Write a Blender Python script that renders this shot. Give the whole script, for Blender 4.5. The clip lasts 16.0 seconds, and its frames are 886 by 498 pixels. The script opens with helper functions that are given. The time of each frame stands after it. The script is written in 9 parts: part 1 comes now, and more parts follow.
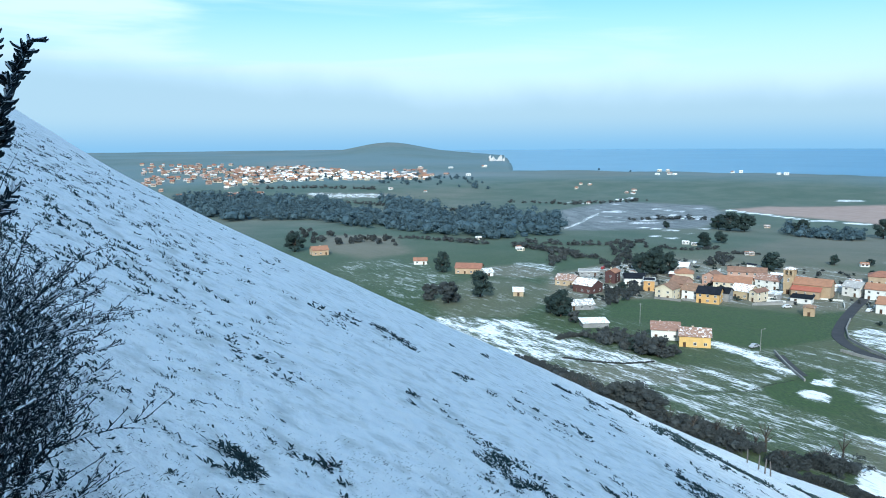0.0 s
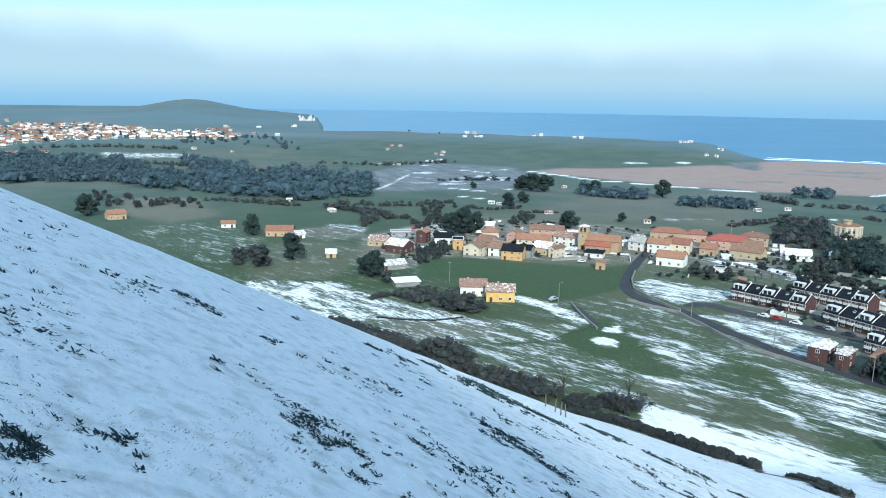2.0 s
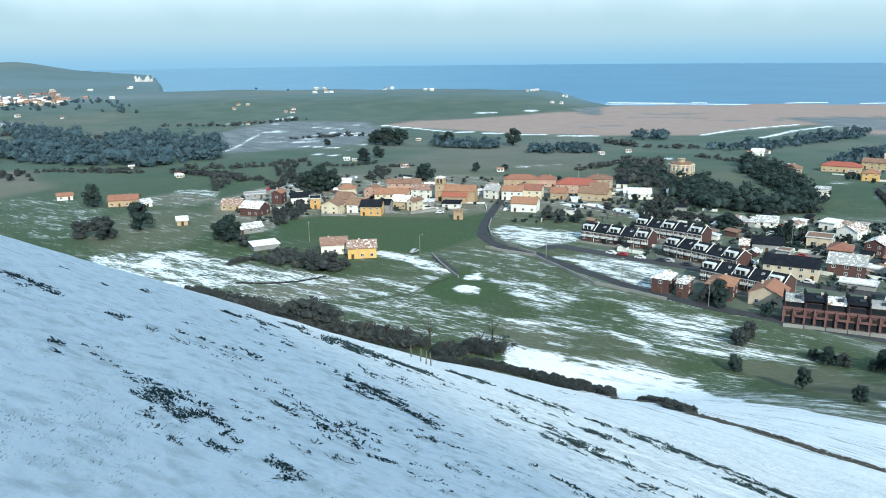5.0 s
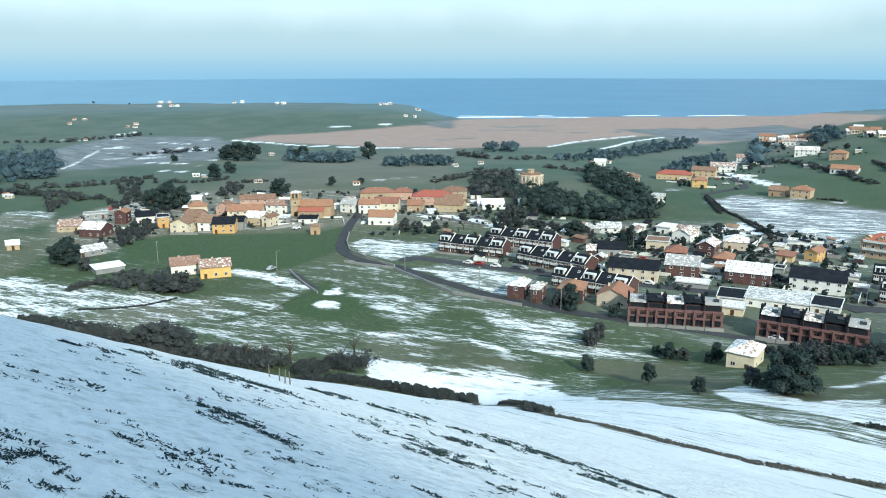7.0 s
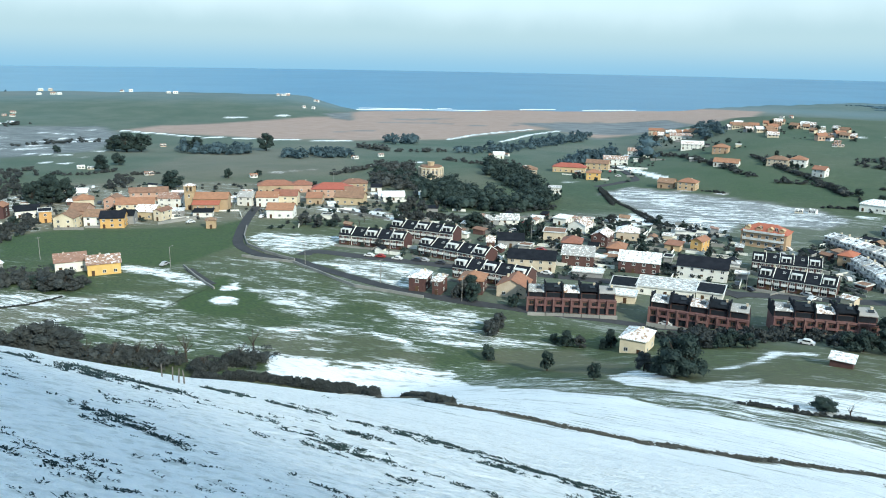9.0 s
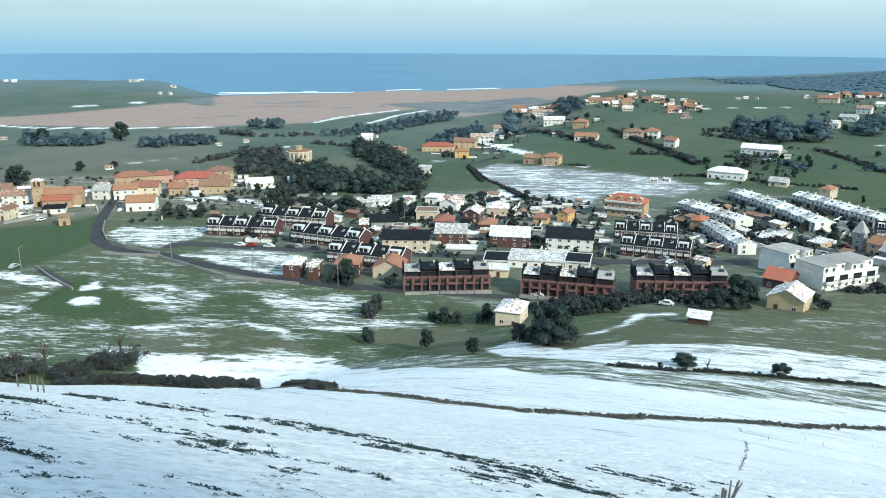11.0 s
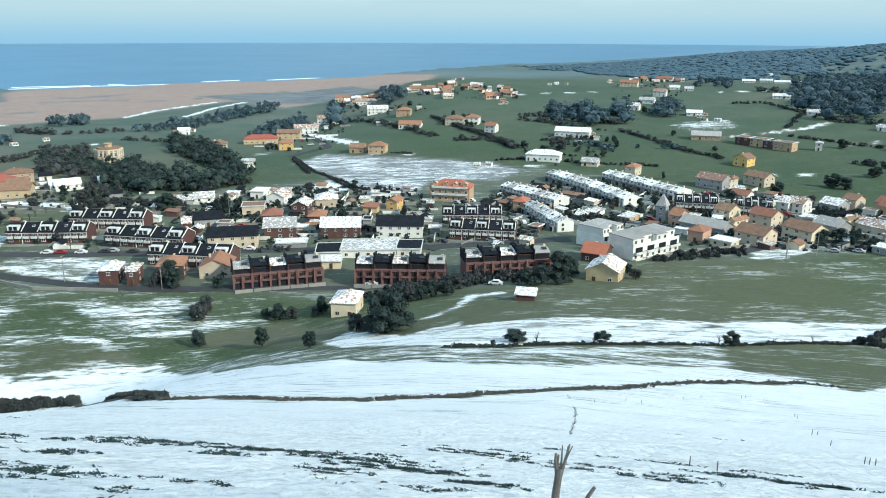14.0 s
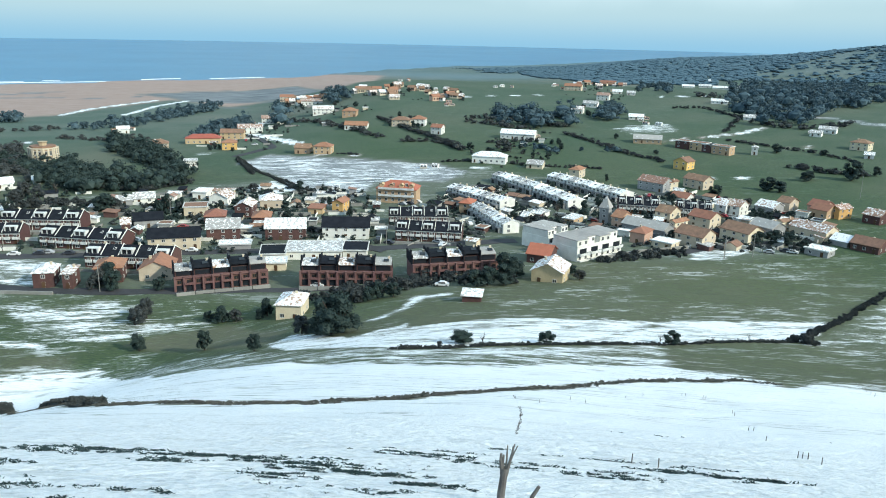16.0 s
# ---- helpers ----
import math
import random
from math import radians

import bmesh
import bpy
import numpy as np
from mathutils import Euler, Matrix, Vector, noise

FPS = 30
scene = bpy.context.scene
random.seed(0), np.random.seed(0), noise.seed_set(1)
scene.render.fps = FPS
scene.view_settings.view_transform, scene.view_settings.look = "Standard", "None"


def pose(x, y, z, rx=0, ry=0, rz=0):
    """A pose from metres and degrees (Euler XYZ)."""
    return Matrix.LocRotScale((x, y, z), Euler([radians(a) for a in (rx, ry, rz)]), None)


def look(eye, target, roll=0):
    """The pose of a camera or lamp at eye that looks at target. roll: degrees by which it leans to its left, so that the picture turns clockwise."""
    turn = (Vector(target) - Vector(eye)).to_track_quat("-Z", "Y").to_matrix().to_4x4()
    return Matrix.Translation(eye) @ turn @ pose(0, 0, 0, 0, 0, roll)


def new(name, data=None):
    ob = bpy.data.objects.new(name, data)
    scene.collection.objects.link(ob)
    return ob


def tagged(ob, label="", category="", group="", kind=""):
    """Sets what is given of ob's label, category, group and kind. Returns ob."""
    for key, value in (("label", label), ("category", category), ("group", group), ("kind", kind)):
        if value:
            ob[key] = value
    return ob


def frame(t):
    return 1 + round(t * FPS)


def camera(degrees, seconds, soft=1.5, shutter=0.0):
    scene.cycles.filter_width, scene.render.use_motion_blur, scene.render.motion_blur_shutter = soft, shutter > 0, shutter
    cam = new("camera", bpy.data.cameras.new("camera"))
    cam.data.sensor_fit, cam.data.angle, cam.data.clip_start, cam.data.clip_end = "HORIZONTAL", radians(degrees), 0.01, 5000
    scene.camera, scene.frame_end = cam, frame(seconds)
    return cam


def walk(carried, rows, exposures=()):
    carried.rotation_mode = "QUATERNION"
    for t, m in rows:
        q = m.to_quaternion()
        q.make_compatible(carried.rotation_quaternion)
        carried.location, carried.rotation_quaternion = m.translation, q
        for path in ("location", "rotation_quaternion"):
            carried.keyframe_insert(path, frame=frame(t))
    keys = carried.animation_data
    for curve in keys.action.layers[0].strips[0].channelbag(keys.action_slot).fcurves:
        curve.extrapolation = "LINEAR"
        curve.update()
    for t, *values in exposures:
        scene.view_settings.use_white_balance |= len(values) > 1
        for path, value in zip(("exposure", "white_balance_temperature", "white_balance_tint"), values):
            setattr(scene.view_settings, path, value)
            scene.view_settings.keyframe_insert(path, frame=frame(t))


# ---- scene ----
EYE = 88.0
cam = camera(59.43, 16.0, 1.0)
PATH = [
    (0, pose(0.000, -0.000, EYE, 81.73, 0.48, -0.07)),
    (0.5, pose(0.016, -0.011, EYE, 80.27, 0.97, 0.12)),
    (1, pose(0.033, -0.023, EYE, 79.85, 0.25, -8.48)),
    (1.5, pose(0.049, -0.034, EYE, 80.07, -0.86, -10.14)),
    (2, pose(0.066, -0.046, EYE, 78.92, -0.89, -13.80)),
    (2.5, pose(0.082, -0.057, EYE, 77.47, -0.88, -17.93)),
    (3, pose(0.098, -0.068, EYE, 76.11, -0.43, -18.91)),
    (5.5, pose(0.164, -0.114, EYE, 75.97, 0.24, -27.58)),
    (6, pose(0.180, -0.125, EYE, 76.37, -0.33, -30.79)),
    (6.5, pose(0.197, -0.137, EYE, 76.62, -0.26, -32.92)),
    (7, pose(0.213, -0.148, EYE, 76.58, 0.09, -35.25)),
    (7.5, pose(0.230, -0.160, EYE, 76.58, -0.26, -36.54)),
    (8, pose(0.246, -0.171, EYE, 76.40, -0.79, -38.34)),
    (10.5, pose(0.295, -0.205, EYE, 75.25, -0.42, -49.54)),
    (11, pose(0.300, -0.208, EYE, 74.84, -0.26, -52.21)),
    (11.5, pose(0.304, -0.211, EYE, 74.94, 0.05, -54.69)),
    (12, pose(0.309, -0.215, EYE, 75.11, -0.65, -57.46)),
    (12.5, pose(0.313, -0.218, EYE, 74.72, -1.16, -60.16)),
    (13, pose(0.318, -0.221, EYE, 75.04, -1.12, -61.34)),
    (13.5, pose(0.322, -0.224, EYE, 74.59, -0.89, -63.40)),
    (14, pose(0.327, -0.227, EYE, 74.13, -0.18, -65.06)),
    (14.5, pose(0.331, -0.230, EYE, 74.13, -0.68, -65.63)),
    (15, pose(0.335, -0.233, EYE, 74.26, -1.07, -66.86)),
    (15.5, pose(0.340, -0.236, EYE, 74.53, -1.03, -67.34)),
    (16, pose(0.344, -0.239, EYE, 74.28, -1.21, -68.87)),
]
walk(cam, PATH, [(0.0, 0.25, 5450, 1), (3.0, 0.24, 5700, 0), (7.0, 0.31, 6050, -1.5), (16.0, 0.28, 6200, -1)])

# ---- sky, sun ----
SUN_AZ, SUN_EL = radians(172), radians(30)     # bearing left of +y, height
world = bpy.data.worlds.new("sky")
scene.world = world
world.use_nodes = True
wn, wl = world.node_tree.nodes, world.node_tree.links
wn.clear()


def wnode(kind, **values):
    n = wn.new(kind)
    for key, v in values.items():
        n.inputs[int(key[1:])].default_value = v
    return n


sky = wn.new("ShaderNodeTexSky")
sky.sky_type, sky.sun_disc = "NISHITA", False
sky.sun_elevation, sky.sun_rotation = SUN_EL, -SUN_AZ
sky.air_density, sky.dust_density, sky.ozone_density = 1.0, 0.2, 1.0
geo = wn.new("ShaderNodeTexCoord")
sep = wn.new("ShaderNodeSeparateXYZ")
wl.new(geo.outputs["Generated"], sep.inputs[0])
# thin streaks of high cloud, stretched along the horizon
squash = wn.new("ShaderNodeMapping")
squash.inputs["Scale"].default_value = (1.6, 1.6, 16.0)
squash.inputs["Rotation"].default_value = (0.04, 0.03, 0.5)
wl.new(geo.outputs["Generated"], squash.inputs[0])
streak = wn.new("ShaderNodeTexNoise")
streak.inputs["Scale"].default_value, streak.inputs["Detail"].default_value = 1.7, 7.0
streak.inputs["Distortion"].default_value = 0.5
wl.new(squash.outputs[0], streak.inputs["Vector"])
thin = wn.new("ShaderNodeMapRange")
thin.interpolation_type = "SMOOTHSTEP"
thin.inputs["From Min"].default_value, thin.inputs["From Max"].default_value = 0.42, 0.68
wl.new(streak.outputs["Fac"], thin.inputs["Value"])
cirrus = wn.new("ShaderNodeMix")
cirrus.data_type = "RGBA"
cirrus.inputs["B"].default_value = (5.5, 6.5, 7.3, 1)
wl.new(thin.outputs[0], cirrus.inputs["Factor"])
blue = wn.new("ShaderNodeMix")
blue.data_type, blue.blend_type = "RGBA", "MULTIPLY"
blue.inputs["Factor"].default_value, blue.inputs["B"].default_value = 1.0, (0.58, 0.77, 0.97, 1)
wl.new(sky.outputs[0], blue.inputs["A"])
wl.new(blue.outputs["Result"], cirrus.inputs["A"])
# a bright thin veil of cloud above the view, added to lift shaded snow
veil = wn.new("ShaderNodeMapRange")
veil.interpolation_type = "SMOOTHSTEP"
for key, v in (("From Min", 0.36), ("From Max", 0.75), ("To Max", 0.32)):
    veil.inputs[key].default_value = v
wl.new(sep.outputs["Z"], veil.inputs["Value"])
fill_cloud = wn.new("ShaderNodeMix")
fill_cloud.data_type = "RGBA"
fill_cloud.inputs["B"].default_value = (8.4, 10.6, 11.8, 1)
wl.new(veil.outputs[0], fill_cloud.inputs["Factor"])
wl.new(cirrus.outputs["Result"], fill_cloud.inputs["A"])
# pale haze low down and a grey-blue bank of cloud on the horizon, with a ragged top
pale = wn.new("ShaderNodeMapRange")
pale.interpolation_type = "SMOOTHSTEP"
for key, v in (("From Min", 0.19), ("From Max", 0.04), ("To Max", 0.92)):
    pale.inputs[key].default_value = v
wl.new(sep.outputs["Z"], pale.inputs["Value"])
haze = wn.new("ShaderNodeMix")
haze.data_type = "RGBA"
haze.inputs["B"].default_value = (4.9, 5.6, 6.15, 1)
wl.new(pale.outputs[0], haze.inputs["Factor"])
wl.new(fill_cloud.outputs["Result"], haze.inputs["A"])
lumps = wn.new("ShaderNodeTexNoise")
lumps.inputs["Scale"].default_value, lumps.inputs["Detail"].default_value = 7.0, 8.0
wl.new(geo.outputs["Generated"], lumps.inputs["Vector"])
wob = wn.new("ShaderNodeMath")
wob.operation = "MULTIPLY_ADD"
wob.inputs[1].default_value, wob.inputs[2].default_value = -0.045, 0.0225
wl.new(lumps.outputs["Fac"], wob.inputs[0])
high = wn.new("ShaderNodeMath")
wl.new(sep.outputs["Z"], high.inputs[0])
west = wn.new("ShaderNodeMapRange")      # the bank stands higher towards the west
west.interpolation_type = "SMOOTHSTEP"
for key, v in (("From Min", 0.1), ("From Max", -0.60), ("To Max", -0.040)):
    west.inputs[key].default_value = v
wl.new(sep.outputs["X"], west.inputs["Value"])
raised = wn.new("ShaderNodeMath")
wl.new(wob.outputs[0], raised.inputs[0])
wl.new(west.outputs[0], raised.inputs[1])
wl.new(raised.outputs[0], high.inputs[1])
bank = wn.new("ShaderNodeMapRange")
bank.interpolation_type = "SMOOTHSTEP"
for key, v in (("From Min", 0.075), ("From Max", 0.026), ("To Max", 0.97)):
    bank.inputs[key].default_value = v
wl.new(high.outputs[0], bank.inputs["Value"])
grey = wn.new("ShaderNodeMix")
grey.data_type = "RGBA"
grey.inputs["B"].default_value = (3.3, 4.25, 4.75, 1)
east = wn.new("ShaderNodeMapRange")
east.interpolation_type = "SMOOTHSTEP"
for key, v in (("From Min", -0.35), ("From Max", 0.45), ("To Min", 0.95), ("To Max", 1.0)):
    east.inputs[key].default_value = v
wl.new(sep.outputs["X"], east.inputs["Value"])
thick = wn.new("ShaderNodeMath")
thick.operation = "MULTIPLY"
wl.new(bank.outputs[0], thick.inputs[0])
wl.new(east.outputs[0], thick.inputs[1])
wl.new(thick.outputs[0], grey.inputs["Factor"])
wl.new(haze.outputs["Result"], grey.inputs["A"])
# the lowest band of haze, in which the sea is lost
murk = wn.new("ShaderNodeMapRange")
murk.interpolation_type = "SMOOTHSTEP"
for key, v in (("From Min", 0.030), ("From Max", -0.022), ("To Max", 1.0)):
    murk.inputs[key].default_value = v
wl.new(sep.outputs["Z"], murk.inputs["Value"])
low_haze = wn.new("ShaderNodeMix")
low_haze.data_type = "RGBA"
low_haze.inputs["B"].default_value = (1.95, 3.4, 4.75, 1)
wl.new(murk.outputs[0], low_haze.inputs["Factor"])
wl.new(grey.outputs["Result"], low_haze.inputs["A"])
back = wn.new("ShaderNodeBackground")
back.inputs["Strength"].default_value = 0.138
wl.new(low_haze.outputs["Result"], back.inputs["Color"])
wout = wn.new("ShaderNodeOutputWorld")
wl.new(back.outputs[0], wout.inputs[0])

sun = new("sun", bpy.data.lights.new("sun", "SUN"))
sun.data.energy, sun.data.angle, sun.data.color = 3.8, radians(2.0), (1.0, 0.9, 0.76)
sun.matrix_world = look((-math.sin(SUN_AZ) * math.cos(SUN_EL) * 50, math.cos(SUN_AZ) * math.cos(SUN_EL) * 50,
                         math.sin(SUN_EL) * 50 + EYE), (0, 0, EYE))

# ---- the lie of the land: heights as plain functions of the plan ----
def smooth(a, b, v):
    s = np.clip((np.asarray(v, float) - a) / (b - a), 0, 1)
    return s * s * (3 - 2 * s)


def lattice(ix, iy, seed):
    h = (ix.astype(np.int64) * 374761393 + iy.astype(np.int64) * 668265263 + seed * 974634777) & 0xFFFFFFFF
    h = ((h ^ (h >> 13)) * 1274126177) & 0xFFFFFFFF
    return ((h ^ (h >> 16)) & 0xFFFF) / 65535.0


def lumpy(x, y, size, seed=0, octaves=3):
    """Smooth value noise, 0 to 1, with lumps of that size in metres."""
    total, weight, amp = 0, 0, 1.0
    for o in range(octaves):
        px, py = np.asarray(x) / size + 31.7 * o, np.asarray(y) / size - 17.3 * o
        ix, iy = np.floor(px), np.floor(py)
        fx, fy = px - ix, py - iy
        fx, fy = fx * fx * (3 - 2 * fx), fy * fy * (3 - 2 * fy)
        a, b = lattice(ix, iy, seed + o), lattice(ix + 1, iy, seed + o)
        c, d = lattice(ix, iy + 1, seed + o), lattice(ix + 1, iy + 1, seed + o)
        total = total + amp * ((a + (b - a) * fx) * (1 - fy) + (c + (d - c) * fx) * fy)
        weight, amp, size = weight + amp, amp * 0.5, size * 0.5
    return total / weight


FALL = radians(-75.73)                           # bearing in which the near hillside falls


def ground_z(x, y):
    x, y = np.asarray(x, float), np.asarray(y, float)
    r, az = np.hypot(x, y), np.degrees(np.arctan2(-x, y))
    # the near hillside: falls along u, a rounded spur towards +v
    u = -x * math.sin(FALL) + y * math.cos(FALL)
    v = -x * math.cos(FALL) - y * math.sin(FALL)
    uu = np.clip(u, -22, 0.5396 / (2 * 0.001011))
    hill = EYE - 1.7 - 0.5396 * uu + np.where(uu > 0, 0.001011, 0.0101) * uu * uu
    hill = hill - 0.08 * np.maximum(u - 215, 0)
    hill = hill - np.where(v > 0, 0.002175, 0.0002175) * v * v
    # unseen rise behind the eye, added to shade the near slope; lumps fray the edge
    hill = hill + 33.0 * smooth(-6, -30, u) * smooth(10, -14, v) * (0.58 + 0.35 * lumpy(x, y, 9, 7) + 0.5 * lumpy(x, y, 3.2, 8))
    hill = hill + (lumpy(x, y, 14, 3) - 0.5) * 0.9 * smooth(4, 40, r) + (lumpy(x, y, 1.1, 5) - 0.5) * 0.10 + (lumpy(x, y, 0.22, 6, 2) - 0.5) * 0.035 * smooth(30, 8, r)
    # the plain, rising to the right into low hills
    plain = 9.0 - 7.0 * smooth(480, 900, r) + 25.0 * smooth(380, 900, r) * smooth(-54, -66, az) * (1 - 0.8 * smooth(960, 1300, r))
    plain = plain + 12.0 * smooth(1000, 1350, r) * smooth(-35.5, -31, az) + 12 * smooth(1500, 2600, r) * smooth(-6, 2, az)
    plain = plain + 40 * np.exp(-(((az - 3.9) / 3.2) ** 2) - ((r - 3000) / 500) ** 2)
    plain = plain + np.interp(az, [-130, -98, -92, -85, -77.6, -71.6, -68], [80, 70, 46, 32, 9, -1, 0]) * smooth(1100, 1750, r) * (1 - 0.9 * smooth(1850, 2500, r))
    plain = plain + (lumpy(x, y, 120, 9) - 0.5) * 3.0 * smooth(250, 500, r) + (lumpy(x, y, 18, 11) - 0.5) * 0.8
    coast = np.interp(az, [-180, -130, -78, -70, -66, -59, -48, -36.6, -35.8, -33, -20, -5.2, -4.6, 5, 180],
                      [4300, 2500, 2050, 1950, 1740, 1455, 1345, 1265, 1330, 1560, 1640, 1750, 3050, 3900, 4300])
    coast = coast + (lumpy(x, y, 90, 15) - 0.5) * 60 * smooth(-20, -40, az)
    plain = plain + (-8.0 - plain) * smooth(-30, 70, r - coast)
    top = np.maximum(hill, plain)
    low = np.maximum(6.0 - np.abs(hill - plain), 0)
    return top + low * low / 24.0


# ---- materials ----
def nodes_of(name):
    m = bpy.data.materials.new(name)
    m.use_nodes = True
    return m, m.node_tree.nodes, m.node_tree.links, m.node_tree.nodes["Principled BSDF"]


def tex(nodes, links, where, scale, detail=4.0, rough=0.55):
    n = nodes.new("ShaderNodeTexNoise")
    n.inputs["Scale"].default_value, n.inputs["Detail"].default_value, n.inputs["Roughness"].default_value = scale, detail, rough
    if where is not None:
        links.new(where, n.inputs["Vector"])
    return n.outputs["Fac"]


def calc(nodes, links, op, a, b=0.0, c=0.0):
    n = nodes.new("ShaderNodeMath")
    n.operation = op
    for i, v in enumerate((a, b, c)):
        if isinstance(v, (int, float)):
            n.inputs[i].default_value = v
        else:
            links.new(v, n.inputs[i])
    return n.outputs[0]


def ramp(nodes, links, v, a, b, lo=0.0, hi=1.0):
    n = nodes.new("ShaderNodeMapRange")
    n.interpolation_type = "SMOOTHSTEP"
    for key, val in (("Value", v), ("From Min", a), ("From Max", b), ("To Min", lo), ("To Max", hi)):
        if isinstance(val, (int, float)):
            n.inputs[key].default_value = val
        else:
            links.new(val, n.inputs[key])
    return n.outputs[0]


def blend(nodes, links, f, a, b):
    n = nodes.new("ShaderNodeMix")
    n.data_type = "RGBA"
    for key, val in (("Factor", f), ("A", a), ("B", b)):
        if isinstance(val, (int, float)):
            n.inputs[key].default_value = val
        elif isinstance(val, tuple):
            n.inputs[key].default_value = (*val, 1)
        else:
            links.new(val, n.inputs[key])
    return n.outputs["Result"]


def relief(nodes, links, bsdf, height, strength, distance):
    n = nodes.new("ShaderNodeBump")
    n.inputs["Strength"].default_value, n.inputs["Distance"].default_value = strength, distance
    links.new(height, n.inputs["Height"])
    links.new(n.outputs[0], bsdf.inputs["Normal"])


def mixed(nodes, links, f, a, b):
    n = nodes.new("ShaderNodeMix")
    for key, val in ((0, f), (2, a), (3, b)):
        links.new(val, n.inputs[key])
    return n.outputs[0]


def ground_material():
    m, N, L, bsdf = nodes_of("ground")
    geo = N.new("ShaderNodeNewGeometry").outputs["Position"]
    cover = N.new("ShaderNodeAttribute")
    cover.attribute_name = "cover"
    parts = N.new("ShaderNodeSeparateColor")
    L.new(cover.outputs["Color"], parts.inputs[0])
    snow, dry, mud = parts.outputs[0], parts.outputs[1], parts.outputs[2]
    tone = cover.outputs["Alpha"]
    # heath: share of distance haze mixed into the ground's own green
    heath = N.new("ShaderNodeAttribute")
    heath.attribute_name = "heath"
    # drift pattern, drawn out along the contour
    turn = N.new("ShaderNodeMapping")
    turn.vector_type = "TEXTURE"
    turn.inputs["Rotation"].default_value = (0, 0, FALL + radians(90))
    turn.inputs["Scale"].default_value = (1.0, 4.6, 2.5)
    L.new(geo, turn.inputs[0])
    along = turn.outputs[0]
    big, mid, small = tex(N, L, along, 0.10, 5.0, 0.6), tex(N, L, along, 0.42, 5.0, 0.65), tex(N, L, along, 1.6, 4.0, 0.65)
    fine = tex(N, L, geo, 5.0, 4.0, 0.65)
    grain = tex(N, L, geo, 38.0, 3.0, 0.7)
    apart = N.new("ShaderNodeSeparateXYZ")
    L.new(geo, apart.inputs[0])
    steep = ramp(N, L, apart.outputs["Z"], 24, 40)
    plain = N.new("ShaderNodeMapping")
    plain.vector_type = "TEXTURE"
    plain.inputs["Rotation"].default_value = (0, 0, radians(32))
    plain.inputs["Scale"].default_value = (0.9, 4.2, 1.0)
    L.new(geo, plain.inputs[0])
    flat_mid, flat_small = tex(N, L, plain.outputs[0], 0.24, 6.0, 0.7), tex(N, L, plain.outputs[0], 1.0, 5.0, 0.7)
    mid, small = mixed(N, L, steep, flat_mid, mid), mixed(N, L, steep, flat_small, small)
    mix = calc(N, L, "MULTIPLY_ADD", big, 0.14, calc(N, L, "MULTIPLY_ADD", mid, 0.42, calc(N, L, "MULTIPLY_ADD", small, 0.32, calc(N, L, "MULTIPLY", fine, 0.12))))
    spread = ramp(N, L, mix, 0.43, 0.57)
    edge = calc(N, L, "SUBTRACT", calc(N, L, "MULTIPLY_ADD", snow, 1.5, -0.18), spread)
    poke = calc(N, L, "MULTIPLY", ramp(N, L, tex(N, L, along, 6.0, 5.0, 0.8), 0.57, 0.70), calc(N, L, "MULTIPLY_ADD", tone, 0.3, 0.42))
    summit = ramp(N, L, apart.outputs["Z"], 54, 72)
    poke = calc(N, L, "MULTIPLY", poke, ramp(N, L, summit, 0, 1, 1.0, 0.25))
    # thin lines of bent grass along the contour, thicker in some stretches
    drawn = N.new("ShaderNodeMapping")
    drawn.vector_type = "TEXTURE"
    drawn.inputs["Rotation"].default_value = (0, 0, FALL + radians(86))
    drawn.inputs["Scale"].default_value = (1.0, 11.0, 3.0)
    L.new(geo, drawn.inputs[0])
    lines = calc(N, L, "MULTIPLY", ramp(N, L, tex(N, L, drawn.outputs[0], 1.5, 4.0, 0.62), 0.55, 0.63), ramp(N, L, tex(N, L, along, 0.055, 3.0, 0.6), 0.40, 0.56, 0.2, 1.0))
    lines = calc(N, L, "MULTIPLY", lines, ramp(N, L, summit, 0, 1, 0.6, 0.0))
    thin = calc(N, L, "MULTIPLY", ramp(N, L, tex(N, L, geo, 3.4, 4.0, 0.6), 0.46, 0.70, 0.0, 0.30), summit)
    fleck = calc(N, L, "MULTIPLY", ramp(N, L, tex(N, L, geo, 16.0, 3.0, 0.7), 0.60, 0.68, 0.0, 0.5), ramp(N, L, tex(N, L, geo, 0.9, 3.0, 0.6), 0.44, 0.60))
    lines = calc(N, L, "MAXIMUM", lines, calc(N, L, "MAXIMUM", thin, calc(N, L, "MULTIPLY", fleck, summit)))
    lying = mixed(N, L, steep, ramp(N, L, edge, -0.20, 0.54), ramp(N, L, edge, -0.22, 0.40))
    mask = calc(N, L, "MULTIPLY", lying, calc(N, L, "SUBTRACT", 1.0, calc(N, L, "MAXIMUM", poke, lines)))
    wide = tex(N, L, geo, 0.022, 4.0, 0.6)
    blades = tex(N, L, along, 2.2, 5.0, 0.7)
    green = blend(N, L, ramp(N, L, wide, 0.35, 0.65), (0.060, 0.092, 0.044), (0.101, 0.117, 0.060))
    green = blend(N, L, tone, green, (0.064, 0.104, 0.038))
    green = blend(N, L, ramp(N, L, mid, 0.40, 0.72, 0.0, 0.32), green, (0.090, 0.096, 0.062))
    green = blend(N, L, ramp(N, L, blades, 0.38, 0.64, 0.0, 0.7), green, (0.028, 0.048, 0.034))
    # far greens turn blue-grey: haze painted into the ground colour
    hazy_green = blend(N, L, ramp(N, L, wide, 0.3, 0.7), (0.080, 0.122, 0.104), (0.122, 0.152, 0.134))
    green = blend(N, L, heath.outputs["Fac"], green, hazy_green)
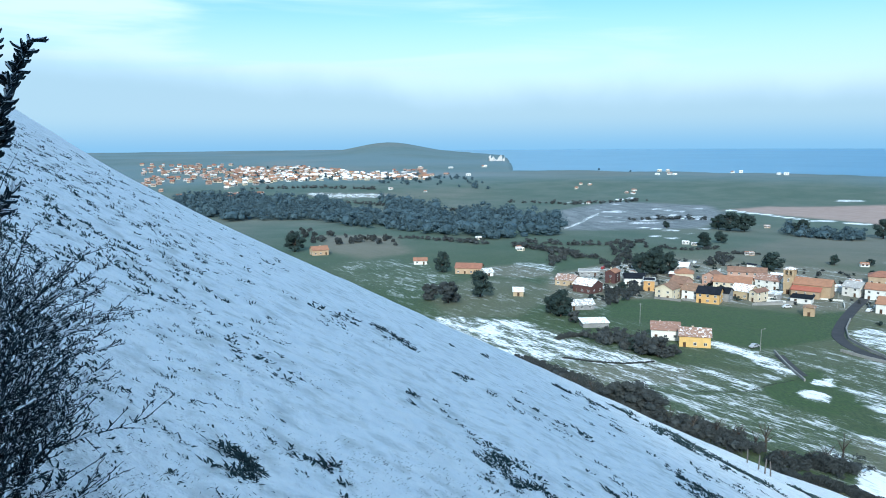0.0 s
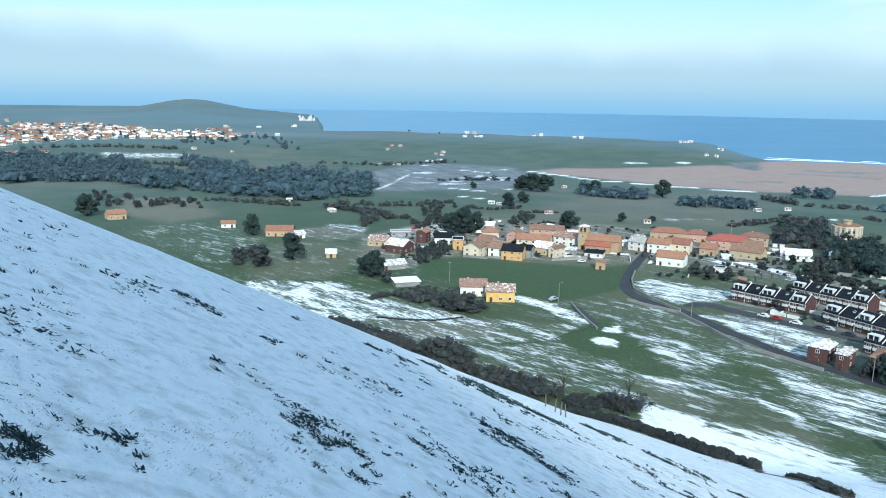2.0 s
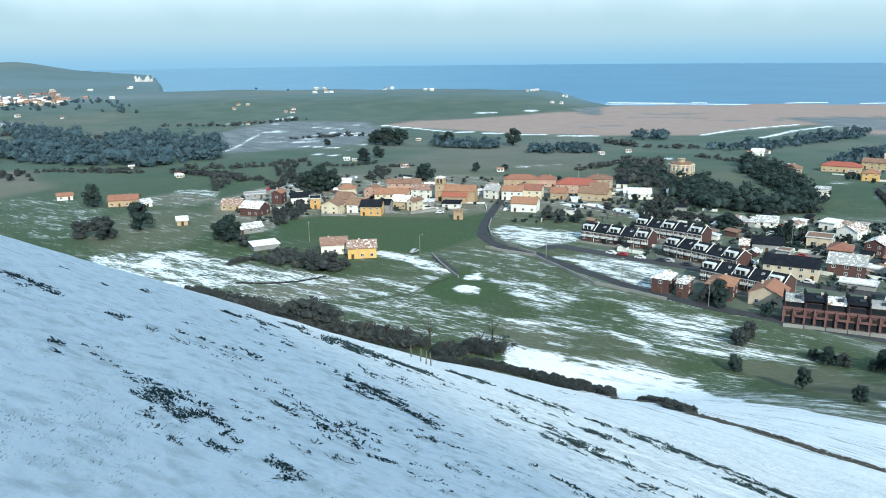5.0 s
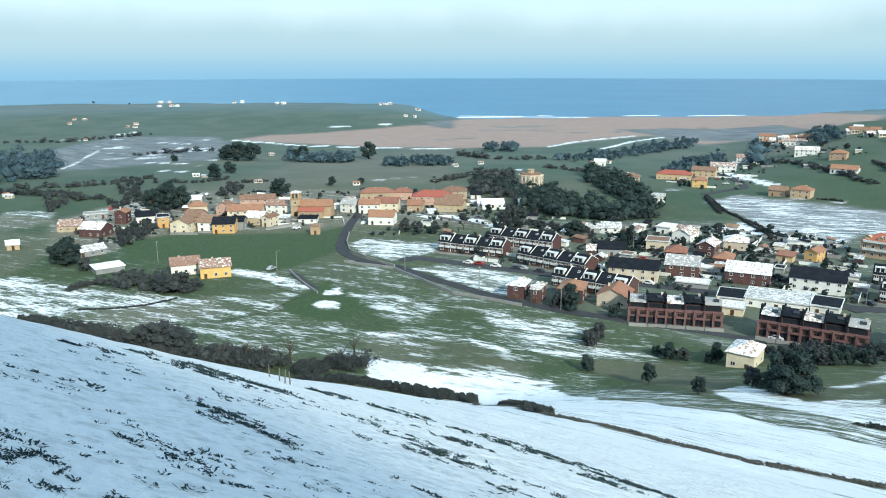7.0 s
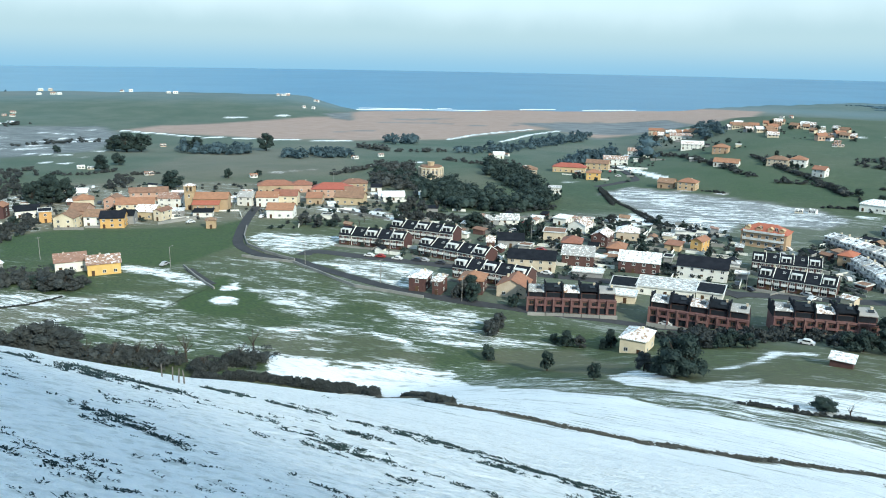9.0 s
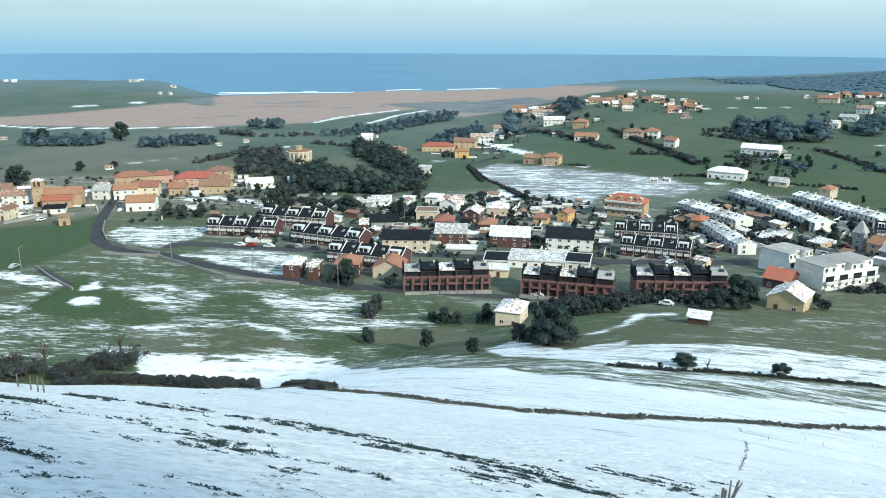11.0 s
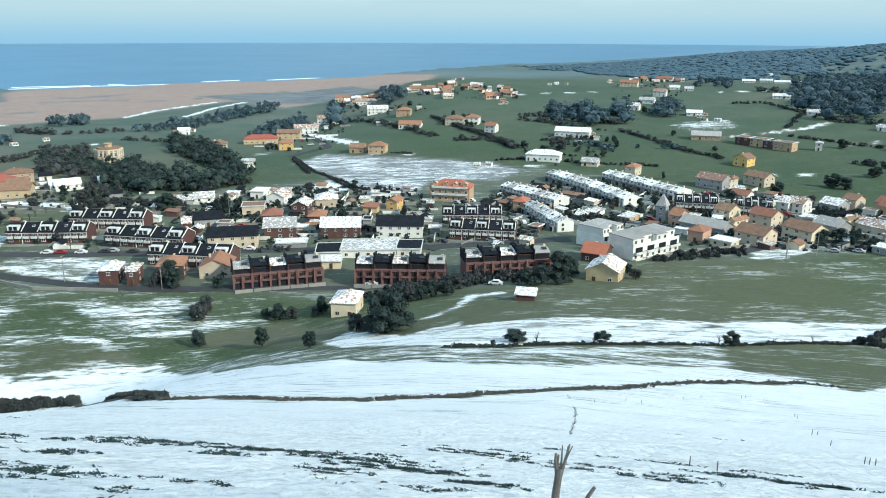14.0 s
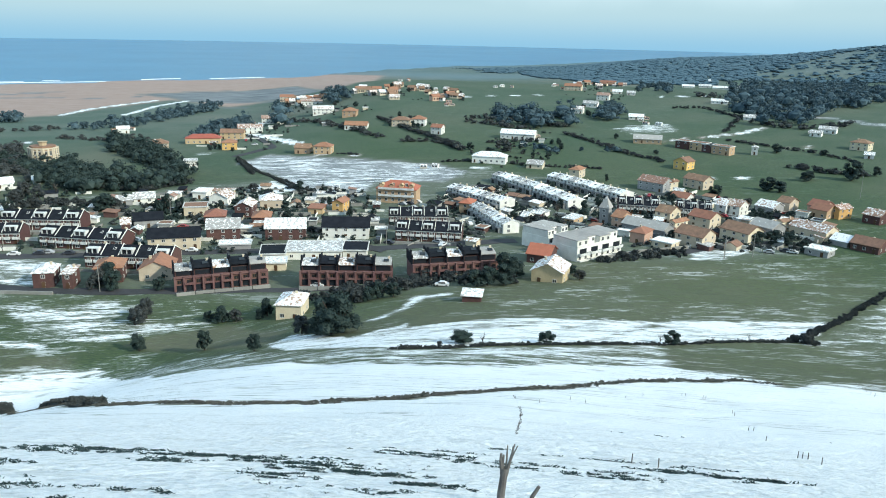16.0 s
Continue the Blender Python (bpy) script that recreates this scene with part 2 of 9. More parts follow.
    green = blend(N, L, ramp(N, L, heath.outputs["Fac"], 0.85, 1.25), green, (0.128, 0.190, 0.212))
    sandy = blend(N, L, ramp(N, L, mid, 0.3, 0.7), (0.29, 0.215, 0.185), (0.37, 0.29, 0.255))
    muddy = blend(N, L, ramp(N, L, big, 0.35, 0.65), (0.125, 0.145, 0.158), (0.215, 0.232, 0.245))
    soil = blend(N, L, mud, blend(N, L, dry, green, sandy), muddy)
    white = blend(N, L, ramp(N, L, fine, 0.3, 0.75), (0.81, 0.845, 0.88), (0.92, 0.93, 0.94))
    dusting = calc(N, L, "MULTIPLY", ramp(N, L, snow, 0.10, 0.6), ramp(N, L, tex(N, L, plain.outputs[0], 2.6, 5.0, 0.75), 0.46, 0.68, 0.0, 0.34))
    soil = blend(N, L, dusting, soil, white)
    L.new(blend(N, L, mask, soil, white), bsdf.inputs["Base Color"])
    L.new(ramp(N, L, mask, 0, 1, 0.95, 0.6), bsdf.inputs["Roughness"])
    bsdf.inputs["Specular IOR Level"].default_value = 0.2
    rough = calc(N, L, "ADD", calc(N, L, "MULTIPLY", fine, 0.7), calc(N, L, "MULTIPLY", grain, 0.25))
    drifts = calc(N, L, "MULTIPLY_ADD", mid, 3.0, calc(N, L, "MULTIPLY_ADD", small, 1.6, rough))
    lumps = calc(N, L, "MULTIPLY_ADD", tex(N, L, geo, 2.2, 4.0, 0.6), 2.2, calc(N, L, "MULTIPLY_ADD", tex(N, L, geo, 0.7, 3.0, 0.5), 3.0, rough))
    relief(N, L, bsdf, mixed(N, L, summit, drifts, lumps), 0.75, 0.17)
    return m


def water_material():
    m, N, L, bsdf = nodes_of("sea_water")
    geo = N.new("ShaderNodeNewGeometry").outputs["Position"]
    wide, swell = tex(N, L, geo, 0.004, 5.0), tex(N, L, geo, 0.06, 5.0)
    xyz = N.new("ShaderNodeSeparateXYZ")
    L.new(geo, xyz.inputs[0])
    deep = blend(N, L, ramp(N, L, wide, 0.3, 0.7), (0.046, 0.158, 0.266), (0.062, 0.196, 0.312))
    # paler by bearing: haze over the northern water is mixed into its colour
    bay = ramp(N, L, calc(N, L, "DIVIDE", xyz.outputs["X"], xyz.outputs["Y"]), 0.75, 0.15, 0.0, 0.75)
    hazy_sea = blend(N, L, ramp(N, L, wide, 0.3, 0.7), (0.120, 0.250, 0.335), (0.150, 0.285, 0.370))
    L.new(blend(N, L, bay, deep, hazy_sea), bsdf.inputs["Base Color"])
    bsdf.inputs["Roughness"].default_value = 0.35
    bsdf.inputs["Specular IOR Level"].default_value = 0.3
    relief(N, L, bsdf, swell, 0.6, 1.5)
    return m


GROUND, WATER = ground_material(), water_material()

def surface(name, colour, colour2=None, rough=0.8, scale=3.0, vary=0.12, bump=0.15, metal=0.0, snow=0.0, spec=0.3):
    """Painted, tiled or earthy surface: two scales of stain, a little relief, and snow lying in patches."""
    m, N, L, bsdf = nodes_of(name)
    where = N.new("ShaderNodeNewGeometry").outputs["Position"]
    info = N.new("ShaderNodeObjectInfo").outputs["Random"]
    wide, fine = tex(N, L, where, scale * 0.12, 4.0), tex(N, L, where, scale, 5.0, 0.65)
    second = colour2 or tuple(c * 0.6 for c in colour)
    base = blend(N, L, ramp(N, L, calc(N, L, "ADD", calc(N, L, "MULTIPLY", wide, 0.6), calc(N, L, "MULTIPLY", fine, 0.4)), 0.32, 0.72), colour, second)
    tint = N.new("ShaderNodeHueSaturation")
    L.new(calc(N, L, "MULTIPLY_ADD", info, 2 * vary, 1 - vary), tint.inputs["Value"])
    L.new(calc(N, L, "MULTIPLY_ADD", info, 0.02, 0.49), tint.inputs["Hue"])
    L.new(base, tint.inputs["Color"])
    out = tint.outputs[0]
    if snow > 0:
        drift = tex(N, L, where, 1.0, 5.0, 0.65)
        lie = ramp(N, L, calc(N, L, "ADD", drift, calc(N, L, "MULTIPLY_ADD", info, 0.2, snow - 0.6)), 0.44, 0.62)
        out = blend(N, L, lie, out, (0.90, 0.91, 0.92))
    L.new(out, bsdf.inputs["Base Color"])
    bsdf.inputs["Roughness"].default_value, bsdf.inputs["Metallic"].default_value = rough, metal
    bsdf.inputs["Specular IOR Level"].default_value = spec
    relief(N, L, bsdf, fine, bump, 0.05)
    return m


WALLS = {
    "white": surface("white_render", (0.78, 0.77, 0.72), (0.62, 0.60, 0.55)),
    "cream": surface("cream_render", (0.64, 0.55, 0.42), (0.50, 0.42, 0.31)),
    "yellow": surface("yellow_render", (0.68, 0.43, 0.16), (0.54, 0.34, 0.13)),
    "orange": surface("ochre_render", (0.52, 0.37, 0.235), (0.42, 0.29, 0.18)),
    "pink": surface("pink_render", (0.56, 0.37, 0.28), (0.44, 0.29, 0.21)),
    "brick": surface("dark_red_brick", (0.115, 0.058, 0.053), (0.070, 0.040, 0.038), scale=8),
    "rose": surface("rose_brick", (0.195, 0.104, 0.098), (0.130, 0.074, 0.072), scale=8),
    "stone": surface("sandstone", (0.46, 0.34, 0.21), (0.33, 0.24, 0.15), scale=2.0, bump=0.4),
    "tan": surface("tan_render", (0.50, 0.39, 0.25), (0.38, 0.29, 0.19)),
    "grey": surface("grey_render", (0.34, 0.34, 0.34), (0.22, 0.22, 0.22)),
}
ROOFS = {
    "tile": surface("clay_tiles", (0.35, 0.165, 0.105), (0.23, 0.115, 0.078), scale=5, bump=0.5, snow=0.22),
    "old": surface("weathered_tiles", (0.30, 0.175, 0.115), (0.17, 0.105, 0.075), scale=5, bump=0.5, snow=0.26),
    "red": surface("bright_red_tiles", (0.42, 0.14, 0.09), (0.32, 0.11, 0.07), scale=5, bump=0.5),
    "slate": surface("dark_slate", (0.010, 0.012, 0.017), (0.022, 0.025, 0.032), rough=0.8, scale=4, spec=0.08),
    "snowy": surface("snowy_tiles", (0.36, 0.22, 0.15), (0.24, 0.15, 0.11), scale=5, bump=0.4, snow=0.48),
    "snow": surface("snow_covered_roof", (0.42, 0.40, 0.38), (0.30, 0.29, 0.28), scale=4, snow=0.54),
    "grey": surface("grey_fibre_sheet", (0.38, 0.36, 0.34), (0.28, 0.27, 0.26), scale=3, snow=0.3),
}
TRIM = surface("white_trim", (0.74, 0.74, 0.72), vary=0.04)
WOODWORK = surface("brown_woodwork", (0.10, 0.055, 0.03), (0.06, 0.035, 0.02), rough=0.6)
ASPHALT = surface("asphalt", (0.040, 0.041, 0.046), (0.062, 0.062, 0.068), rough=0.85, scale=2.0, snow=0.06)
CONCRETE = surface("concrete_wall", (0.30, 0.29, 0.27), (0.20, 0.20, 0.19), scale=2.0)
SNOWCAP = surface("lying_snow", (0.86, 0.89, 0.92), (0.78, 0.82, 0.87), vary=0.02, spec=0.2)
BARK = surface("bark", (0.07, 0.055, 0.045), (0.04, 0.032, 0.027), rough=0.95, scale=9, bump=0.6)
DEADWOOD = surface("weathered_dead_wood", (0.20, 0.185, 0.17), (0.11, 0.10, 0.095), rough=0.9, scale=14, bump=0.7)


def leaf_material(name, a, b, rough=0.7):
    m, N, L, bsdf = nodes_of(name)
    geo = N.new("ShaderNodeNewGeometry")
    info = N.new("ShaderNodeObjectInfo").outputs["Random"]
    clump = tex(N, L, geo.outputs["Position"], 0.35, 3.0)
    f = calc(N, L, "MULTIPLY_ADD", geo.outputs["Random Per Island"], 0.5, calc(N, L, "MULTIPLY_ADD", clump, 0.5, calc(N, L, "MULTIPLY_ADD", info, 0.3, -0.15)))
    L.new(blend(N, L, ramp(N, L, f, 0.2, 0.8), a, b), bsdf.inputs["Base Color"])
    bsdf.inputs["Roughness"].default_value = rough
    bsdf.inputs["Specular IOR Level"].default_value = 0.25
    return m


LEAVES = {
    "evergreen": leaf_material("evergreen_leaves", (0.018, 0.032, 0.030), (0.036, 0.056, 0.050)),
    # paler, bluer than the evergreen leaves: distance haze is in this colour
    "wood": leaf_material("hazed_wood_leaves", (0.048, 0.082, 0.102), (0.068, 0.108, 0.128)),
    # ridge leaves with the blue of the distance haze put into their colour
    "hazed_ridge": leaf_material("hazed_ridge_leaves", (0.066, 0.116, 0.150), (0.076, 0.130, 0.166)),
    "bracken": leaf_material("dead_bracken", (0.070, 0.076, 0.070), (0.130, 0.128, 0.115)),
    "bramble": leaf_material("bramble_and_heath", (0.032, 0.040, 0.043), (0.062, 0.069, 0.068)),
    "twigs": leaf_material("bare_twigs", (0.095, 0.090, 0.080), (0.14, 0.13, 0.115)),
    "grass": leaf_material("winter_grass", (0.045, 0.062, 0.026), (0.11, 0.12, 0.055)),
    "heath": leaf_material("dark_heath", (0.022, 0.042, 0.046), (0.042, 0.070, 0.072)),
    "gorse": leaf_material("gorse_spines", (0.016, 0.028, 0.036), (0.036, 0.054, 0.064)),
}


def glass_material():
    m, N, L, bsdf = nodes_of("window_glass")
    bsdf.inputs["Base Color"].default_value = (0.02, 0.024, 0.03, 1)
    bsdf.inputs["Roughness"].default_value = 0.12
    return m


GLASS = glass_material()

# ---- fields, drawn in plan: (snow, dry, mud, tone) inside an outline ----
FIELDS = []


def field(outline, snow=None, dry=None, mud=None, tone=None, soft=3.0):
    FIELDS.append((np.array(outline, float), (snow, dry, mud, tone), soft))


def strip(line, width, snow=None, dry=None, mud=None, tone=None, soft=1.5):
    FIELDS.append((np.array(line, float), (snow, dry, mud, tone), (soft, width)))


# fields>
field([(193.1, 273.2), (246.3, 288.1), (287.3, 266.1), (323.7, 242.8), (351.5, 184.9), (338.4, 165.4), (302.0, 142.0), (269.5, 121.7), (252.7, 118.7), (234.5, 137.2), (217.6, 179.6), (215.1, 209.2), (190.8, 239.9)], snow=0.1, mud=0.6, soft=3)
field([(283.0, 133.0), (375.9, 131.5), (393.5, 88.3), (374.4, 38.1), (340.8, 18.0), (309.8, 17.6), (308.1, 40.8), (314.7, 69.5), (301.7, 94.9), (263.8, 86.9), (263.5, 114.2)], snow=0.08, mud=0.55, soft=3)
field([(383.5, 60.7), (417.6, 24.0), (399.7, -22.4), (371.1, -40.7), (322.2, -36.9), (303.1, -12.2), (301.5, 14.9), (291.3, 34.1), (323.2, 31.9)], snow=0.08, mud=0.45, soft=3)
field([(181.8, 156.1), (201.6, 123.9), (216.1, 91.6), (232, 66), (255, 96), (232, 140), (212, 178)], snow=0.08, mud=0.6, soft=3)
field([(58.6, 625), (149.1, 684), (249.7, 601), (350, 483), (282.3, 389.4), (182.1, 440), (93.9, 441), (43.5, 485)], snow=0.03, tone=0.7, soft=8)
field([(187.4, 265.5), (259.6, 303.1), (313.1, 263.3), (394, 207.2), (430, 133.4), (412, 37.2), (340.2, -38.3), (300, -14), (250.5, 56.3), (200.7, 69), (174.9, 171.7), (148.6, 213.9)], snow=0.13, dry=0.1, mud=0.22, tone=0.9, soft=6)
field([(64.9, 442), (140.4, 501), (220.7, 454), (293.7, 381), (238.8, 300.1), (182.6, 338.9), (132, 360.5), (102.9, 372.5), (67.1, 348), (43.3, 364.3)], snow=0.19, dry=0.3, soft=4)
field([(81.3, 371.6), (103.3, 368.7), (161.5, 335.6), (182.4, 341.3), (151.3, 292.7), (116.6, 278), (103.7, 293.6), (87.9, 322.1), (73.2, 330.9)], snow=0, dry=0, tone=1, soft=2)
field([(161.9, 302.9), (173.7, 310.1), (197, 280.2), (184.3, 266.5), (169.2, 267.5), (163.8, 263.2), (158.9, 282.9)], snow=0.52, soft=1.5)
field([(161.7, 249.7), (174.1, 248.6), (190.6, 218.7), (185.2, 200.6), (170.6, 196.3), (166.8, 206.6), (165.3, 226.6)], snow=0.55, soft=1.5)
field([(26.8, 330.3), (37.5, 321.7), (52.9, 290.6), (74.1, 265.3), (62.5, 261), (42.6, 269.5), (22, 286)], snow=0.52, soft=1.5)
field([(21.7, 283), (42.2, 267.6), (75.8, 262.2), (104.2, 236), (76, 231.8), (49.3, 246), (26.6, 268.6)], snow=0.4, soft=3)
field([(47.9, 260.6), (89, 257.5), (113, 245.8), (99, 232.3), (77.7, 231.3), (43.5, 236)], snow=0.34, soft=3)
field([(50.8, 235.1), (77.4, 230.3), (98.3, 230.4), (109, 208.8), (103, 187.6), (97.9, 177.8), (75.8, 191.5), (62.9, 215)], snow=0.3, soft=3)
field([(126.7, 276.9), (148, 274.7), (158.4, 258.9), (152.8, 221.4), (135.4, 234.1), (123.8, 238.8), (120.7, 256.5)], snow=0.25, soft=3)
field([(121.4, 233.9), (140.4, 233), (145.3, 205.9), (158.4, 179.6), (132, 147.6), (121.1, 169.7), (119, 191.5), (122.9, 213.7)], snow=0.23, soft=3)
field([(106, 193.4), (119, 191.5), (121.1, 169.7), (132, 147.6), (122.1, 135.7), (110, 153.1), (98.4, 178.7)], snow=0.27, dry=0.15, soft=3)
field([(99.8, 234.1), (125.9, 255.1), (123.8, 217.8), (108.7, 208.3), (98.6, 218.8)], snow=0.04, dry=0, tone=1, soft=2)
field([(108.4, 230.8), (115, 232), (117.6, 225.7), (113.7, 220.4), (107.5, 224.6)], snow=0.82, soft=0.8)
field([(119.2, 243.9), (125.4, 241.9), (123, 235.8), (116.9, 236.1)], snow=0.82, soft=0.8)
field([(123.8, 236), (132.9, 232.1), (140, 211.9), (140.6, 198.8), (125.5, 194.5), (123.8, 215.4)], snow=0.40, soft=2)
field([(145.5, 188.3), (158.4, 179.6), (150.1, 169.6), (139.7, 177.1)], snow=0.54, soft=2)
field([(154.3, 221.5), (180.1, 144.1), (160.8, 126.5), (142, 142.3), (109.9, 162.3)], snow=0.24, soft=3)
field([(151.2, 190.3), (166, 165), (158.4, 154.9), (147.6, 161.8), (144.5, 177.7)], snow=0.52, soft=2)
field([(139.2, 171.7), (155.1, 157.6), (165.3, 135.4), (153.6, 136.7), (141.1, 150.9), (137.6, 162.6)], snow=0.52, soft=2)
field([(124, 181.1), (131.8, 166.1), (128.9, 152.3), (123.1, 151.9), (109.9, 162.3)], snow=0.1, dry=0.12, soft=2)
field([(142.2, 202), (148.7, 192.2), (144.4, 182.3), (137.7, 189.8)], snow=0.05, soft=2)
field([(142.7, 140.3), (152.5, 137.1), (164.6, 124.1), (154.4, 99.5), (134.3, 91.8), (143, 115.2)], snow=0.08, dry=0.2, soft=1.5)
field([(109.9, 162.3), (121.1, 149.7), (138.7, 131.5), (121.1, 78.1), (117.8, 50.5), (98.1, 42), (107.6, 90.5), (107.5, 159.1)], snow=0.36, tone=1, soft=2)
field([(114.3, 52.4), (154, 10), (128.6, 6.7), (102.5, 27.9), (95.2, 43.6)], snow=0.42, tone=1, soft=2)
field([(134.3, 91.8), (147.4, 92.8), (136.3, 72.1), (153.1, 65.9), (119.7, 51.3), (122, 77.8)], snow=0.78, soft=1)
field([(144.2, 66.3), (164.1, 47.4), (184.9, 12.7), (210.6, -27), (182.2, -20.3), (154, 10), (117.4, 53.9)], snow=0.78, soft=1)
field([(176.3, 55.1), (205.6, 44), (257.1, 29.4), (289.8, -3.8), (302.3, -35.3), (212.1, -27.1), (186.9, 12.9), (166.5, 46.2)], snow=0.2, tone=0.8, soft=2)
field([(235.8, 26.5), (268.8, -4.1), (268.4, -28.2), (225.4, -14.3), (205.4, 19.6)], snow=0.03, tone=1, soft=5)
field([(184.7, 99.2), (189, 87.2), (179.4, 78.2), (165.5, 76.1), (158, 84.6)], snow=0.08, tone=1, soft=2)
field([(108.1, 159.9), (106.2, 89.1), (97.2, 41.6), (100.7, 30.5), (99.4, 26), (110.3, 23.5), (125, 8.2), (116.9, -9.9), (136.1, -18.8), (21.6, -3.7), (6, 8.6)], snow=0.95, tone=0.1, soft=1)
field([(109.8, 159.3), (128.8, 135), (91, 62.9), (101.2, 42.3), (52.5, 21.3), (5.6, 7.7)], snow=0.95, tone=0.1, soft=1)
field([(99.1, 175.4), (107, 164.2), (119.2, 142.8), (114.4, 105.5), (53.8, 49.5), (104, 143.9), (91.9, 163.9)], snow=0.95, tone=0.1, soft=1)
field([(140, 8.9), (173.4, -12.2), (177.8, -23.6), (129.6, -18.1), (116.9, -10.4), (128.2, -7), (133.2, 4.5)], snow=0.15, tone=0.3, soft=2)
field([(389.1, 280.5), (424, 280.7), (428, 229.2), (431, 165.7), (416, 144.4), (388.8, 145.9), (367.6, 179.7), (314, 168.1), (301.9, 182.3), (326.6, 190.7), (363.8, 237.8)], snow=0.42, dry=0.3, mud=0.9, soft=3)
field([(328.4, 231.3), (352.5, 230.4), (335.1, 205.6), (316.4, 215.3)], snow=0.85, soft=1)
field([(558, 355.1), (611, 332.7), (562, 245.5), (437, 190.5), (437, 238.2), (461, 281.1)], snow=0.02, tone=0.9, soft=5)
field([(679, 238.6), (857, 122.4), (742, -1.3), (619, -5.7), (539, -53), (425, -44.9), (511, 21.1), (510, 74.1), (548, 162.1), (442, 166.3), (526, 244.5), (632, 294)], snow=0.05, tone=0.6, soft=8)
field([(612, 93.6), (651, 55.7), (616, 43.9), (586, 75.6)], snow=0.45, soft=2)
field([(319.1, 876), (382.9, 916), (489, 913), (617, 924), (657, 907), (479, 662), (414, 699), (361.3, 801)], snow=0, dry=1, soft=10)
field([(675, 979), (1093, 1068), (1327, 894), (1291, 611), (871, 460), (810, 514), (721, 530), (753, 631), (641, 624), (566, 606), (452, 655)], snow=0, dry=1, soft=10)
field([(795, 719), (986, 604), (841, 478), (804, 505), (741, 598), (780, 654)], mud=1, dry=0, soft=8)
field([(655, 970), (713, 985), (628, 867), (622, 902)], mud=1, dry=0, soft=8)
field([(131.9, 888), (224, 1011), (323.9, 941), (304.7, 825), (279.1, 768), (228.5, 688), (186.8, 684), (149.1, 684), (104.7, 680)], mud=0.9, snow=0.12, soft=8)
field([(44.2, 491), (68.4, 471), (61.1, 438), (36.8, 422)], snow=0.4, soft=3)
field([(69.6, 439), (107.7, 473), (124.6, 463), (93.2, 414)], snow=0.35, soft=3)
field([(-101.9, 652), (-44.2, 640), (-20.7, 530), (-50.7, 507), (-86.2, 549)], dry=0.3, soft=8)
field([(-77.8, 494), (-23.6, 504), (6.2, 437), (2.5, 399.5), (-17.6, 369.6), (-48.1, 429)], snow=0.2, soft=3)
field([(186.6, 517), (300.8, 635), (364.3, 608), (365, 504), (311.3, 430), (262.5, 459), (193.2, 467)], tone=0, dry=0.2, snow=0.02, soft=10)
field([(-196.3, 1132), (-85.9, 1136), (-74, 1086), (-179.6, 1081)], snow=0.5, dry=0.3, soft=6)
field([(174.5, -17.6), (202.2, -28.6), (254.8, -46.7), (262, -62), (173.3, -36), (166, -24)], snow=0.36, tone=1, soft=2)
field([(145.3, 10), (134, 2.3), (125.4, -4.1), (114.8, -9.9), (127.2, -18.2), (150, -31), (173.3, -34), (168.4, -21.6), (175.5, -16), (160, -1)], snow=0.16, tone=1, soft=1.5)
strip([(116, -10.5), (127.2, -18.8), (147.5, -29.6), (160, -37)], 1.4, snow=0.05, tone=1)
field([(16.6, 427.9), (39.4, 423.5), (56.3, 398.7), (50.7, 369.5), (33, 333.3), (4, 332.5), (-10, 380)], snow=0.13, dry=0.15, soft=4)
field([(25.4, 472.2), (46.6, 478.3), (62.4, 452.1), (62.8, 432.3), (39.7, 426.2), (26.6, 439.3)], snow=0.24, dry=0.25, soft=4)
field([(-3.7, 337), (31.6, 325.9), (46.5, 307.9), (54.5, 292.1), (66.3, 277.5), (74.7, 264.4), (61.1, 261.4), (43.8, 264.6), (20, 270), (0, 290)], snow=0.54, tone=0.2, soft=2)
field([(43.4, 262.4), (74, 262), (85, 258.3), (78.2, 237.1), (50, 242.5)], snow=0.36, dry=0.2, soft=3)
strip([(145.1, 23.4), (161.7, 19.8), (178.7, 12.9)], 1.6, snow=0.45)
strip([(160.6, 32.3), (164.8, 29.1)], 2.2, snow=0.35)
strip([(152.6, 42.9), (154.7, 39.9)], 2.0, snow=0.35)
field([(1445, 13), (1565, -68), (1644, -127), (1800, -260), (1371, -195), (1330, -103), (1360, -11)], snow=0.06, dry=0.05, tone=0.3, soft=25)
strip([(745, -44), (723, -76), (698, -105), (670, -140)], 10, snow=0.45, mud=0.9)
strip([(568.5, 50.7), (586.2, 38.8), (599.2, 22.8), (622.4, 1.7), (649.7, -11.7)], 2.2, snow=0.6, dry=0.8)
strip([(579.1, -30.4), (584.5, -41.1), (591.3, -52)], 2.2, snow=0.7, dry=0.6)
strip([(431.7, 266.9), (435.3, 246.2), (439, 225.2)], 2.4, snow=0.7, dry=0.6)
strip([(357.1, 464.6), (374.4, 456.7), (396.6, 457.8)], 7, snow=0.9)
field([(293.2, 12.1), (309.4, 0.1), (325.6, -8.9), (307.8, -9), (289.7, 1.3), (284.3, 11.1)], snow=0.7, soft=1.5)
strip([(77.5, 172.9), (81.5, 167.7), (84.5, 167.3), (90.6, 160.1), (102.6, 141.2)], 1.8, snow=0.10, dry=0.4, tone=0.6)
strip([(100.7, 146.2), (103.6, 140.4), (104.5, 134.1), (56.2, 59.8), (47.5, 36), (52.1, 30.1), (61.7, 25.2)], 1.5, snow=0.12, dry=0.45, tone=0.6)
strip([(101.4, 151.1), (106.8, 138.1), (57.1, 61.7), (48.6, 42.6), (51.4, 32.3), (60, 25.5)], 1.5, snow=0.12, dry=0.45, tone=0.6)
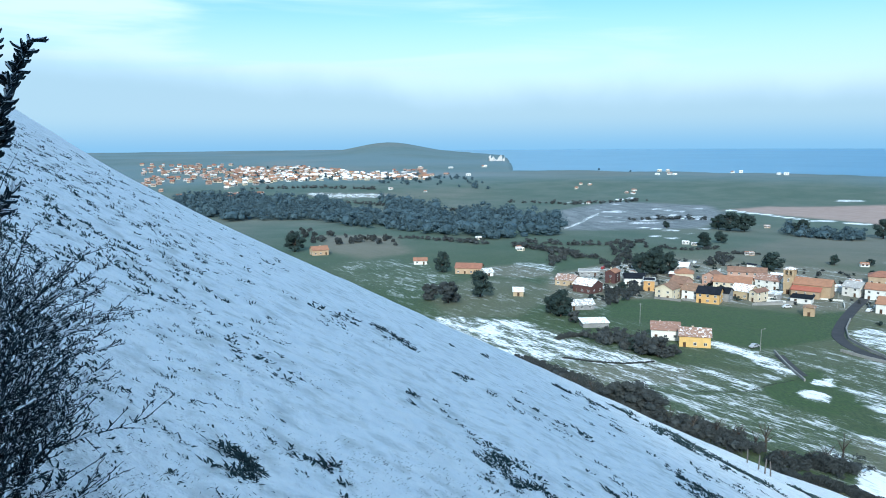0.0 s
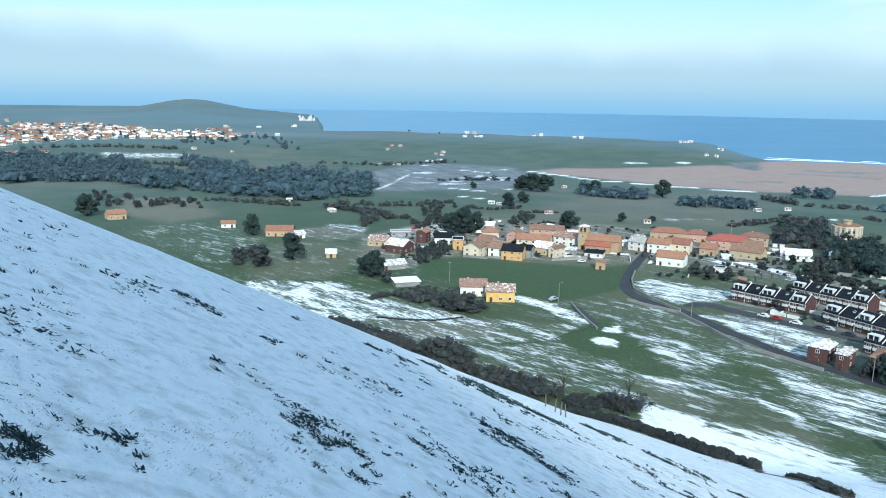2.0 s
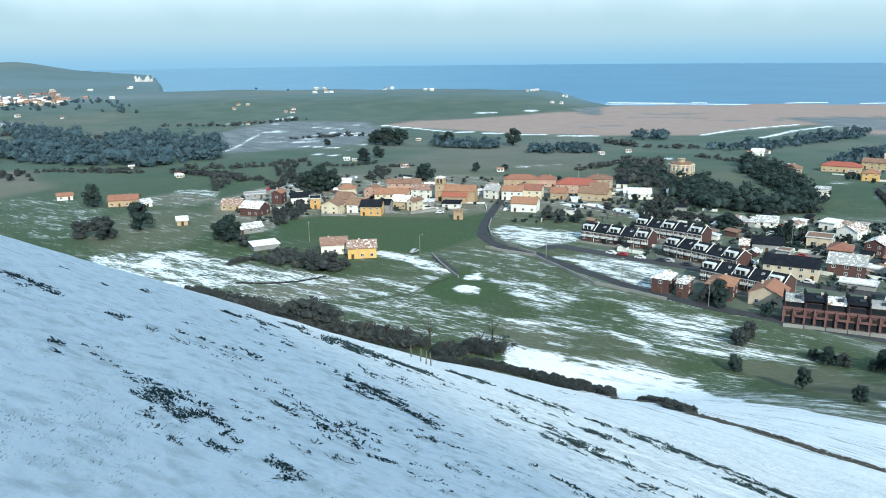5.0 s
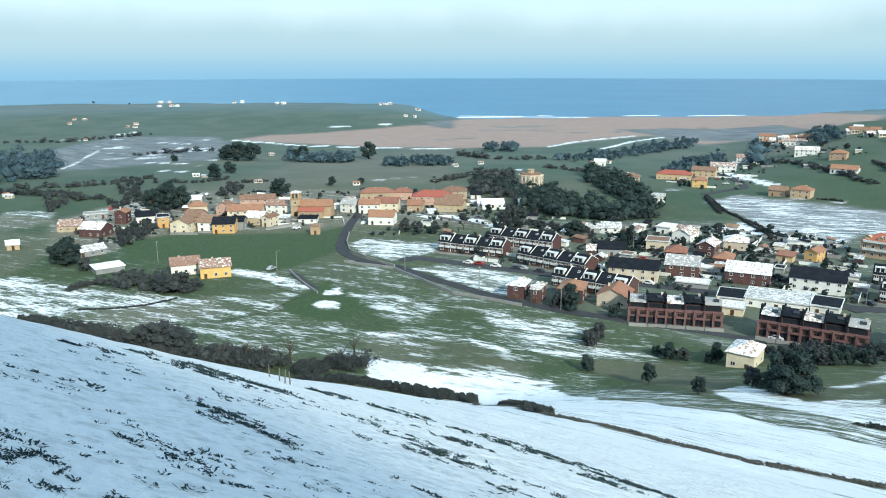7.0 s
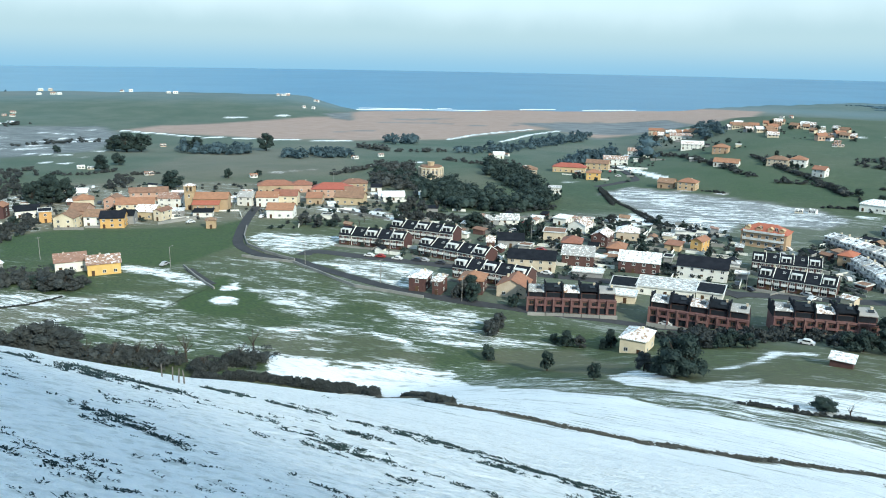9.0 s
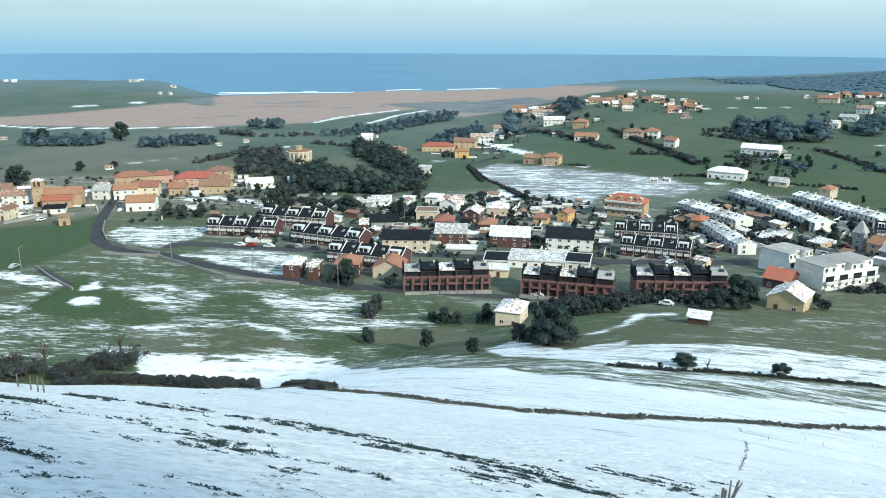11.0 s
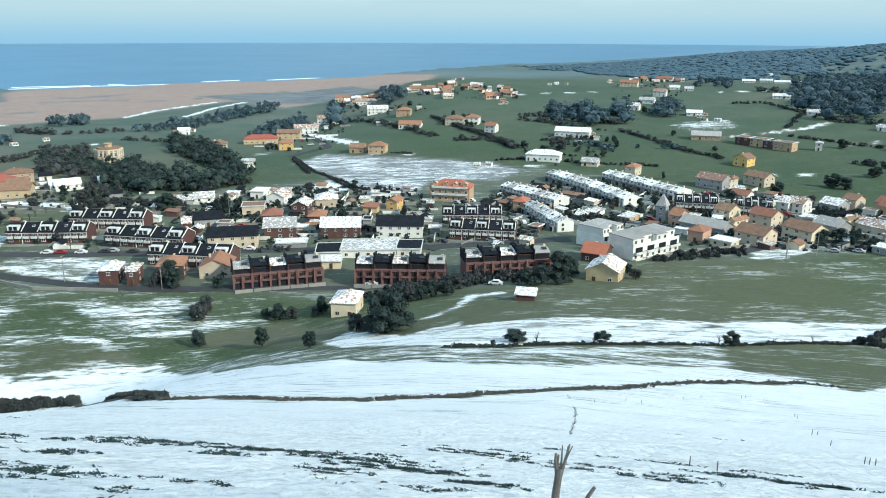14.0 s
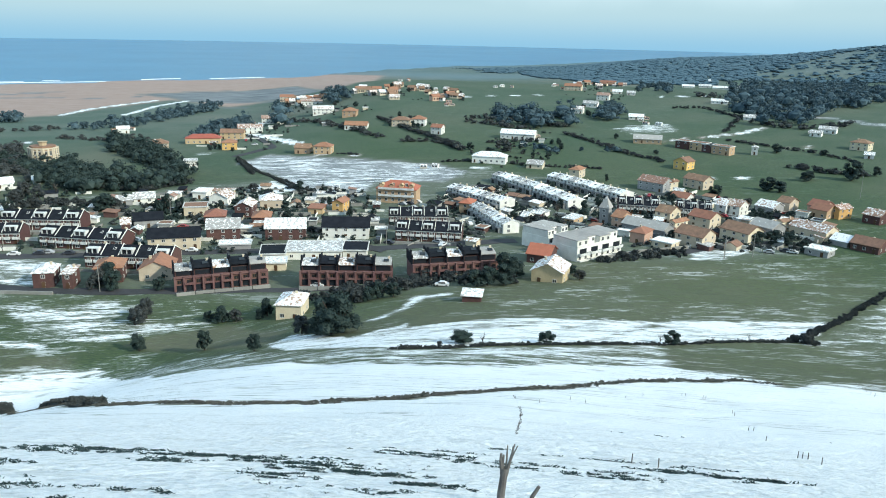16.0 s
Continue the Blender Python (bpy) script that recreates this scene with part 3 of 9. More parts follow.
strip([(58.4, 26.6), (66.7, 21.9), (74.6, 20.1), (84.4, 18), (94.5, 12.1), (104.6, 6.2), (117.3, -4), (117, -9.2)], 1.8, snow=0.10, dry=0.4, tone=0.6)
strip([(115.6, 53), (128.5, 39), (135.4, 28.1), (153.5, 10), (177.1, -16.2)], 1.2, snow=0.1, tone=1)
strip([(123.5, 84.5), (116.9, 65.9), (117.4, 50.3)], 1.2, snow=0.1, tone=1)
strip([(107.5, 159.1), (118.1, 146.3), (126.4, 127.5)], 1.2, snow=0.05, tone=1)
strip([(98.1, 146.7), (45.8, 56.9), (35.6, 35.9)], 0.6, snow=0.5)
strip([(45.1, 24.3), (43.5, 18.3)], 0.5, snow=0.4)
strip([(40.7, 18.4), (45.4, 14.7)], 0.5, snow=0.5)
strip([(228.2, 339.4), (235.7, 325), (239.6, 297.5)], 5, snow=0.9)
strip([(163.1, 830), (176.4, 815)], 5.50288, snow=0.44)
strip([(122.3, 777), (134.7, 778)], 6.98258, snow=0.66)
strip([(242.4, 785), (265.9, 779)], 5.53944, snow=0.88)
strip([(185.6, 749), (207.4, 744)], 6.03292, snow=0.73)
strip([(205.3, 980), (237.8, 970)], 5.8753, snow=0.88)
strip([(193.4, 682), (204.4, 666)], 4.77848, snow=0.91)
strip([(286.3, 898), (298.5, 896)], 6.86192, snow=0.64)
strip([(229.2, 854), (249.3, 845)], 4.40364, snow=0.72)
strip([(181.4, 701), (195.8, 674)], 6.4256, snow=0.95)
strip([(249, 897), (269.6, 853)], 6.61878, snow=0.71)
strip([(250.2, 876), (274.9, 850)], 4.13983, snow=0.43)
strip([(204.2, 655), (208.5, 643)], 4.64185, snow=0.48)
strip([(158.4, 769), (182.9, 756)], 5.45813, snow=0.42)
strip([(239.2, 836), (261, 801)], 5.02168, snow=0.95)
strip([(203.6, 967), (231.2, 971)], 3.78954, snow=0.62)
strip([(242.4, 911), (245.4, 887)], 4.25532, snow=0.93)
strip([(259.6, 808), (276.1, 794)], 5.57555, snow=0.73)
strip([(197, 773), (222.5, 753)], 4.72477, snow=0.8)
strip([(177.7, 900), (206.2, 874)], 5.19372, snow=0.41)
strip([(182.6, 799), (187.6, 789)], 5.52872, snow=0.43)
strip([(216.8, 808), (240.1, 800)], 5.8278, snow=0.81)
strip([(160.8, 996), (183, 968)], 4.00449, snow=0.65)
strip([(223.2, 853), (240.7, 849)], 4.47662, snow=0.73)
strip([(181, 869), (209.2, 867)], 5.27703, snow=0.8)
strip([(193.7, 920), (222.4, 910)], 3.74958, snow=0.64)
strip([(259.2, 916), (276.6, 912)], 6.33416, snow=0.64)
strip([(862, 698), (905, 663)], 14.849, mud=0.65)
strip([(682, 842), (762, 825)], 14.0678, mud=0.86)
strip([(642, 817), (711, 762)], 14.0626, mud=0.59)
strip([(623, 824), (704, 784)], 9.46354, mud=0.63)
strip([(689, 744), (773, 697)], 6.04662, mud=0.92)
strip([(692, 551), (726, 516)], 15.2738, mud=0.52)
strip([(687, 597), (740, 557)], 8.89042, mud=0.59)
strip([(701, 864), (771, 827)], 14.1019, mud=0.42)
strip([(753, 590), (783, 515)], 14.9967, mud=0.72)
strip([(518, 744), (554, 729)], 12.629, mud=0.69)
strip([(321.8, 883), (342, 819), (359.7, 758), (404, 705), (464, 640)], 9, snow=1, dry=0, mud=0)
strip([(566, 606), (620, 627), (671, 635), (739, 643)], 8, snow=1, dry=0, mud=0)
strip([(596, 559), (683, 594), (755, 609)], 6, snow=1, dry=0, mud=0)
strip([(455, 981), (527, 961), (593, 946)], 6, snow=0.9, dry=0, mud=0)
strip([(104.4, 287), (110.9, 272.2), (115, 250.3)], 7, snow=0.7)
strip([(463, 16), (472, -6.5)], 3, snow=1)
strip([(845, 82.5), (872, 40.2)], 6, snow=1)
strip([(607, 19.5), (625, 2.1), (655, -15.8)], 5, snow=0.8, dry=0.5)
strip([(1280, 13.2), (1316, -28)], 6, snow=1)
strip([(738, 259.8), (798, 197.7)], 5, snow=0.7)
strip([(432, 145.5), (453, 104.8)], 3, snow=0.6)
strip([(360.3, 468), (378.3, 444)], 6, snow=1)
strip([(507, 350.8), (467, 285)], 9, snow=0.95)
strip([(386.1, 334.9), (414, 314.5)], 3, snow=0.5)
strip([(237.8, 332.8), (247.7, 302)], 6, snow=0.85)
strip([(232.6, 347.3), (239.5, 298.9)], 5, snow=0.95)
strip([(159.2, 77.7), (166.9, 76.7), (174.4, 75.9), (188.3, 77.6), (192.4, 71.4)], 3, snow=0.8)
strip([(106.7, 194.7), (120.1, 185.5), (130, 173.1), (133.8, 157.9)], 2, snow=0.9)
strip([(270.1, 467), (307.5, 470)], 5, snow=0.4, dry=0.4)
strip([(110.7, 699), (159.3, 823), (173.2, 855)], 3, snow=0.8, mud=0.5)
strip([(222.1, 1023), (254.6, 1043)], 8, snow=1)
strip([(170.1, 625), (187.3, 602)], 6, snow=0.9)
strip([(211.1, 699), (234.3, 685)], 5, snow=0.9)
# <fields


def inside(px, py, ring):
    """Signed distance to a closed outline, positive inside."""
    dist, odd = np.full(px.shape, 1e9), np.zeros(px.shape, bool)
    for (ax, ay), (bx, by) in zip(ring, np.roll(ring, -1, 0)):
        ex, ey = bx - ax, by - ay
        s = np.clip(((px - ax) * ex + (py - ay) * ey) / (ex * ex + ey * ey + 1e-9), 0, 1)
        dist = np.minimum(dist, np.hypot(px - ax - s * ex, py - ay - s * ey))
        cross = (ay > py) != (by > py)
        odd ^= cross & (px < ax + (py - ay) * ex / (ey if abs(ey) > 1e-9 else 1e-9))
    return np.where(odd, dist, -dist)


def near_line(px, py, line):
    dist = np.full(px.shape, 1e9)
    for (ax, ay), (bx, by) in zip(line[:-1], line[1:]):
        ex, ey = bx - ax, by - ay
        s = np.clip(((px - ax) * ex + (py - ay) * ey) / (ex * ex + ey * ey + 1e-9), 0, 1)
        dist = np.minimum(dist, np.hypot(px - ax - s * ex, py - ay - s * ey))
    return dist


def land_cover(x, y):
    r, az = np.hypot(x, y), np.degrees(np.arctan2(-x, y))
    u = -x * math.sin(FALL) + y * math.cos(FALL)
    cover = np.zeros((len(x), 4))
    hill = smooth(0, 6, (ground_z(x, y) - 34))
    cover[:, 0] = np.where(r < 260, 0.11 + 0.89 * hill, 0.10 - 0.08 * smooth(350, 520, r))
    cover[:, 3] = lumpy(x, y, 160, 21)
    cover[:, 1] = 0.15 * smooth(0.5, 0.8, lumpy(x, y, 220, 23))
    cover[:, 3] = np.maximum(cover[:, 3], smooth(-62, -30, az) * smooth(90, 40, r))
    wx, wy = (lumpy(x, y, 6, 41) - 0.5) * 5, (lumpy(x, y, 6, 43) - 0.5) * 5
    for ring, values, soft in FIELDS:
        line = isinstance(soft, tuple)
        pad = 12 + (soft[1] if line else soft)
        lo, hi = ring.min(0) - pad, ring.max(0) + pad
        k = np.nonzero((x > lo[0]) & (x < hi[0]) & (y > lo[1]) & (y < hi[1]))[0]
        if not len(k):
            continue
        warp = 0.25 if line else min(1.0, soft / 3)
        px, py = x[k] + wx[k] * warp, y[k] + wy[k] * warp
        if line:
            w = smooth(soft[0], -soft[0], near_line(px, py, ring) - soft[1] / 2)
        else:
            w = smooth(-soft, soft, inside(px, py, ring))
        for c, v in enumerate(values):
            if v is not None:
                cover[k, c] += (v - cover[k, c]) * w
    return np.clip(cover, 0, 1)


def build_ground():
    bearing = np.radians(np.concatenate([np.arange(-128, 62, 0.25), np.arange(62, 232, 3.4)]))
    radius = [0.5]
    while radius[-1] < 4900:
        r = radius[-1]
        radius.append(r * (1.010 if r < 420 else 1.016 if r < 1500 else 1.035))
    radius = np.array(radius)
    n, k = len(bearing), len(radius)
    R, B = np.meshgrid(radius, bearing, indexing="ij")
    x, y = (-R * np.sin(B)).ravel(), (R * np.cos(B)).ravel()
    x, y = np.append(x, 0.0), np.append(y, 0.0)
    co = np.stack([x, y, ground_z(x, y)], 1)
    i, j = np.meshgrid(np.arange(k - 1), np.arange(n), indexing="ij")
    j2 = (j + 1) % n
    quads = np.stack([i * n + j, i * n + j2, (i + 1) * n + j2, (i + 1) * n + j], -1).reshape(-1, 4)[:, ::-1]
    tris = np.stack([np.full(n, k * n), (np.arange(n) + 1) % n, np.arange(n)], -1)[:, ::-1]
    me = bpy.data.meshes.new("ground")
    me.vertices.add(len(co))
    me.vertices.foreach_set("co", co.ravel())
    me.loops.add(quads.size + tris.size)
    me.loops.foreach_set("vertex_index", np.concatenate([quads.ravel(), tris.ravel()]))
    me.polygons.add(len(quads) + len(tris))
    me.polygons.foreach_set("loop_start", np.concatenate([np.arange(len(quads)) * 4, quads.size + np.arange(len(tris)) * 3]))
    me.update(calc_edges=True)
    me.shade_smooth()
    me.attributes.new("cover", "FLOAT_COLOR", "POINT").data.foreach_set("color", land_cover(x, y).ravel())
    r, az = np.hypot(x, y), np.degrees(np.arctan2(-x, y))
    # grows with range: weight of the painted haze blue on the ground
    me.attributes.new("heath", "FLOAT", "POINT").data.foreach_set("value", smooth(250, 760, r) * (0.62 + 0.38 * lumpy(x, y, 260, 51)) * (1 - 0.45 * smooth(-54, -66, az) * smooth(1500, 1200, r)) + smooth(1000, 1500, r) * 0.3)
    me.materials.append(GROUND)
    return tagged(new("ground", me), "snowy hillside and patchy green winter fields", "ground", kind="structure")


ground = build_ground()


def flat_disc(name, radius, z, material, rim=180):
    bm = bmesh.new()
    bmesh.ops.create_circle(bm, cap_ends=True, segments=rim, radius=radius)
    me = bpy.data.meshes.new(name)
    bm.to_mesh(me)
    bm.free()
    me.materials.append(material)
    ob = new(name, me)
    ob.location.z = z
    return ob


tagged(flat_disc("water", 4900, 0.0, WATER), "blue sea running out to the hazy horizon", "sea", kind="structure")

# ---- mesh helpers ----
def box(bm, x0, y0, z0, x1, y1, z1, mat=0):
    v = [bm.verts.new(p) for p in ((x0, y0, z0), (x1, y0, z0), (x1, y1, z0), (x0, y1, z0),
                                   (x0, y0, z1), (x1, y0, z1), (x1, y1, z1), (x0, y1, z1))]
    for f in ((3, 2, 1, 0), (4, 5, 6, 7), (0, 1, 5, 4), (1, 2, 6, 5), (2, 3, 7, 6), (3, 0, 4, 7)):
        bm.faces.new([v[i] for i in f]).material_index = mat


def slab(bm, quad, thick, mat=0):
    """A sheet through the given corners, anticlockwise from above, with thickness downwards."""
    top = [bm.verts.new(p) for p in quad]
    low = [bm.verts.new((p[0], p[1], p[2] - thick)) for p in quad]
    bm.faces.new(top).material_index = mat
    bm.faces.new(low[::-1]).material_index = mat
    n = len(quad)
    for i in range(n):
        bm.faces.new((top[i], low[i], low[(i + 1) % n], top[(i + 1) % n])).material_index = mat


def mesh_of(name, bm, *materials):
    me = bpy.data.meshes.new(name)
    bm.to_mesh(me)
    bm.free()
    for m in materials:
        me.materials.append(m)
    return me


def part(name, data, parent, label="", at=None):
    """One mesh object under a thing or a part."""
    ob = new(name, data)
    ob.parent = parent
    if at is not None:
        ob.matrix_basis = at
    return tagged(ob, label)


FOOT = []


def thing(name, x, y, z, turn, label, category, group=""):
    FOOT.append((x, y))
    ob = new(name)
    ob.matrix_basis = pose(x, y, z, 0, 0, turn)
    return tagged(ob, label, category, group)


def gz(x, y):
    return float(ground_z(np.array([x]), np.array([y]))[0])


def window_mesh(name="window"):
    """A window one metre square on a wall facing -y, in one piece: a white frame with two panes set back in it."""
    bm = bmesh.new()
    xs, zs = (-0.5, -0.41, -0.04, 0.04, 0.41, 0.5), (-0.03, 0.09, 0.91, 1.0)
    v = [[bm.verts.new((x, -0.06, z)) for x in xs] for z in zs]
    pane = []
    for k in range(3):
        for i in range(5):
            f = bm.faces.new((v[k][i], v[k][i + 1], v[k + 1][i + 1], v[k + 1][i]))
            if k == 1 and i in (1, 3):
                pane.append(f)
    for f in pane:
        bmesh.ops.inset_individual(bm, faces=[f], thickness=0.004, depth=-0.05)
        f.material_index = 1
    edge = [v[0][i] for i in range(6)] + [v[k][5] for k in range(1, 4)] + [v[3][i] for i in range(4, -1, -1)] + [v[k][0] for k in range(2, 0, -1)]
    back = [bm.verts.new((p.co.x, 0.03, p.co.z)) for p in edge]
    for i in range(len(edge)):
        j = (i + 1) % len(edge)
        bm.faces.new((edge[j], edge[i], back[i], back[j]))
    return mesh_of(name, bm, TRIM, GLASS)


def door_mesh():
    """A door one metre square facing -y, in one piece: pale frame round a set-back brown leaf."""
    bm = bmesh.new()
    box(bm, -0.5, -0.06, 0, 0.5, 0.02, 1.0, 1)
    bm.faces.ensure_lookup_table()
    f = bm.faces[2]
    bmesh.ops.inset_individual(bm, faces=[f], thickness=0.06, depth=-0.03)
    f.material_index = 0
    return mesh_of("door", bm, WOODWORK, TRIM)


def chimney_mesh():
    bm = bmesh.new()
    box(bm, -0.3, -0.3, 0, 0.3, 0.3, 1.25)
    box(bm, -0.38, -0.38, 1.25, 0.38, 0.38, 1.37)
    return mesh_of("chimney", bm, WALLS["cream"])


WINDOW, DOOR, CHIMNEY = window_mesh(), door_mesh(), chimney_mesh()
BROWN_WINDOW = WINDOW.copy()
BROWN_WINDOW.materials[0] = WOODWORK


def body_mesh(w, d, h, rh, style, material, foot=1.6):
    bm = bmesh.new()
    a, b = w / 2, d / 2
    if style in ("gable", "front", "lean"):
        if style == "gable":
            ring = [(-a, -b, h), (-a, 0, h + rh), (-a, b, h)]
            other = [(a, p[1], p[2]) for p in ring]
        elif style == "front":
            ring = [(-a, -b, h), (0, -b, h + rh), (a, -b, h)]
            other = [(p[0], b, p[2]) for p in ring]
        else:
            ring = [(-a, -b, h), (-a, b, h + rh)]
            other = [(a, p[1], p[2]) for p in ring]
        low = [(ring[0][0], ring[0][1], -foot), (ring[-1][0], ring[-1][1], -foot)]
        low2 = [(other[0][0], other[0][1], -foot), (other[-1][0], other[-1][1], -foot)]
        one = [bm.verts.new(p) for p in [low[0]] + ring + [low[1]]]
        two = [bm.verts.new(p) for p in [low2[0]] + other + [low2[1]]]
        bm.faces.new(one)
        bm.faces.new(two[::-1])
        for i in range(len(one)):
            j = (i + 1) % len(one)
            bm.faces.new((one[j], one[i], two[i], two[j]))
        bmesh.ops.recalc_face_normals(bm, faces=bm.faces[:])
    else:
        box(bm, -a, -b, -foot, a, b, h)
    return mesh_of("wall", bm, material)


def bent(bm, line, half, thick, axis, mat=0):
    """A sheet bent along a line of (across, height), in one piece, 2 * half long along x (axis 0) or y (axis 1)."""
    ring = line + [(p, z - thick) for p, z in line[::-1]]
    ends = []
    for s in (-half, half):
        ends.append([bm.verts.new((s, p, z) if axis == 0 else (p, s, z)) for p, z in ring])
    n = len(ring)
    made = [bm.faces.new((ends[0][i], ends[1][i], ends[1][(i + 1) % n], ends[0][(i + 1) % n])) for i in range(n)]
    k = len(line)
    for e in ends:
        for i in range(k - 1):
            made.append(bm.faces.new((e[i], e[i + 1], e[n - 2 - i], e[n - 1 - i])))
    for f in made:
        f.material_index = mat
    bmesh.ops.recalc_face_normals(bm, faces=made)


def roof_mesh(w, d, h, rh, style, material):
    bm = bmesh.new()
    o, t = 0.45, 0.2
    a, b = w / 2 + o, d / 2 + o
    if style == "gable":
        e = h - rh * o / (d / 2) + t
        bent(bm, [(-b, e), (0, h + rh + t), (b, e)], a, t, 0)
    elif style == "front":
        e = h - rh * o / (w / 2) + t
        bent(bm, [(-a, e), (0, h + rh + t), (a, e)], b, t, 1)
    elif style == "lean":
        e = h - rh * o / d + t
        slab(bm, [(-a, -b, e), (a, -b, e), (a, b, h + rh + rh * o / d + t), (-a, b, h + rh + rh * o / d + t)], t)
    elif style == "hip":
        k = max(a - b, 0.05) if a > b else 0.05
        ky = max(b - a, 0.0)
        base = [(-a, -b, h), (a, -b, h), (a, b, h), (-a, b, h)]
        low = [bm.verts.new(p) for p in base]
        mid = [bm.verts.new((p[0], p[1], h + t)) for p in base]
        r0, r1 = bm.verts.new((-k, -ky, h + rh + t)), bm.verts.new((k, ky, h + rh + t))
        bm.faces.new(low[::-1])
        for i in range(4):
            bm.faces.new((low[i], low[(i + 1) % 4], mid[(i + 1) % 4], mid[i]))
        bm.faces.new((mid[0], mid[1], r1, r0))
        bm.faces.new((mid[1], mid[2], r1))
        bm.faces.new((mid[2], mid[3], r0, r1))
        bm.faces.new((mid[3], mid[0], r0))
    else:
        box(bm, -a + 0.3, -b + 0.3, h, a - 0.3, b - 0.3, h + 0.25)
        for x0, y0, x1, y1 in ((-a, -b, a, -b + 0.3), (-a, b - 0.3, a, b), (-a, -b + 0.3, -a + 0.3, b - 0.3), (a - 0.3, -b + 0.3, a, b - 0.3)):
            box(bm, x0, y0, h, x1, y1, h + 0.45, 1)
        return mesh_of("roof", bm, material, TRIM)
    return mesh_of("roof", bm, material)


def openings(ob, w, d, storeys, rng, sides=True, big=False, shutters=False):
    """Windows and a door over the front and the two ends."""
    n = max(1, int(w / (3.4 if not big else 2.4)))
    at_door = rng.randrange(n)
    for s in range(storeys):
        for i in range(n):
            x = -w / 2 + w * (i + 0.5) / n
            if s == 0 and i == at_door:
                part("door", DOOR, ob, at=Matrix.Translation((x, -d / 2 - 0.01, 0)) @ Matrix.Diagonal((1.1, 1, 1.95, 1)))
            else:
                part("window", WINDOW, ob, at=Matrix.Translation((x, -d / 2 - 0.01, s * 2.3 + 0.85)) @ Matrix.Diagonal((1.2, 1, 1.15, 1)))
        if sides:
            m = max(1, int(d / 4.5))
            for side in (-1, 1):
                for i in range(m):
                    y = -d / 2 + d * (i + 0.5) / m
                    part("window", WINDOW, ob, at=Matrix.Translation((side * (w / 2 + 0.01), y, s * 2.3 + 0.85)) @ pose(0, 0, 0, 0, 0, 90 * side) @ Matrix.Diagonal((1.0, 1, 1.15, 1)))


HOUSE_SEED = [100]


def house(x, y, turn, w, d, storeys, style, wall, roof, label, name="house", category="house", group="", rh=None, chimney=True, plain=False, sink=0.0):
    HOUSE_SEED[0] += 1
    rng = random.Random(HOUSE_SEED[0])
    h = storeys * 2.3 + 0.2
    rh = rh if rh is not None else (0.25 * (w if style == "front" else min(w, d) if style == "hip" else d) if style in ("gable", "front", "hip") else 0.5)
    ob = thing(name, x, y, gz(x, y) - sink, turn, label, category, group)
    part("wall", body_mesh(w, d, h, rh, style, WALLS[wall]), ob)
    part("roof", roof_mesh(w, d, h, rh, style, ROOFS[roof]), ob)
    openings(ob, w, d, int(storeys), rng, sides=not plain)
    if chimney and not plain and style != "flat":
        top = h + rh * 0.45
        cx, cy = rng.uniform(-0.3, 0.3) * w, rng.uniform(0.1, 0.25) * d
        part("chimney", CHIMNEY, ob, at=Matrix.Translation((cx, cy, top)))
    return ob


# ---- foliage ----
def leaf_cloud(blobs, per, size, rng, flat=1.0):
    """Small bent leaves strewn over lumps (x, y, z, rx, rz), as vertex and face lists."""
    V, F = [], []
    for bx, by, bz, rx, rz in blobs:
        n = per
        d = rng.normal(size=(n, 3))
        d /= np.linalg.norm(d, axis=1)[:, None]
        d[:, 2] = np.where(d[:, 2] < -0.55, -d[:, 2], d[:, 2])
        k = rng.uniform(0.72, 1.08, (n, 1))
        c = np.array([bx, by, bz]) + d * k * np.array([rx, rx, rz])
        t = np.cross(d, rng.normal(size=(n, 3)))
        t /= np.linalg.norm(t, axis=1)[:, None]
        b = np.cross(d, t) + d * rng.normal(scale=0.5, size=(n, 1))
        s = size * rng.uniform(0.6, 1.4, (n, 1))
        o = d * s * 0.35
        base = len(V) * 4
        V.extend(np.stack([c - t * s - o, c - b * s * 0.8 + o, c + t * s - o, c + b * s * 0.8 + o], 1))
        F.append(n)
    co = np.concatenate([v[None] for v in V]).reshape(-1, 3) if V else np.zeros((0, 3))
    quads = np.arange(len(co)).reshape(-1, 4)
    return co, quads


def core_cloud(blobs, shrink=0.8):
    """Rough dark hearts for the lumps, so that no light shows through them."""
    bm = bmesh.new()
    bmesh.ops.create_icosphere(bm, subdivisions=1, radius=1.0)
    unit = np.array([v.co[:] for v in bm.verts])
    tri = np.array([[v.index for v in f.verts] for f in bm.faces])
    bm.free()
    rng = np.random.default_rng(5)
    co, fc = [], []
    for i, (bx, by, bz, rx, rz) in enumerate(blobs):
        wob = rng.uniform(0.8, 1.12, (len(unit), 1))
        co.append(unit * wob * shrink * np.array([rx, rx, rz]) + np.array([bx, by, bz]))
        fc.append(tri + i * len(unit))
    return np.concatenate(co), np.concatenate(fc)


def foliage_mesh(name, blobs, per, size, material, seed, core=0.8):
    rng = np.random.default_rng(seed)
    co, quads = leaf_cloud(blobs, per, size, rng)
    faces = quads.tolist()
    if core:
        c2, t2 = core_cloud(blobs, core)
        faces = faces + (t2 + len(co)).tolist()
        co = np.concatenate([co, c2])
    me = bpy.data.meshes.new(name)
    me.from_pydata(co.tolist(), [], faces)
    me.materials.append(material)
    return me


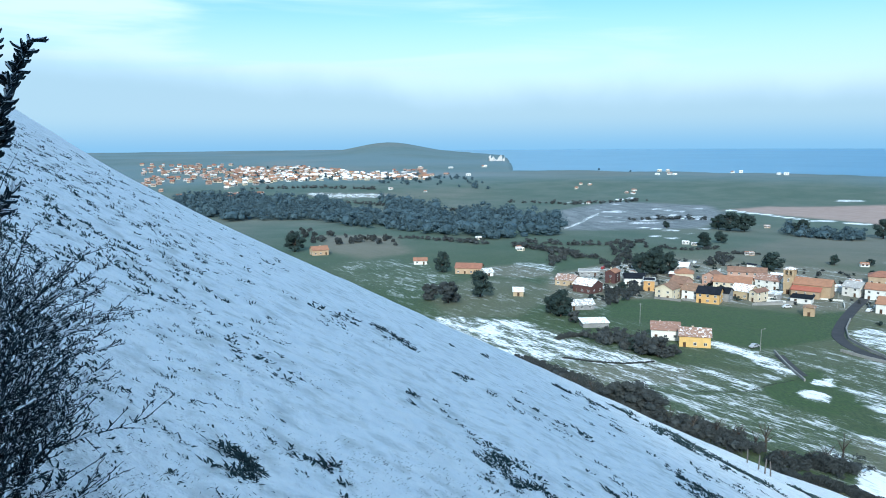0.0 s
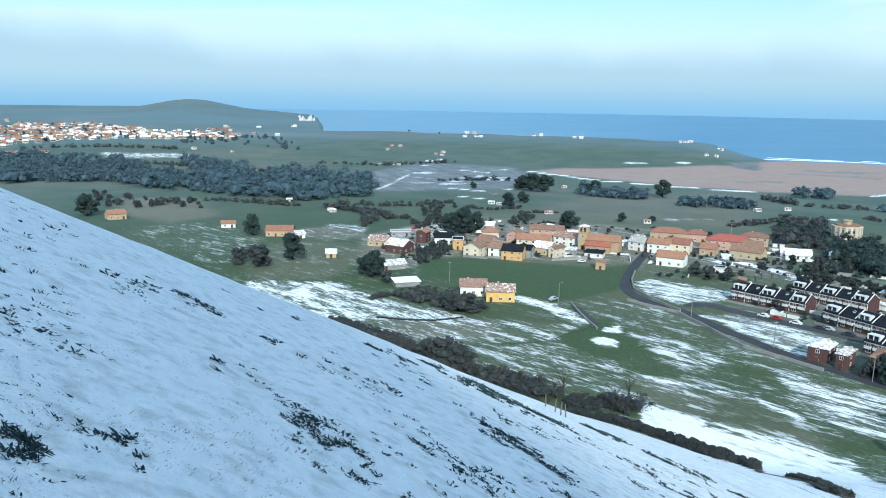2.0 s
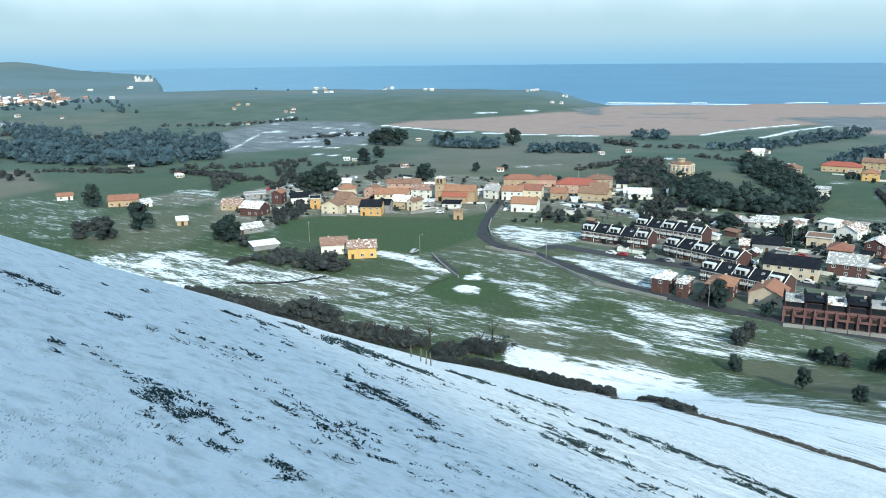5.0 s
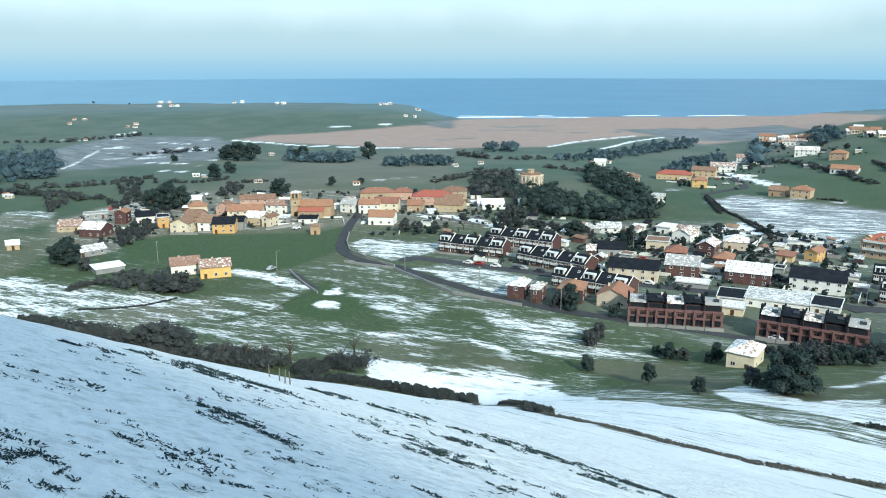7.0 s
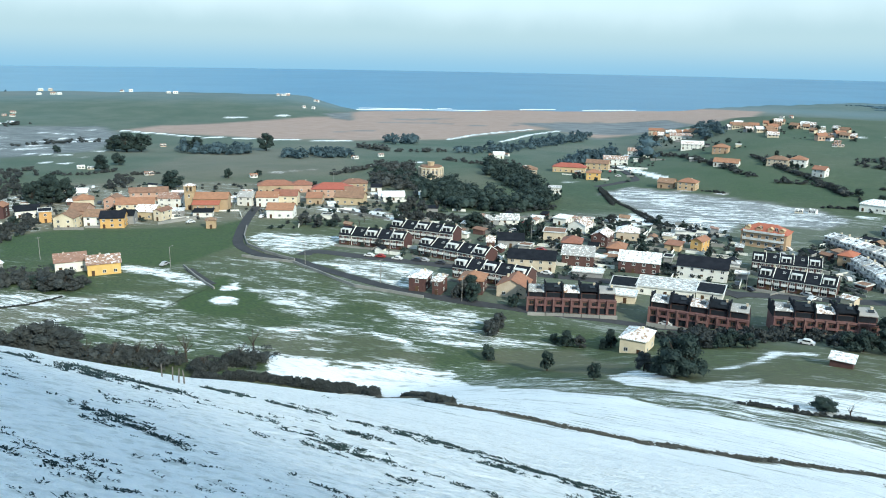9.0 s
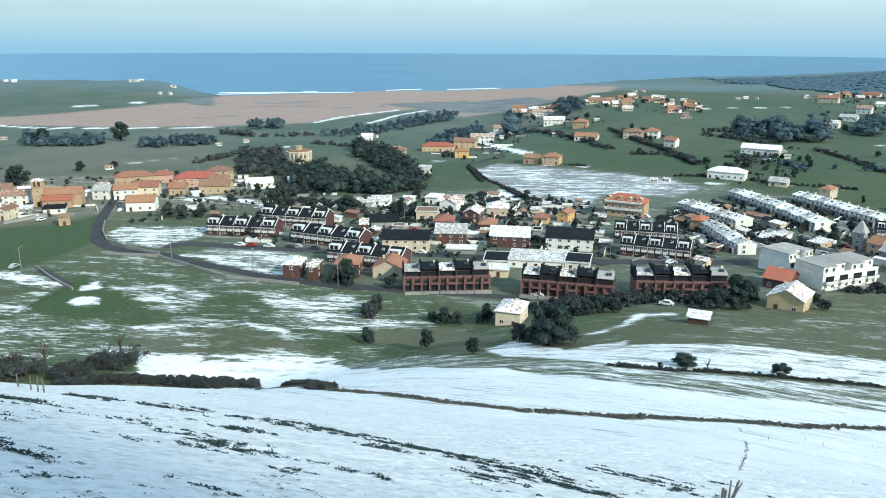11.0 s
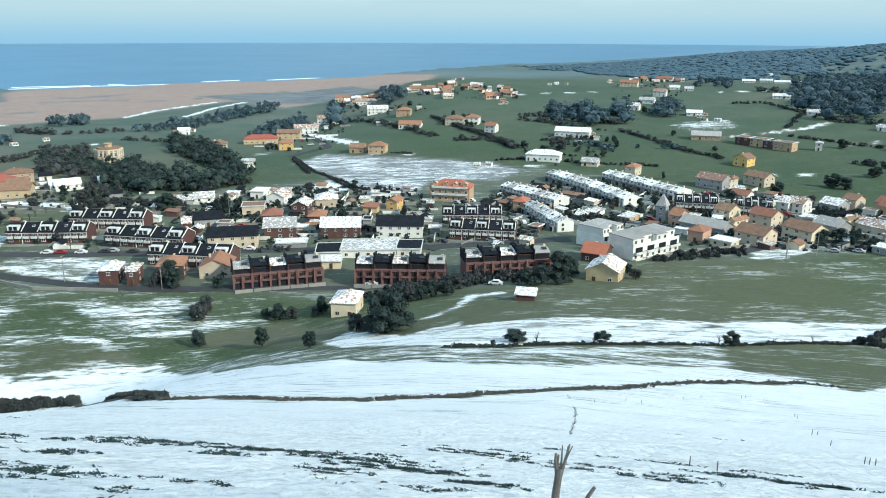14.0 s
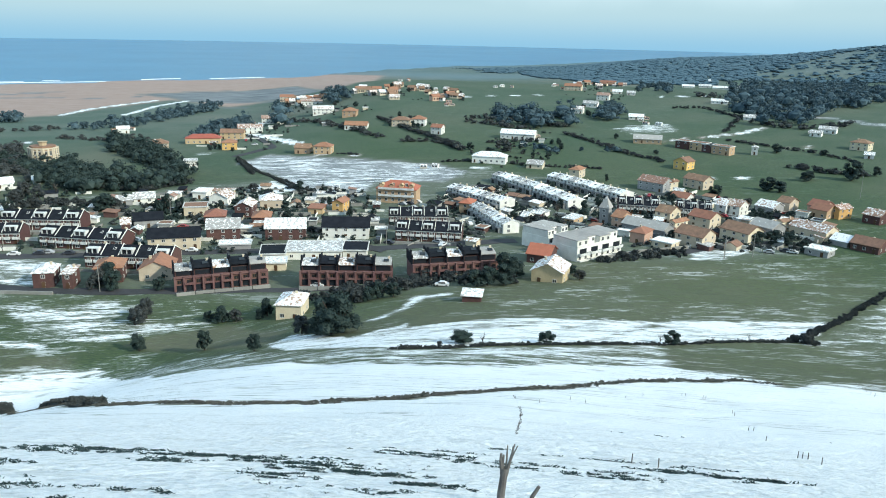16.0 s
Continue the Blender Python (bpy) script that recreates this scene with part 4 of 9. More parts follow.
def tube(bm, a, b, ra, rb, sides=6):
    a, b = Vector(a), Vector(b)
    q = (b - a).to_track_quat("Z", "Y")
    one, two = [], []
    for i in range(sides):
        t = 2 * math.pi * i / sides
        o = q @ Vector((math.cos(t), math.sin(t), 0))
        one.append(bm.verts.new(a + o * ra))
        two.append(bm.verts.new(b + o * rb))
    for i in range(sides):
        j = (i + 1) % sides
        bm.faces.new((one[i], one[j], two[j], two[i]))
    bm.faces.new(one[::-1])
    bm.faces.new(two)


def trunk_mesh(seed):
    """A tapered trunk with a few limbs for a tree one metre high."""
    rng = random.Random(seed)
    bm = bmesh.new()
    top = (rng.uniform(-0.03, 0.03), rng.uniform(-0.03, 0.03), 0.45)
    tube(bm, (0, 0, -0.08), (top[0] * 0.5, top[1] * 0.5, 0.22), 0.040, 0.030)
    tube(bm, (top[0] * 0.5, top[1] * 0.5, 0.21), top, 0.030, 0.022)
    for k in range(5):
        t = k * 1.3 + rng.uniform(0, 0.6)
        r = rng.uniform(0.16, 0.26)
        tube(bm, (top[0], top[1], 0.28 + 0.035 * k), (math.cos(t) * r, math.sin(t) * r, 0.55 + 0.06 * k), 0.017, 0.007, 5)
    return mesh_of("trunk", bm, BARK)


def crown_mesh(seed, kind, wide=0.36, lobes=24, per=80):
    rng = np.random.default_rng(seed)
    blobs = []
    for i in range(lobes):
        t, h = rng.uniform(0, 2 * math.pi), (i + rng.uniform(0, 1)) / lobes
        rad = wide * math.sqrt(max(0.0, 1 - (h * 1.5 - 0.6) ** 2)) * rng.uniform(0.35, 0.85)
        s = rng.uniform(0.10, 0.20)
        blobs.append((math.cos(t) * rad, math.sin(t) * rad, 0.17 + 0.66 * h, s, s * rng.uniform(0.7, 0.95)))
    return foliage_mesh("crown", blobs, per, 0.022, LEAVES[kind], seed)


def bare_mesh(seed, name="crown"):
    """Bare limbs forking into fine twigs, for a tree one metre high."""
    rng = random.Random(seed)
    bm = bmesh.new()

    def grow(p, d, length, r, depth):
        q = p + d * length
        tube(bm, p, q, r, r * 0.6, 4 if depth < 2 else 3)
        if depth < 4:
            for _ in range(3 if depth < 3 else 4):
                turn = Vector((rng.uniform(-1, 1), rng.uniform(-1, 1), rng.uniform(-0.35, 0.8)))
                grow(p + d * length * rng.uniform(0.55, 1.0), (d + turn * 0.75).normalized(), length * rng.uniform(0.55, 0.8), r * 0.5, depth + 1)

    grow(Vector((0, 0, 0.2)), Vector((rng.uniform(-0.1, 0.1), rng.uniform(-0.1, 0.1), 1)).normalized(), 0.26, 0.016, 0)
    return mesh_of(name, bm, LEAVES["twigs"])


TRUNKS = [trunk_mesh(s) for s in (1, 2, 3)]
CROWNS = {
    "evergreen": [crown_mesh(s, "evergreen", 0.40) for s in (11, 12, 13, 14)],
    "tall": [crown_mesh(s, "evergreen", 0.26, 14) for s in (21, 22, 23)],
    "bramble": [crown_mesh(s, "bramble", 0.44) for s in (31, 32, 33)],
    "bare": [bare_mesh(s) for s in (41, 42, 43)],
}
TREE_WORDS = {
    "evergreen": ("dark green evergreen tree with a rounded crown", "tree"),
    "tall": ("tall dark green tree with a narrow crown", "tree"),
    "bramble": ("brownish winter shrub with dense tangled twigs", "shrub"),
    "bare": ("leafless winter tree with pale grey-brown twigs", "tree"),
}


def tree(x, y, height, kind="evergreen", wide=1.0, seed=0, group="", label=""):
    rng = random.Random(int(x * 7 + y * 13) + seed)
    words, category = TREE_WORDS[kind]
    ob = thing("tree" if category == "tree" else "shrub", x, y, gz(x, y) - 0.04 * height, rng.uniform(0, 360), label or words, category, group)
    size = Matrix.Diagonal((height * wide, height * wide, height, 1))
    part("trunk", rng.choice(TRUNKS), ob, at=Matrix.Diagonal((height, height, height, 1)))
    part("crown", rng.choice(CROWNS[kind]), ob, at=size)
    return ob


def scatter(outline, count, seed):
    """Seeded random places inside an outline in plan."""
    ring = np.array(outline, float)
    rng = np.random.default_rng(seed)
    lo, hi = ring.min(0), ring.max(0)
    got = []
    while len(got) < count:
        p = rng.uniform(lo, hi, (200, 2))
        got += p[inside(p[:, 0], p[:, 1], ring) > 0].tolist()
    return got[:count]


def grove(outline, count, low, high, kind, seed, wide=1.0, group="trees in a grove"):
    rng = random.Random(seed)
    for x, y in scatter(outline, count, seed):
        tree(x, y, rng.uniform(low, high), kind, wide * rng.uniform(0.85, 1.2), seed, group)


def thicket(name, places, low, high, material, label, category, seed, per=34, leaf=0.16, spread=1.0, extra=2, heart=0.62):
    """Uncountable growth in one mesh: lumps of leaves set on the ground at the given places."""
    rng = random.Random(seed)
    blobs = []
    px = np.array(places, float)
    zs = ground_z(px[:, 0], px[:, 1])
    for (x, y), z in zip(places, zs):
        h = rng.uniform(low, high) * (0.55 + 0.9 * float(lumpy(np.array([x]), np.array([y]), 7, seed)[0]))
        rx = h * rng.uniform(0.45, 0.8) * spread
        blobs.append((x, y, z + h * 0.42, rx, h * 0.58))
        for _ in range(extra * 2):
            k = rng.uniform(0.25, 0.6)
            a, out = rng.uniform(0, 2 * math.pi), rng.uniform(0.5, 1.05)
            up = rng.uniform(0.1, 0.95)
            blobs.append((x + math.cos(a) * rx * out * (1.1 - 0.6 * up), y + math.sin(a) * rx * out * (1.1 - 0.6 * up), z + h * up, rx * k, h * 0.45 * k))
    me = foliage_mesh(name, blobs, max(12, int(per * 0.6)), leaf * 1.15, LEAVES[material], seed, heart)
    return tagged(new(name, me), label, category, kind="stuff")


def along(line, step, jitter, seed):
    """Places every step metres along a line in plan, strewn to both sides."""
    rng = random.Random(seed)
    out = []
    for (ax, ay), (bx, by) in zip(line[:-1], line[1:]):
        n = max(1, int(math.hypot(bx - ax, by - ay) / step))
        for i in range(n):
            s = (i + rng.random()) / n
            out.append((ax + (bx - ax) * s + rng.uniform(-jitter, jitter), ay + (by - ay) * s + rng.uniform(-jitter, jitter)))
    return out


def draped(name, line, width, lift, material, label, category, kerb=0.0):
    """A band along a line in plan that follows the ground, with a raised verge on both sides where asked."""
    pts = []
    line = [Vector(p) for p in line]
    n = len(line)
    for i in range(n - 1):
        p0, p1, p2, p3 = line[max(i - 1, 0)], line[i], line[i + 1], line[min(i + 2, n - 1)]
        k = max(2, int((p2 - p1).length / 2.5))
        for j in range(k):
            t = j / k
            pts.append(0.5 * ((2 * p1) + (p2 - p0) * t + (2 * p0 - 5 * p1 + 4 * p2 - p3) * t * t + (3 * p1 - p0 - 3 * p2 + p3) * t ** 3))
    pts.append(line[-1])
    bm = bmesh.new()
    rows = []
    for i, p in enumerate(pts):
        d = (pts[min(i + 1, len(pts) - 1)] - pts[max(i - 1, 0)]).normalized()
        s = Vector((-d.y, d.x))
        row = []
        offsets = (-width / 2 - 0.02, -width / 2, -width / 4, 0, width / 4, width / 2, width / 2 + 0.02)
        high = max(gz(*(p + s * o)) for o in (-width / 2, 0, width / 2)) + lift
        for k, o in enumerate(offsets):
            q = p + s * o
            row.append(bm.verts.new((q.x, q.y, high - (0.8 + lift if k in (0, 6) else 0.0))))
        rows.append(row)
    for a, b in zip(rows[:-1], rows[1:]):
        for k in range(6):
            bm.faces.new((a[k + 1], a[k], b[k], b[k + 1])).material_index = 0
    bmesh.ops.recalc_face_normals(bm, faces=bm.faces[:])
    return tagged(new(name, mesh_of(name, bm, material)), label, category, kind="structure")

# ---- kinds of building ----
def unit_meshes():
    """Shared meshes of the terraces, one metre wide fronts scaled to their plot."""
    out = {}
    bm = bmesh.new()                                    # dormer: white frame round a dark window, flat lid
    box(bm, -0.5, -0.05, 0, -0.38, 1.4, 1)
    box(bm, 0.38, -0.05, 0, 0.5, 1.4, 1)
    box(bm, -0.5, -0.12, 1, 0.5, 1.4, 1.12)
    box(bm, -0.38, 0.02, 0, 0.38, 0.08, 1, 1)
    box(bm, -0.04, -0.02, 0, 0.04, 0.04, 1)
    box(bm, -0.38, -0.05, 0, 0.38, 0.02, 0.14)
    out["dormer"] = mesh_of("dormer", bm, TRIM, GLASS)
    bm = bmesh.new()
    box(bm, -0.5, -0.07, 0, 0.5, 0.0, 1)
    out["band"] = mesh_of("band", bm, TRIM)
    bm = bmesh.new()
    box(bm, -0.5, -1.0, -0.12, 0.5, 0.0, 0.0)
    box(bm, -0.5, -1.0, 0.0, 0.5, -0.94, 0.95)
    box(bm, -0.5, -0.94, 0.0, -0.46, 0.0, 0.95)
    box(bm, 0.46, -0.94, 0.0, 0.5, 0.0, 0.95)
    out["balcony"] = mesh_of("balcony", bm, TRIM)
    out["brick_balcony"] = out["balcony"].copy()
    out["brick_balcony"].materials[0] = WALLS["rose"]
    bm = bmesh.new()
    box(bm, -0.5, -0.03, 0, 0.5, 0.02, 1)
    out["opening"] = mesh_of("opening", bm, GLASS)
    bm = bmesh.new()
    box(bm, -0.5, -0.12, -0.8, 0.5, 0.12, 1)
    out["garden_wall"] = mesh_of("garden_wall", bm, CONCRETE)
    return out


UNIT = unit_meshes()
S3 = lambda x, y, z, sx, sy, sz: Matrix.Translation((x, y, z)) @ Matrix.Diagonal((sx, sy, sz, 1))


def slate_unit(ob, w, d, i, rng):
    h, rh = 4.5, 2.5
    part("wall", body_mesh(w, d, h, rh, "gable", WALLS["brick"]), ob)
    part("roof", roof_mesh(w - 0.7, d, h, rh, "gable", ROOFS["slate"]), ob)
    part("party_wall", party_mesh(d, h, rh), ob, at=Matrix.Translation((w / 2 - 0.12, 0, 0)))
    part("fascia", UNIT["band"], ob, at=S3(0, -d / 2 - 0.1, h - 0.6, w * 0.96, 3.0, 0.35))
    for x in (-0.24, 0.24):
        part("balcony", UNIT["balcony"], ob, at=S3(x * w, -d / 2, 2.15, w * 0.36, 0.8, 0.85))
    if i % 2 == 0:
        part("dormer", UNIT["dormer"], ob, "white-framed dormer window", at=S3(-0.06 * w, -d / 2 + 0.6, h + 0.25, w * 0.7, 1.7, 1.75))
    else:
        part("skylight", WINDOW, ob, at=Matrix.Translation((0.1 * w, -d / 4, h + rh / 2 + 0.24)) @ pose(0, 0, 0, -90 + math.degrees(math.atan2(rh, d / 2)), 0, 0) @ Matrix.Diagonal((1.0, 1, 1.1, 1)))
    for x in (-0.24, 0.22):
        part("window", WINDOW, ob, at=S3(x * w, -d / 2 - 0.02, 2.75, 1.3, 1, 1.0))
    if i % 2 == 0:
        part("chimney", CHIMNEY, ob, at=Matrix.Translation((0.36 * w, 0.5, h + rh - 0.6)))
    part("window", WINDOW, ob, at=S3(-0.22 * w, -d / 2 - 0.02, 0.7, 1.6, 1, 1.2))
    part("door", DOOR, ob, at=S3(0.22 * w, -d / 2 - 0.02, 0, 1.1, 1, 2.1))
    part("garden_wall", UNIT["garden_wall"], ob, at=S3(0, -d / 2 - 4.5, 0, w, 1, 0.9))


PARTY = {}


def party_mesh(d, h, rh):
    key = (d, h, rh)
    if key not in PARTY:
        bm = bmesh.new()
        o = 0.35
        b = d / 2
        ring = [(-b - 0.15, -1.2), (-b - 0.15, h + o), (0, h + rh + o + 0.25), (b + 0.15, h + o), (b + 0.15, -1.2)]
        one = [bm.verts.new((-0.11, y, z)) for y, z in ring]
        two = [bm.verts.new((0.11, y, z)) for y, z in ring]
        bm.faces.new(one)
        bm.faces.new(two[::-1])
        for k in range(5):
            j = (k + 1) % 5
            bm.faces.new((one[j], one[k], two[k], two[j]))
        bmesh.ops.recalc_face_normals(bm, faces=bm.faces[:])
        PARTY[key] = mesh_of("party_wall", bm, WALLS["white"])
    return PARTY[key]


def brick_back_unit(ob, w, d, i, rng):
    """Seen from its garden side: brick bays between projecting piers, a set-back top floor, curved roofs between dark fire walls."""
    lift = (0.0, 0.6, 0.2, 0.8, 0.35)[i % 5]
    part("wall", body_mesh(w, d, 4.3, 0, "flat", WALLS["rose"]), ob)
    pier = bmesh.new()
    box(pier, -0.24, -0.75, -1.2, 0.24, 0.05, 4.75)
    box(pier, -0.3, -0.8, 4.75, 0.3, 0.1, 4.87)
    pier = mesh_of("pier", pier, WALLS["rose"])
    for x in (-0.5, -0.02):
        part("pier", pier, ob, at=Matrix.Translation((x * w, -d / 2, 0)))
    bm = bmesh.new()
    box(bm, -w / 2 - 0.2, -d / 2 + 1.5, 4.3, -w / 2 + 0.2, d / 2, 7.5 + lift)
    box(bm, -w / 2 - 0.25, -d / 2 + 3.4, 7.5 + lift, -w / 2 + 0.25, -d / 2 + 4.6, 8.5 + lift)
    part("fire_wall", mesh_of("fire_wall", bm, ROOFS["slate"]), ob, "dark slate-hung fire wall with a chimney stack")
    part("upper_storey", UPPER[0], ob, "grey-walled top storey, set back", at=S3(0, 1.1, 4.3, w - 0.4, d - 2.4, 0.95))
    bm = bmesh.new()
    n = 7
    arc = [math.pi * (0.12 + 0.62 * k / n) for k in range(n + 1)]
    bent(bm, [(0.8 - math.cos(t) * (d / 2 - 0.6), 5.7 + math.sin(t) * 1.4 + lift) for t in arc], w / 2 - 0.25, 0.22, 0)
    roof = ("snow", "slate", "snowy", "slate", "grey")[i % 5]
    part("roof", mesh_of("roof", bm, ROOFS[roof]), ob, "curved roof under melting snow" if roof != "slate" else "curved dark slate roof")
    part("opening", UNIT["opening"], ob, at=S3(0, -d / 2 + 2.26, 4.4, w * 0.8, 1, 1.5))
    part("skylight", UNIT["opening"], ob, at=Matrix.Translation((0.16 * w, -d / 4 + 0.35, 6.95 + lift)) @ pose(0, 0, 0, -66, 0, 0) @ Matrix.Diagonal((w * 0.3, 1, 1.3, 1)))
    for x in (-0.26, 0.24):
        part("window", BROWN_WINDOW, ob, at=S3(x * w, -d / 2 - 0.02, 2.5, 1.3, 1, 1.2))
        part("opening", UNIT["opening"], ob, at=S3(x * w, -d / 2 - 0.02, 0.1, w * 0.32, 1, 1.9))
    part("balcony", UNIT["brick_balcony"], ob, "brick balcony across the bay", at=S3(0.24 * w, -d / 2, 2.3, w * 0.46, 0.9, 0.7))
    part("garden_wall", UNIT["garden_wall"], ob, "low rendered yard wall", at=S3(0, -d / 2 - 4.2, 0, w * 0.96, 1, 1.1))
    part("balcony", UNIT["brick_balcony"], ob, "brick-edged roof terrace", at=S3(0, -d / 2, 4.3, w * 0.98, 0.5, 0.55))
    part("chimney", CHIMNEY, ob, at=Matrix.Translation((0.3 * w, 0.8, 6.5 + lift)))


def upper_mesh():
    bm = bmesh.new()
    box(bm, -0.5, -0.5, 0, 0.5, 0.5, 1.75)
    return mesh_of("upper_storey", bm, WALLS["brick"])


UPPER = [upper_mesh()]


def white_unit(ob, w, d, i, rng):
    h, rh = 4.1 + 0.4 * (i % 2), 1.3
    part("wall", body_mesh(w, d, h, rh, "gable", WALLS["white"]), ob)
    part("roof", roof_mesh(w - 0.85, d, h, rh, "gable", ROOFS["snow"]), ob, "snow-covered low-pitched roof")
    for s, z in ((0, 0.8), (1, 2.8)):
        for x in (-0.25, 0.25):
            part("window", WINDOW, ob, at=S3(x * w, -d / 2 - 0.02, z, 1.4, 1, 1.1))
    part("door", DOOR, ob, at=S3(0, -d / 2 - 0.02, 0, 1.0, 1, 2.0))
    bm = bmesh.new()
    box(bm, -w * 0.3, -d / 2 - 1.6, -0.8, w * 0.3, -d / 2 - 0.01, 2.5)
    box(bm, -w * 0.33, -d / 2 - 1.8, 2.5, w * 0.33, -d / 2 - 0.01, 2.65)
    part("porch", mesh_of("porch", bm, WALLS["grey"]), ob)
    part("chimney", CHIMNEY, ob, at=Matrix.Translation((0.2 * w, 1.0, h + rh * 0.55)))
    part("skylight", UNIT["opening"], ob, at=Matrix.Translation((-0.2 * w, -d / 4, h + rh / 2 + 0.24)) @ pose(0, 0, 0, -90 + math.degrees(math.atan2(rh, d / 2)), 0, 0) @ Matrix.Diagonal((1.2, 1, 1.2, 1)))
    part("opening", UNIT["opening"], ob, at=S3(0.02 * w, -d / 2 - 1.62, 0.1, w * 0.4, 1, 2.0))
    if i == 0 or ob["last"]:
        side = -1 if i == 0 else 1
        for z in (0.9, 2.8):
            part("window", WINDOW, ob, at=Matrix.Translation((side * (w / 2 + 0.02), -1.2, z)) @ pose(0, 0, 0, 0, 0, 90 * side) @ Matrix.Diagonal((1.2, 1, 1.3, 1)))


def block_unit(ob, w, d, i, rng):
    part("wall", body_mesh(w, d, 5.4, 0, "flat", WALLS["white"]), ob)
    bm = bmesh.new()
    box(bm, -w / 2, -d / 2, 5.4, w / 2, -d / 2 + 0.25, 6.1)
    box(bm, -w / 2, d / 2 - 0.25, 5.4, w / 2, d / 2, 6.1)
    part("parapet", mesh_of("parapet", bm, WALLS["white"]), ob)
    bm = bmesh.new()
    box(bm, -w / 2 + 0.1, -d / 2 + (0.3 if i % 2 == 0 else 2.2), 5.4, w / 2 - 0.1, d / 2 - 0.3, 7.9)
    part("upper_storey", mesh_of("upper_storey", bm, WALLS["white"]), ob)
    bm = bmesh.new()
    box(bm, -w / 2 - 0.05, -d / 2 + (0.2 if i % 2 == 0 else 2.1), 7.9, w / 2 + 0.05, d / 2 - 0.2, 8.15)
    part("roof", mesh_of("roof", bm, ROOFS["grey"]), ob, "flat roof with patches of snow")
    y3 = -d / 2 + (0.28 if i % 2 == 0 else 2.18)
    for x in (-0.25, 0.25):
        part("window", WINDOW, ob, at=S3(x * w, y3, 6.2, 1.2, 1, 1.4))
        part("window", WINDOW, ob, at=S3(x * w, -d / 2 - 0.02, 1.0, 1.2, 1, 1.3))
    part("balcony", UNIT["balcony"], ob, at=S3(0, -d / 2, 2.7, w * 0.85, 1.2, 0.9))
    part("opening", UNIT["opening"], ob, at=S3(0, -d / 2 - 0.02, 2.8, w * 0.6, 1, 2.1))
    part("balcony", UNIT["balcony"], ob, at=S3(0, -d / 2, 0.25, w * 0.85, 1.2, 0.9))


ROW_WORDS = {
    "slate": (slate_unit, "brick terraced house with slate roof and white dormer", "terraced house", "slate-roofed brick terrace"),
    "brickback": (brick_back_unit, "red brick terraced house with snowy curved top roof", "terraced house", "brick terrace with garden fronts"),
    "white": (white_unit, "white terraced house under a thick snow-covered roof", "terraced house", "white terrace under snow"),
    "block": (block_unit, "white modern apartment unit with balconies and flat roof", "apartment house", "white apartment block"),
}


def terrace(kind, ax, ay, turn, w, n, d):
    """A row of n joined houses; (ax, ay) is the foot of the front's left end."""
    build, label, category, group = ROW_WORDS[kind]
    c, s = math.cos(radians(turn)), math.sin(radians(turn))
    level = sum(gz(ax + c * w * (i + 0.5) - s * d * k, ay + s * w * (i + 0.5) + c * d * k) for i in range(n) for k in (0, 1)) / (2 * n)
    first = {}
    for i in range(n):
        x, y = w * (i + 0.5), d / 2
        ob = thing("terraced_house" if kind != "block" else "apartment_house", ax + c * x - s * y, ay + s * x + c * y, level, turn, label, category, group)
        ob["last"] = i == n - 1
        build(ob, w, d, i, random.Random(i))
        del ob["last"]


def church(x, y, turn):
    ob = thing("church", x, y, gz(x, y), turn, "old sandstone church with bell tower and tile roof", "church")
    bm = bmesh.new()
    box(bm, -2.4, -2.4, -1.5, 2.4, 2.4, 9.2)
    for z in (5.4, 9.2):
        box(bm, -2.65, -2.65, z, 2.65, 2.65, z + 0.3)
    for sx in (-1, 1):
        for sy in (-1, 1):
            box(bm, sx * 2.1 - 0.45, sy * 2.1 - 0.45, 9.5, sx * 2.1 + 0.45, sy * 2.1 + 0.45, 12.0)
    box(bm, -0.3, -2.5, 9.5, 0.3, -1.9, 12.0)
    box(bm, -0.3, 1.9, 9.5, 0.3, 2.5, 12.0)
    box(bm, -2.6, -2.6, 12.0, 2.6, 2.6, 12.4)
    part("tower", mesh_of("tower", bm, WALLS["stone"]), ob, "square sandstone bell tower with belfry openings")
    part("tower_roof", roof_mesh(4.6, 4.6, 12.4, 1.1, "hip", ROOFS["snowy"]), ob)
    bm = bmesh.new()
    tube(bm, (0, 0, 10.9), (0, 0, 11.3), 0.28, 0.2, 8)
    tube(bm, (0, 0, 10.2), (0, 0, 10.9), 0.42, 0.28, 8)
    part("bell", mesh_of("bell", bm, WOODWORK), ob)
    nave = part("nave", body_mesh(17, 9, 6.0, 2.6, "gable", WALLS["stone"]), ob, at=Matrix.Translation((11.0, 1.5, 0)))
    part("roof", roof_mesh(17, 9, 6.0, 2.6, "gable", ROOFS["tile"]), nave)
    aisle = part("aisle", body_mesh(13, 4, 3.6, 1.4, "lean", WALLS["stone"]), ob, at=Matrix.Translation((9.0, -4.9, 0)))
    part("roof", roof_mesh(13, 4, 3.6, 1.4, "lean", ROOFS["red"]), aisle)
    for x in (5.0, 9.0, 13.0):
        part("window", WINDOW, ob, at=S3(x, -6.93, 1.3, 0.8, 1, 1.5))
    part("window", WINDOW, ob, at=S3(0, -2.42, 6.4, 0.9, 1, 1.6))
    part("door", DOOR, ob, at=S3(0, -2.42, 0, 1.5, 1, 2.4))
    return ob


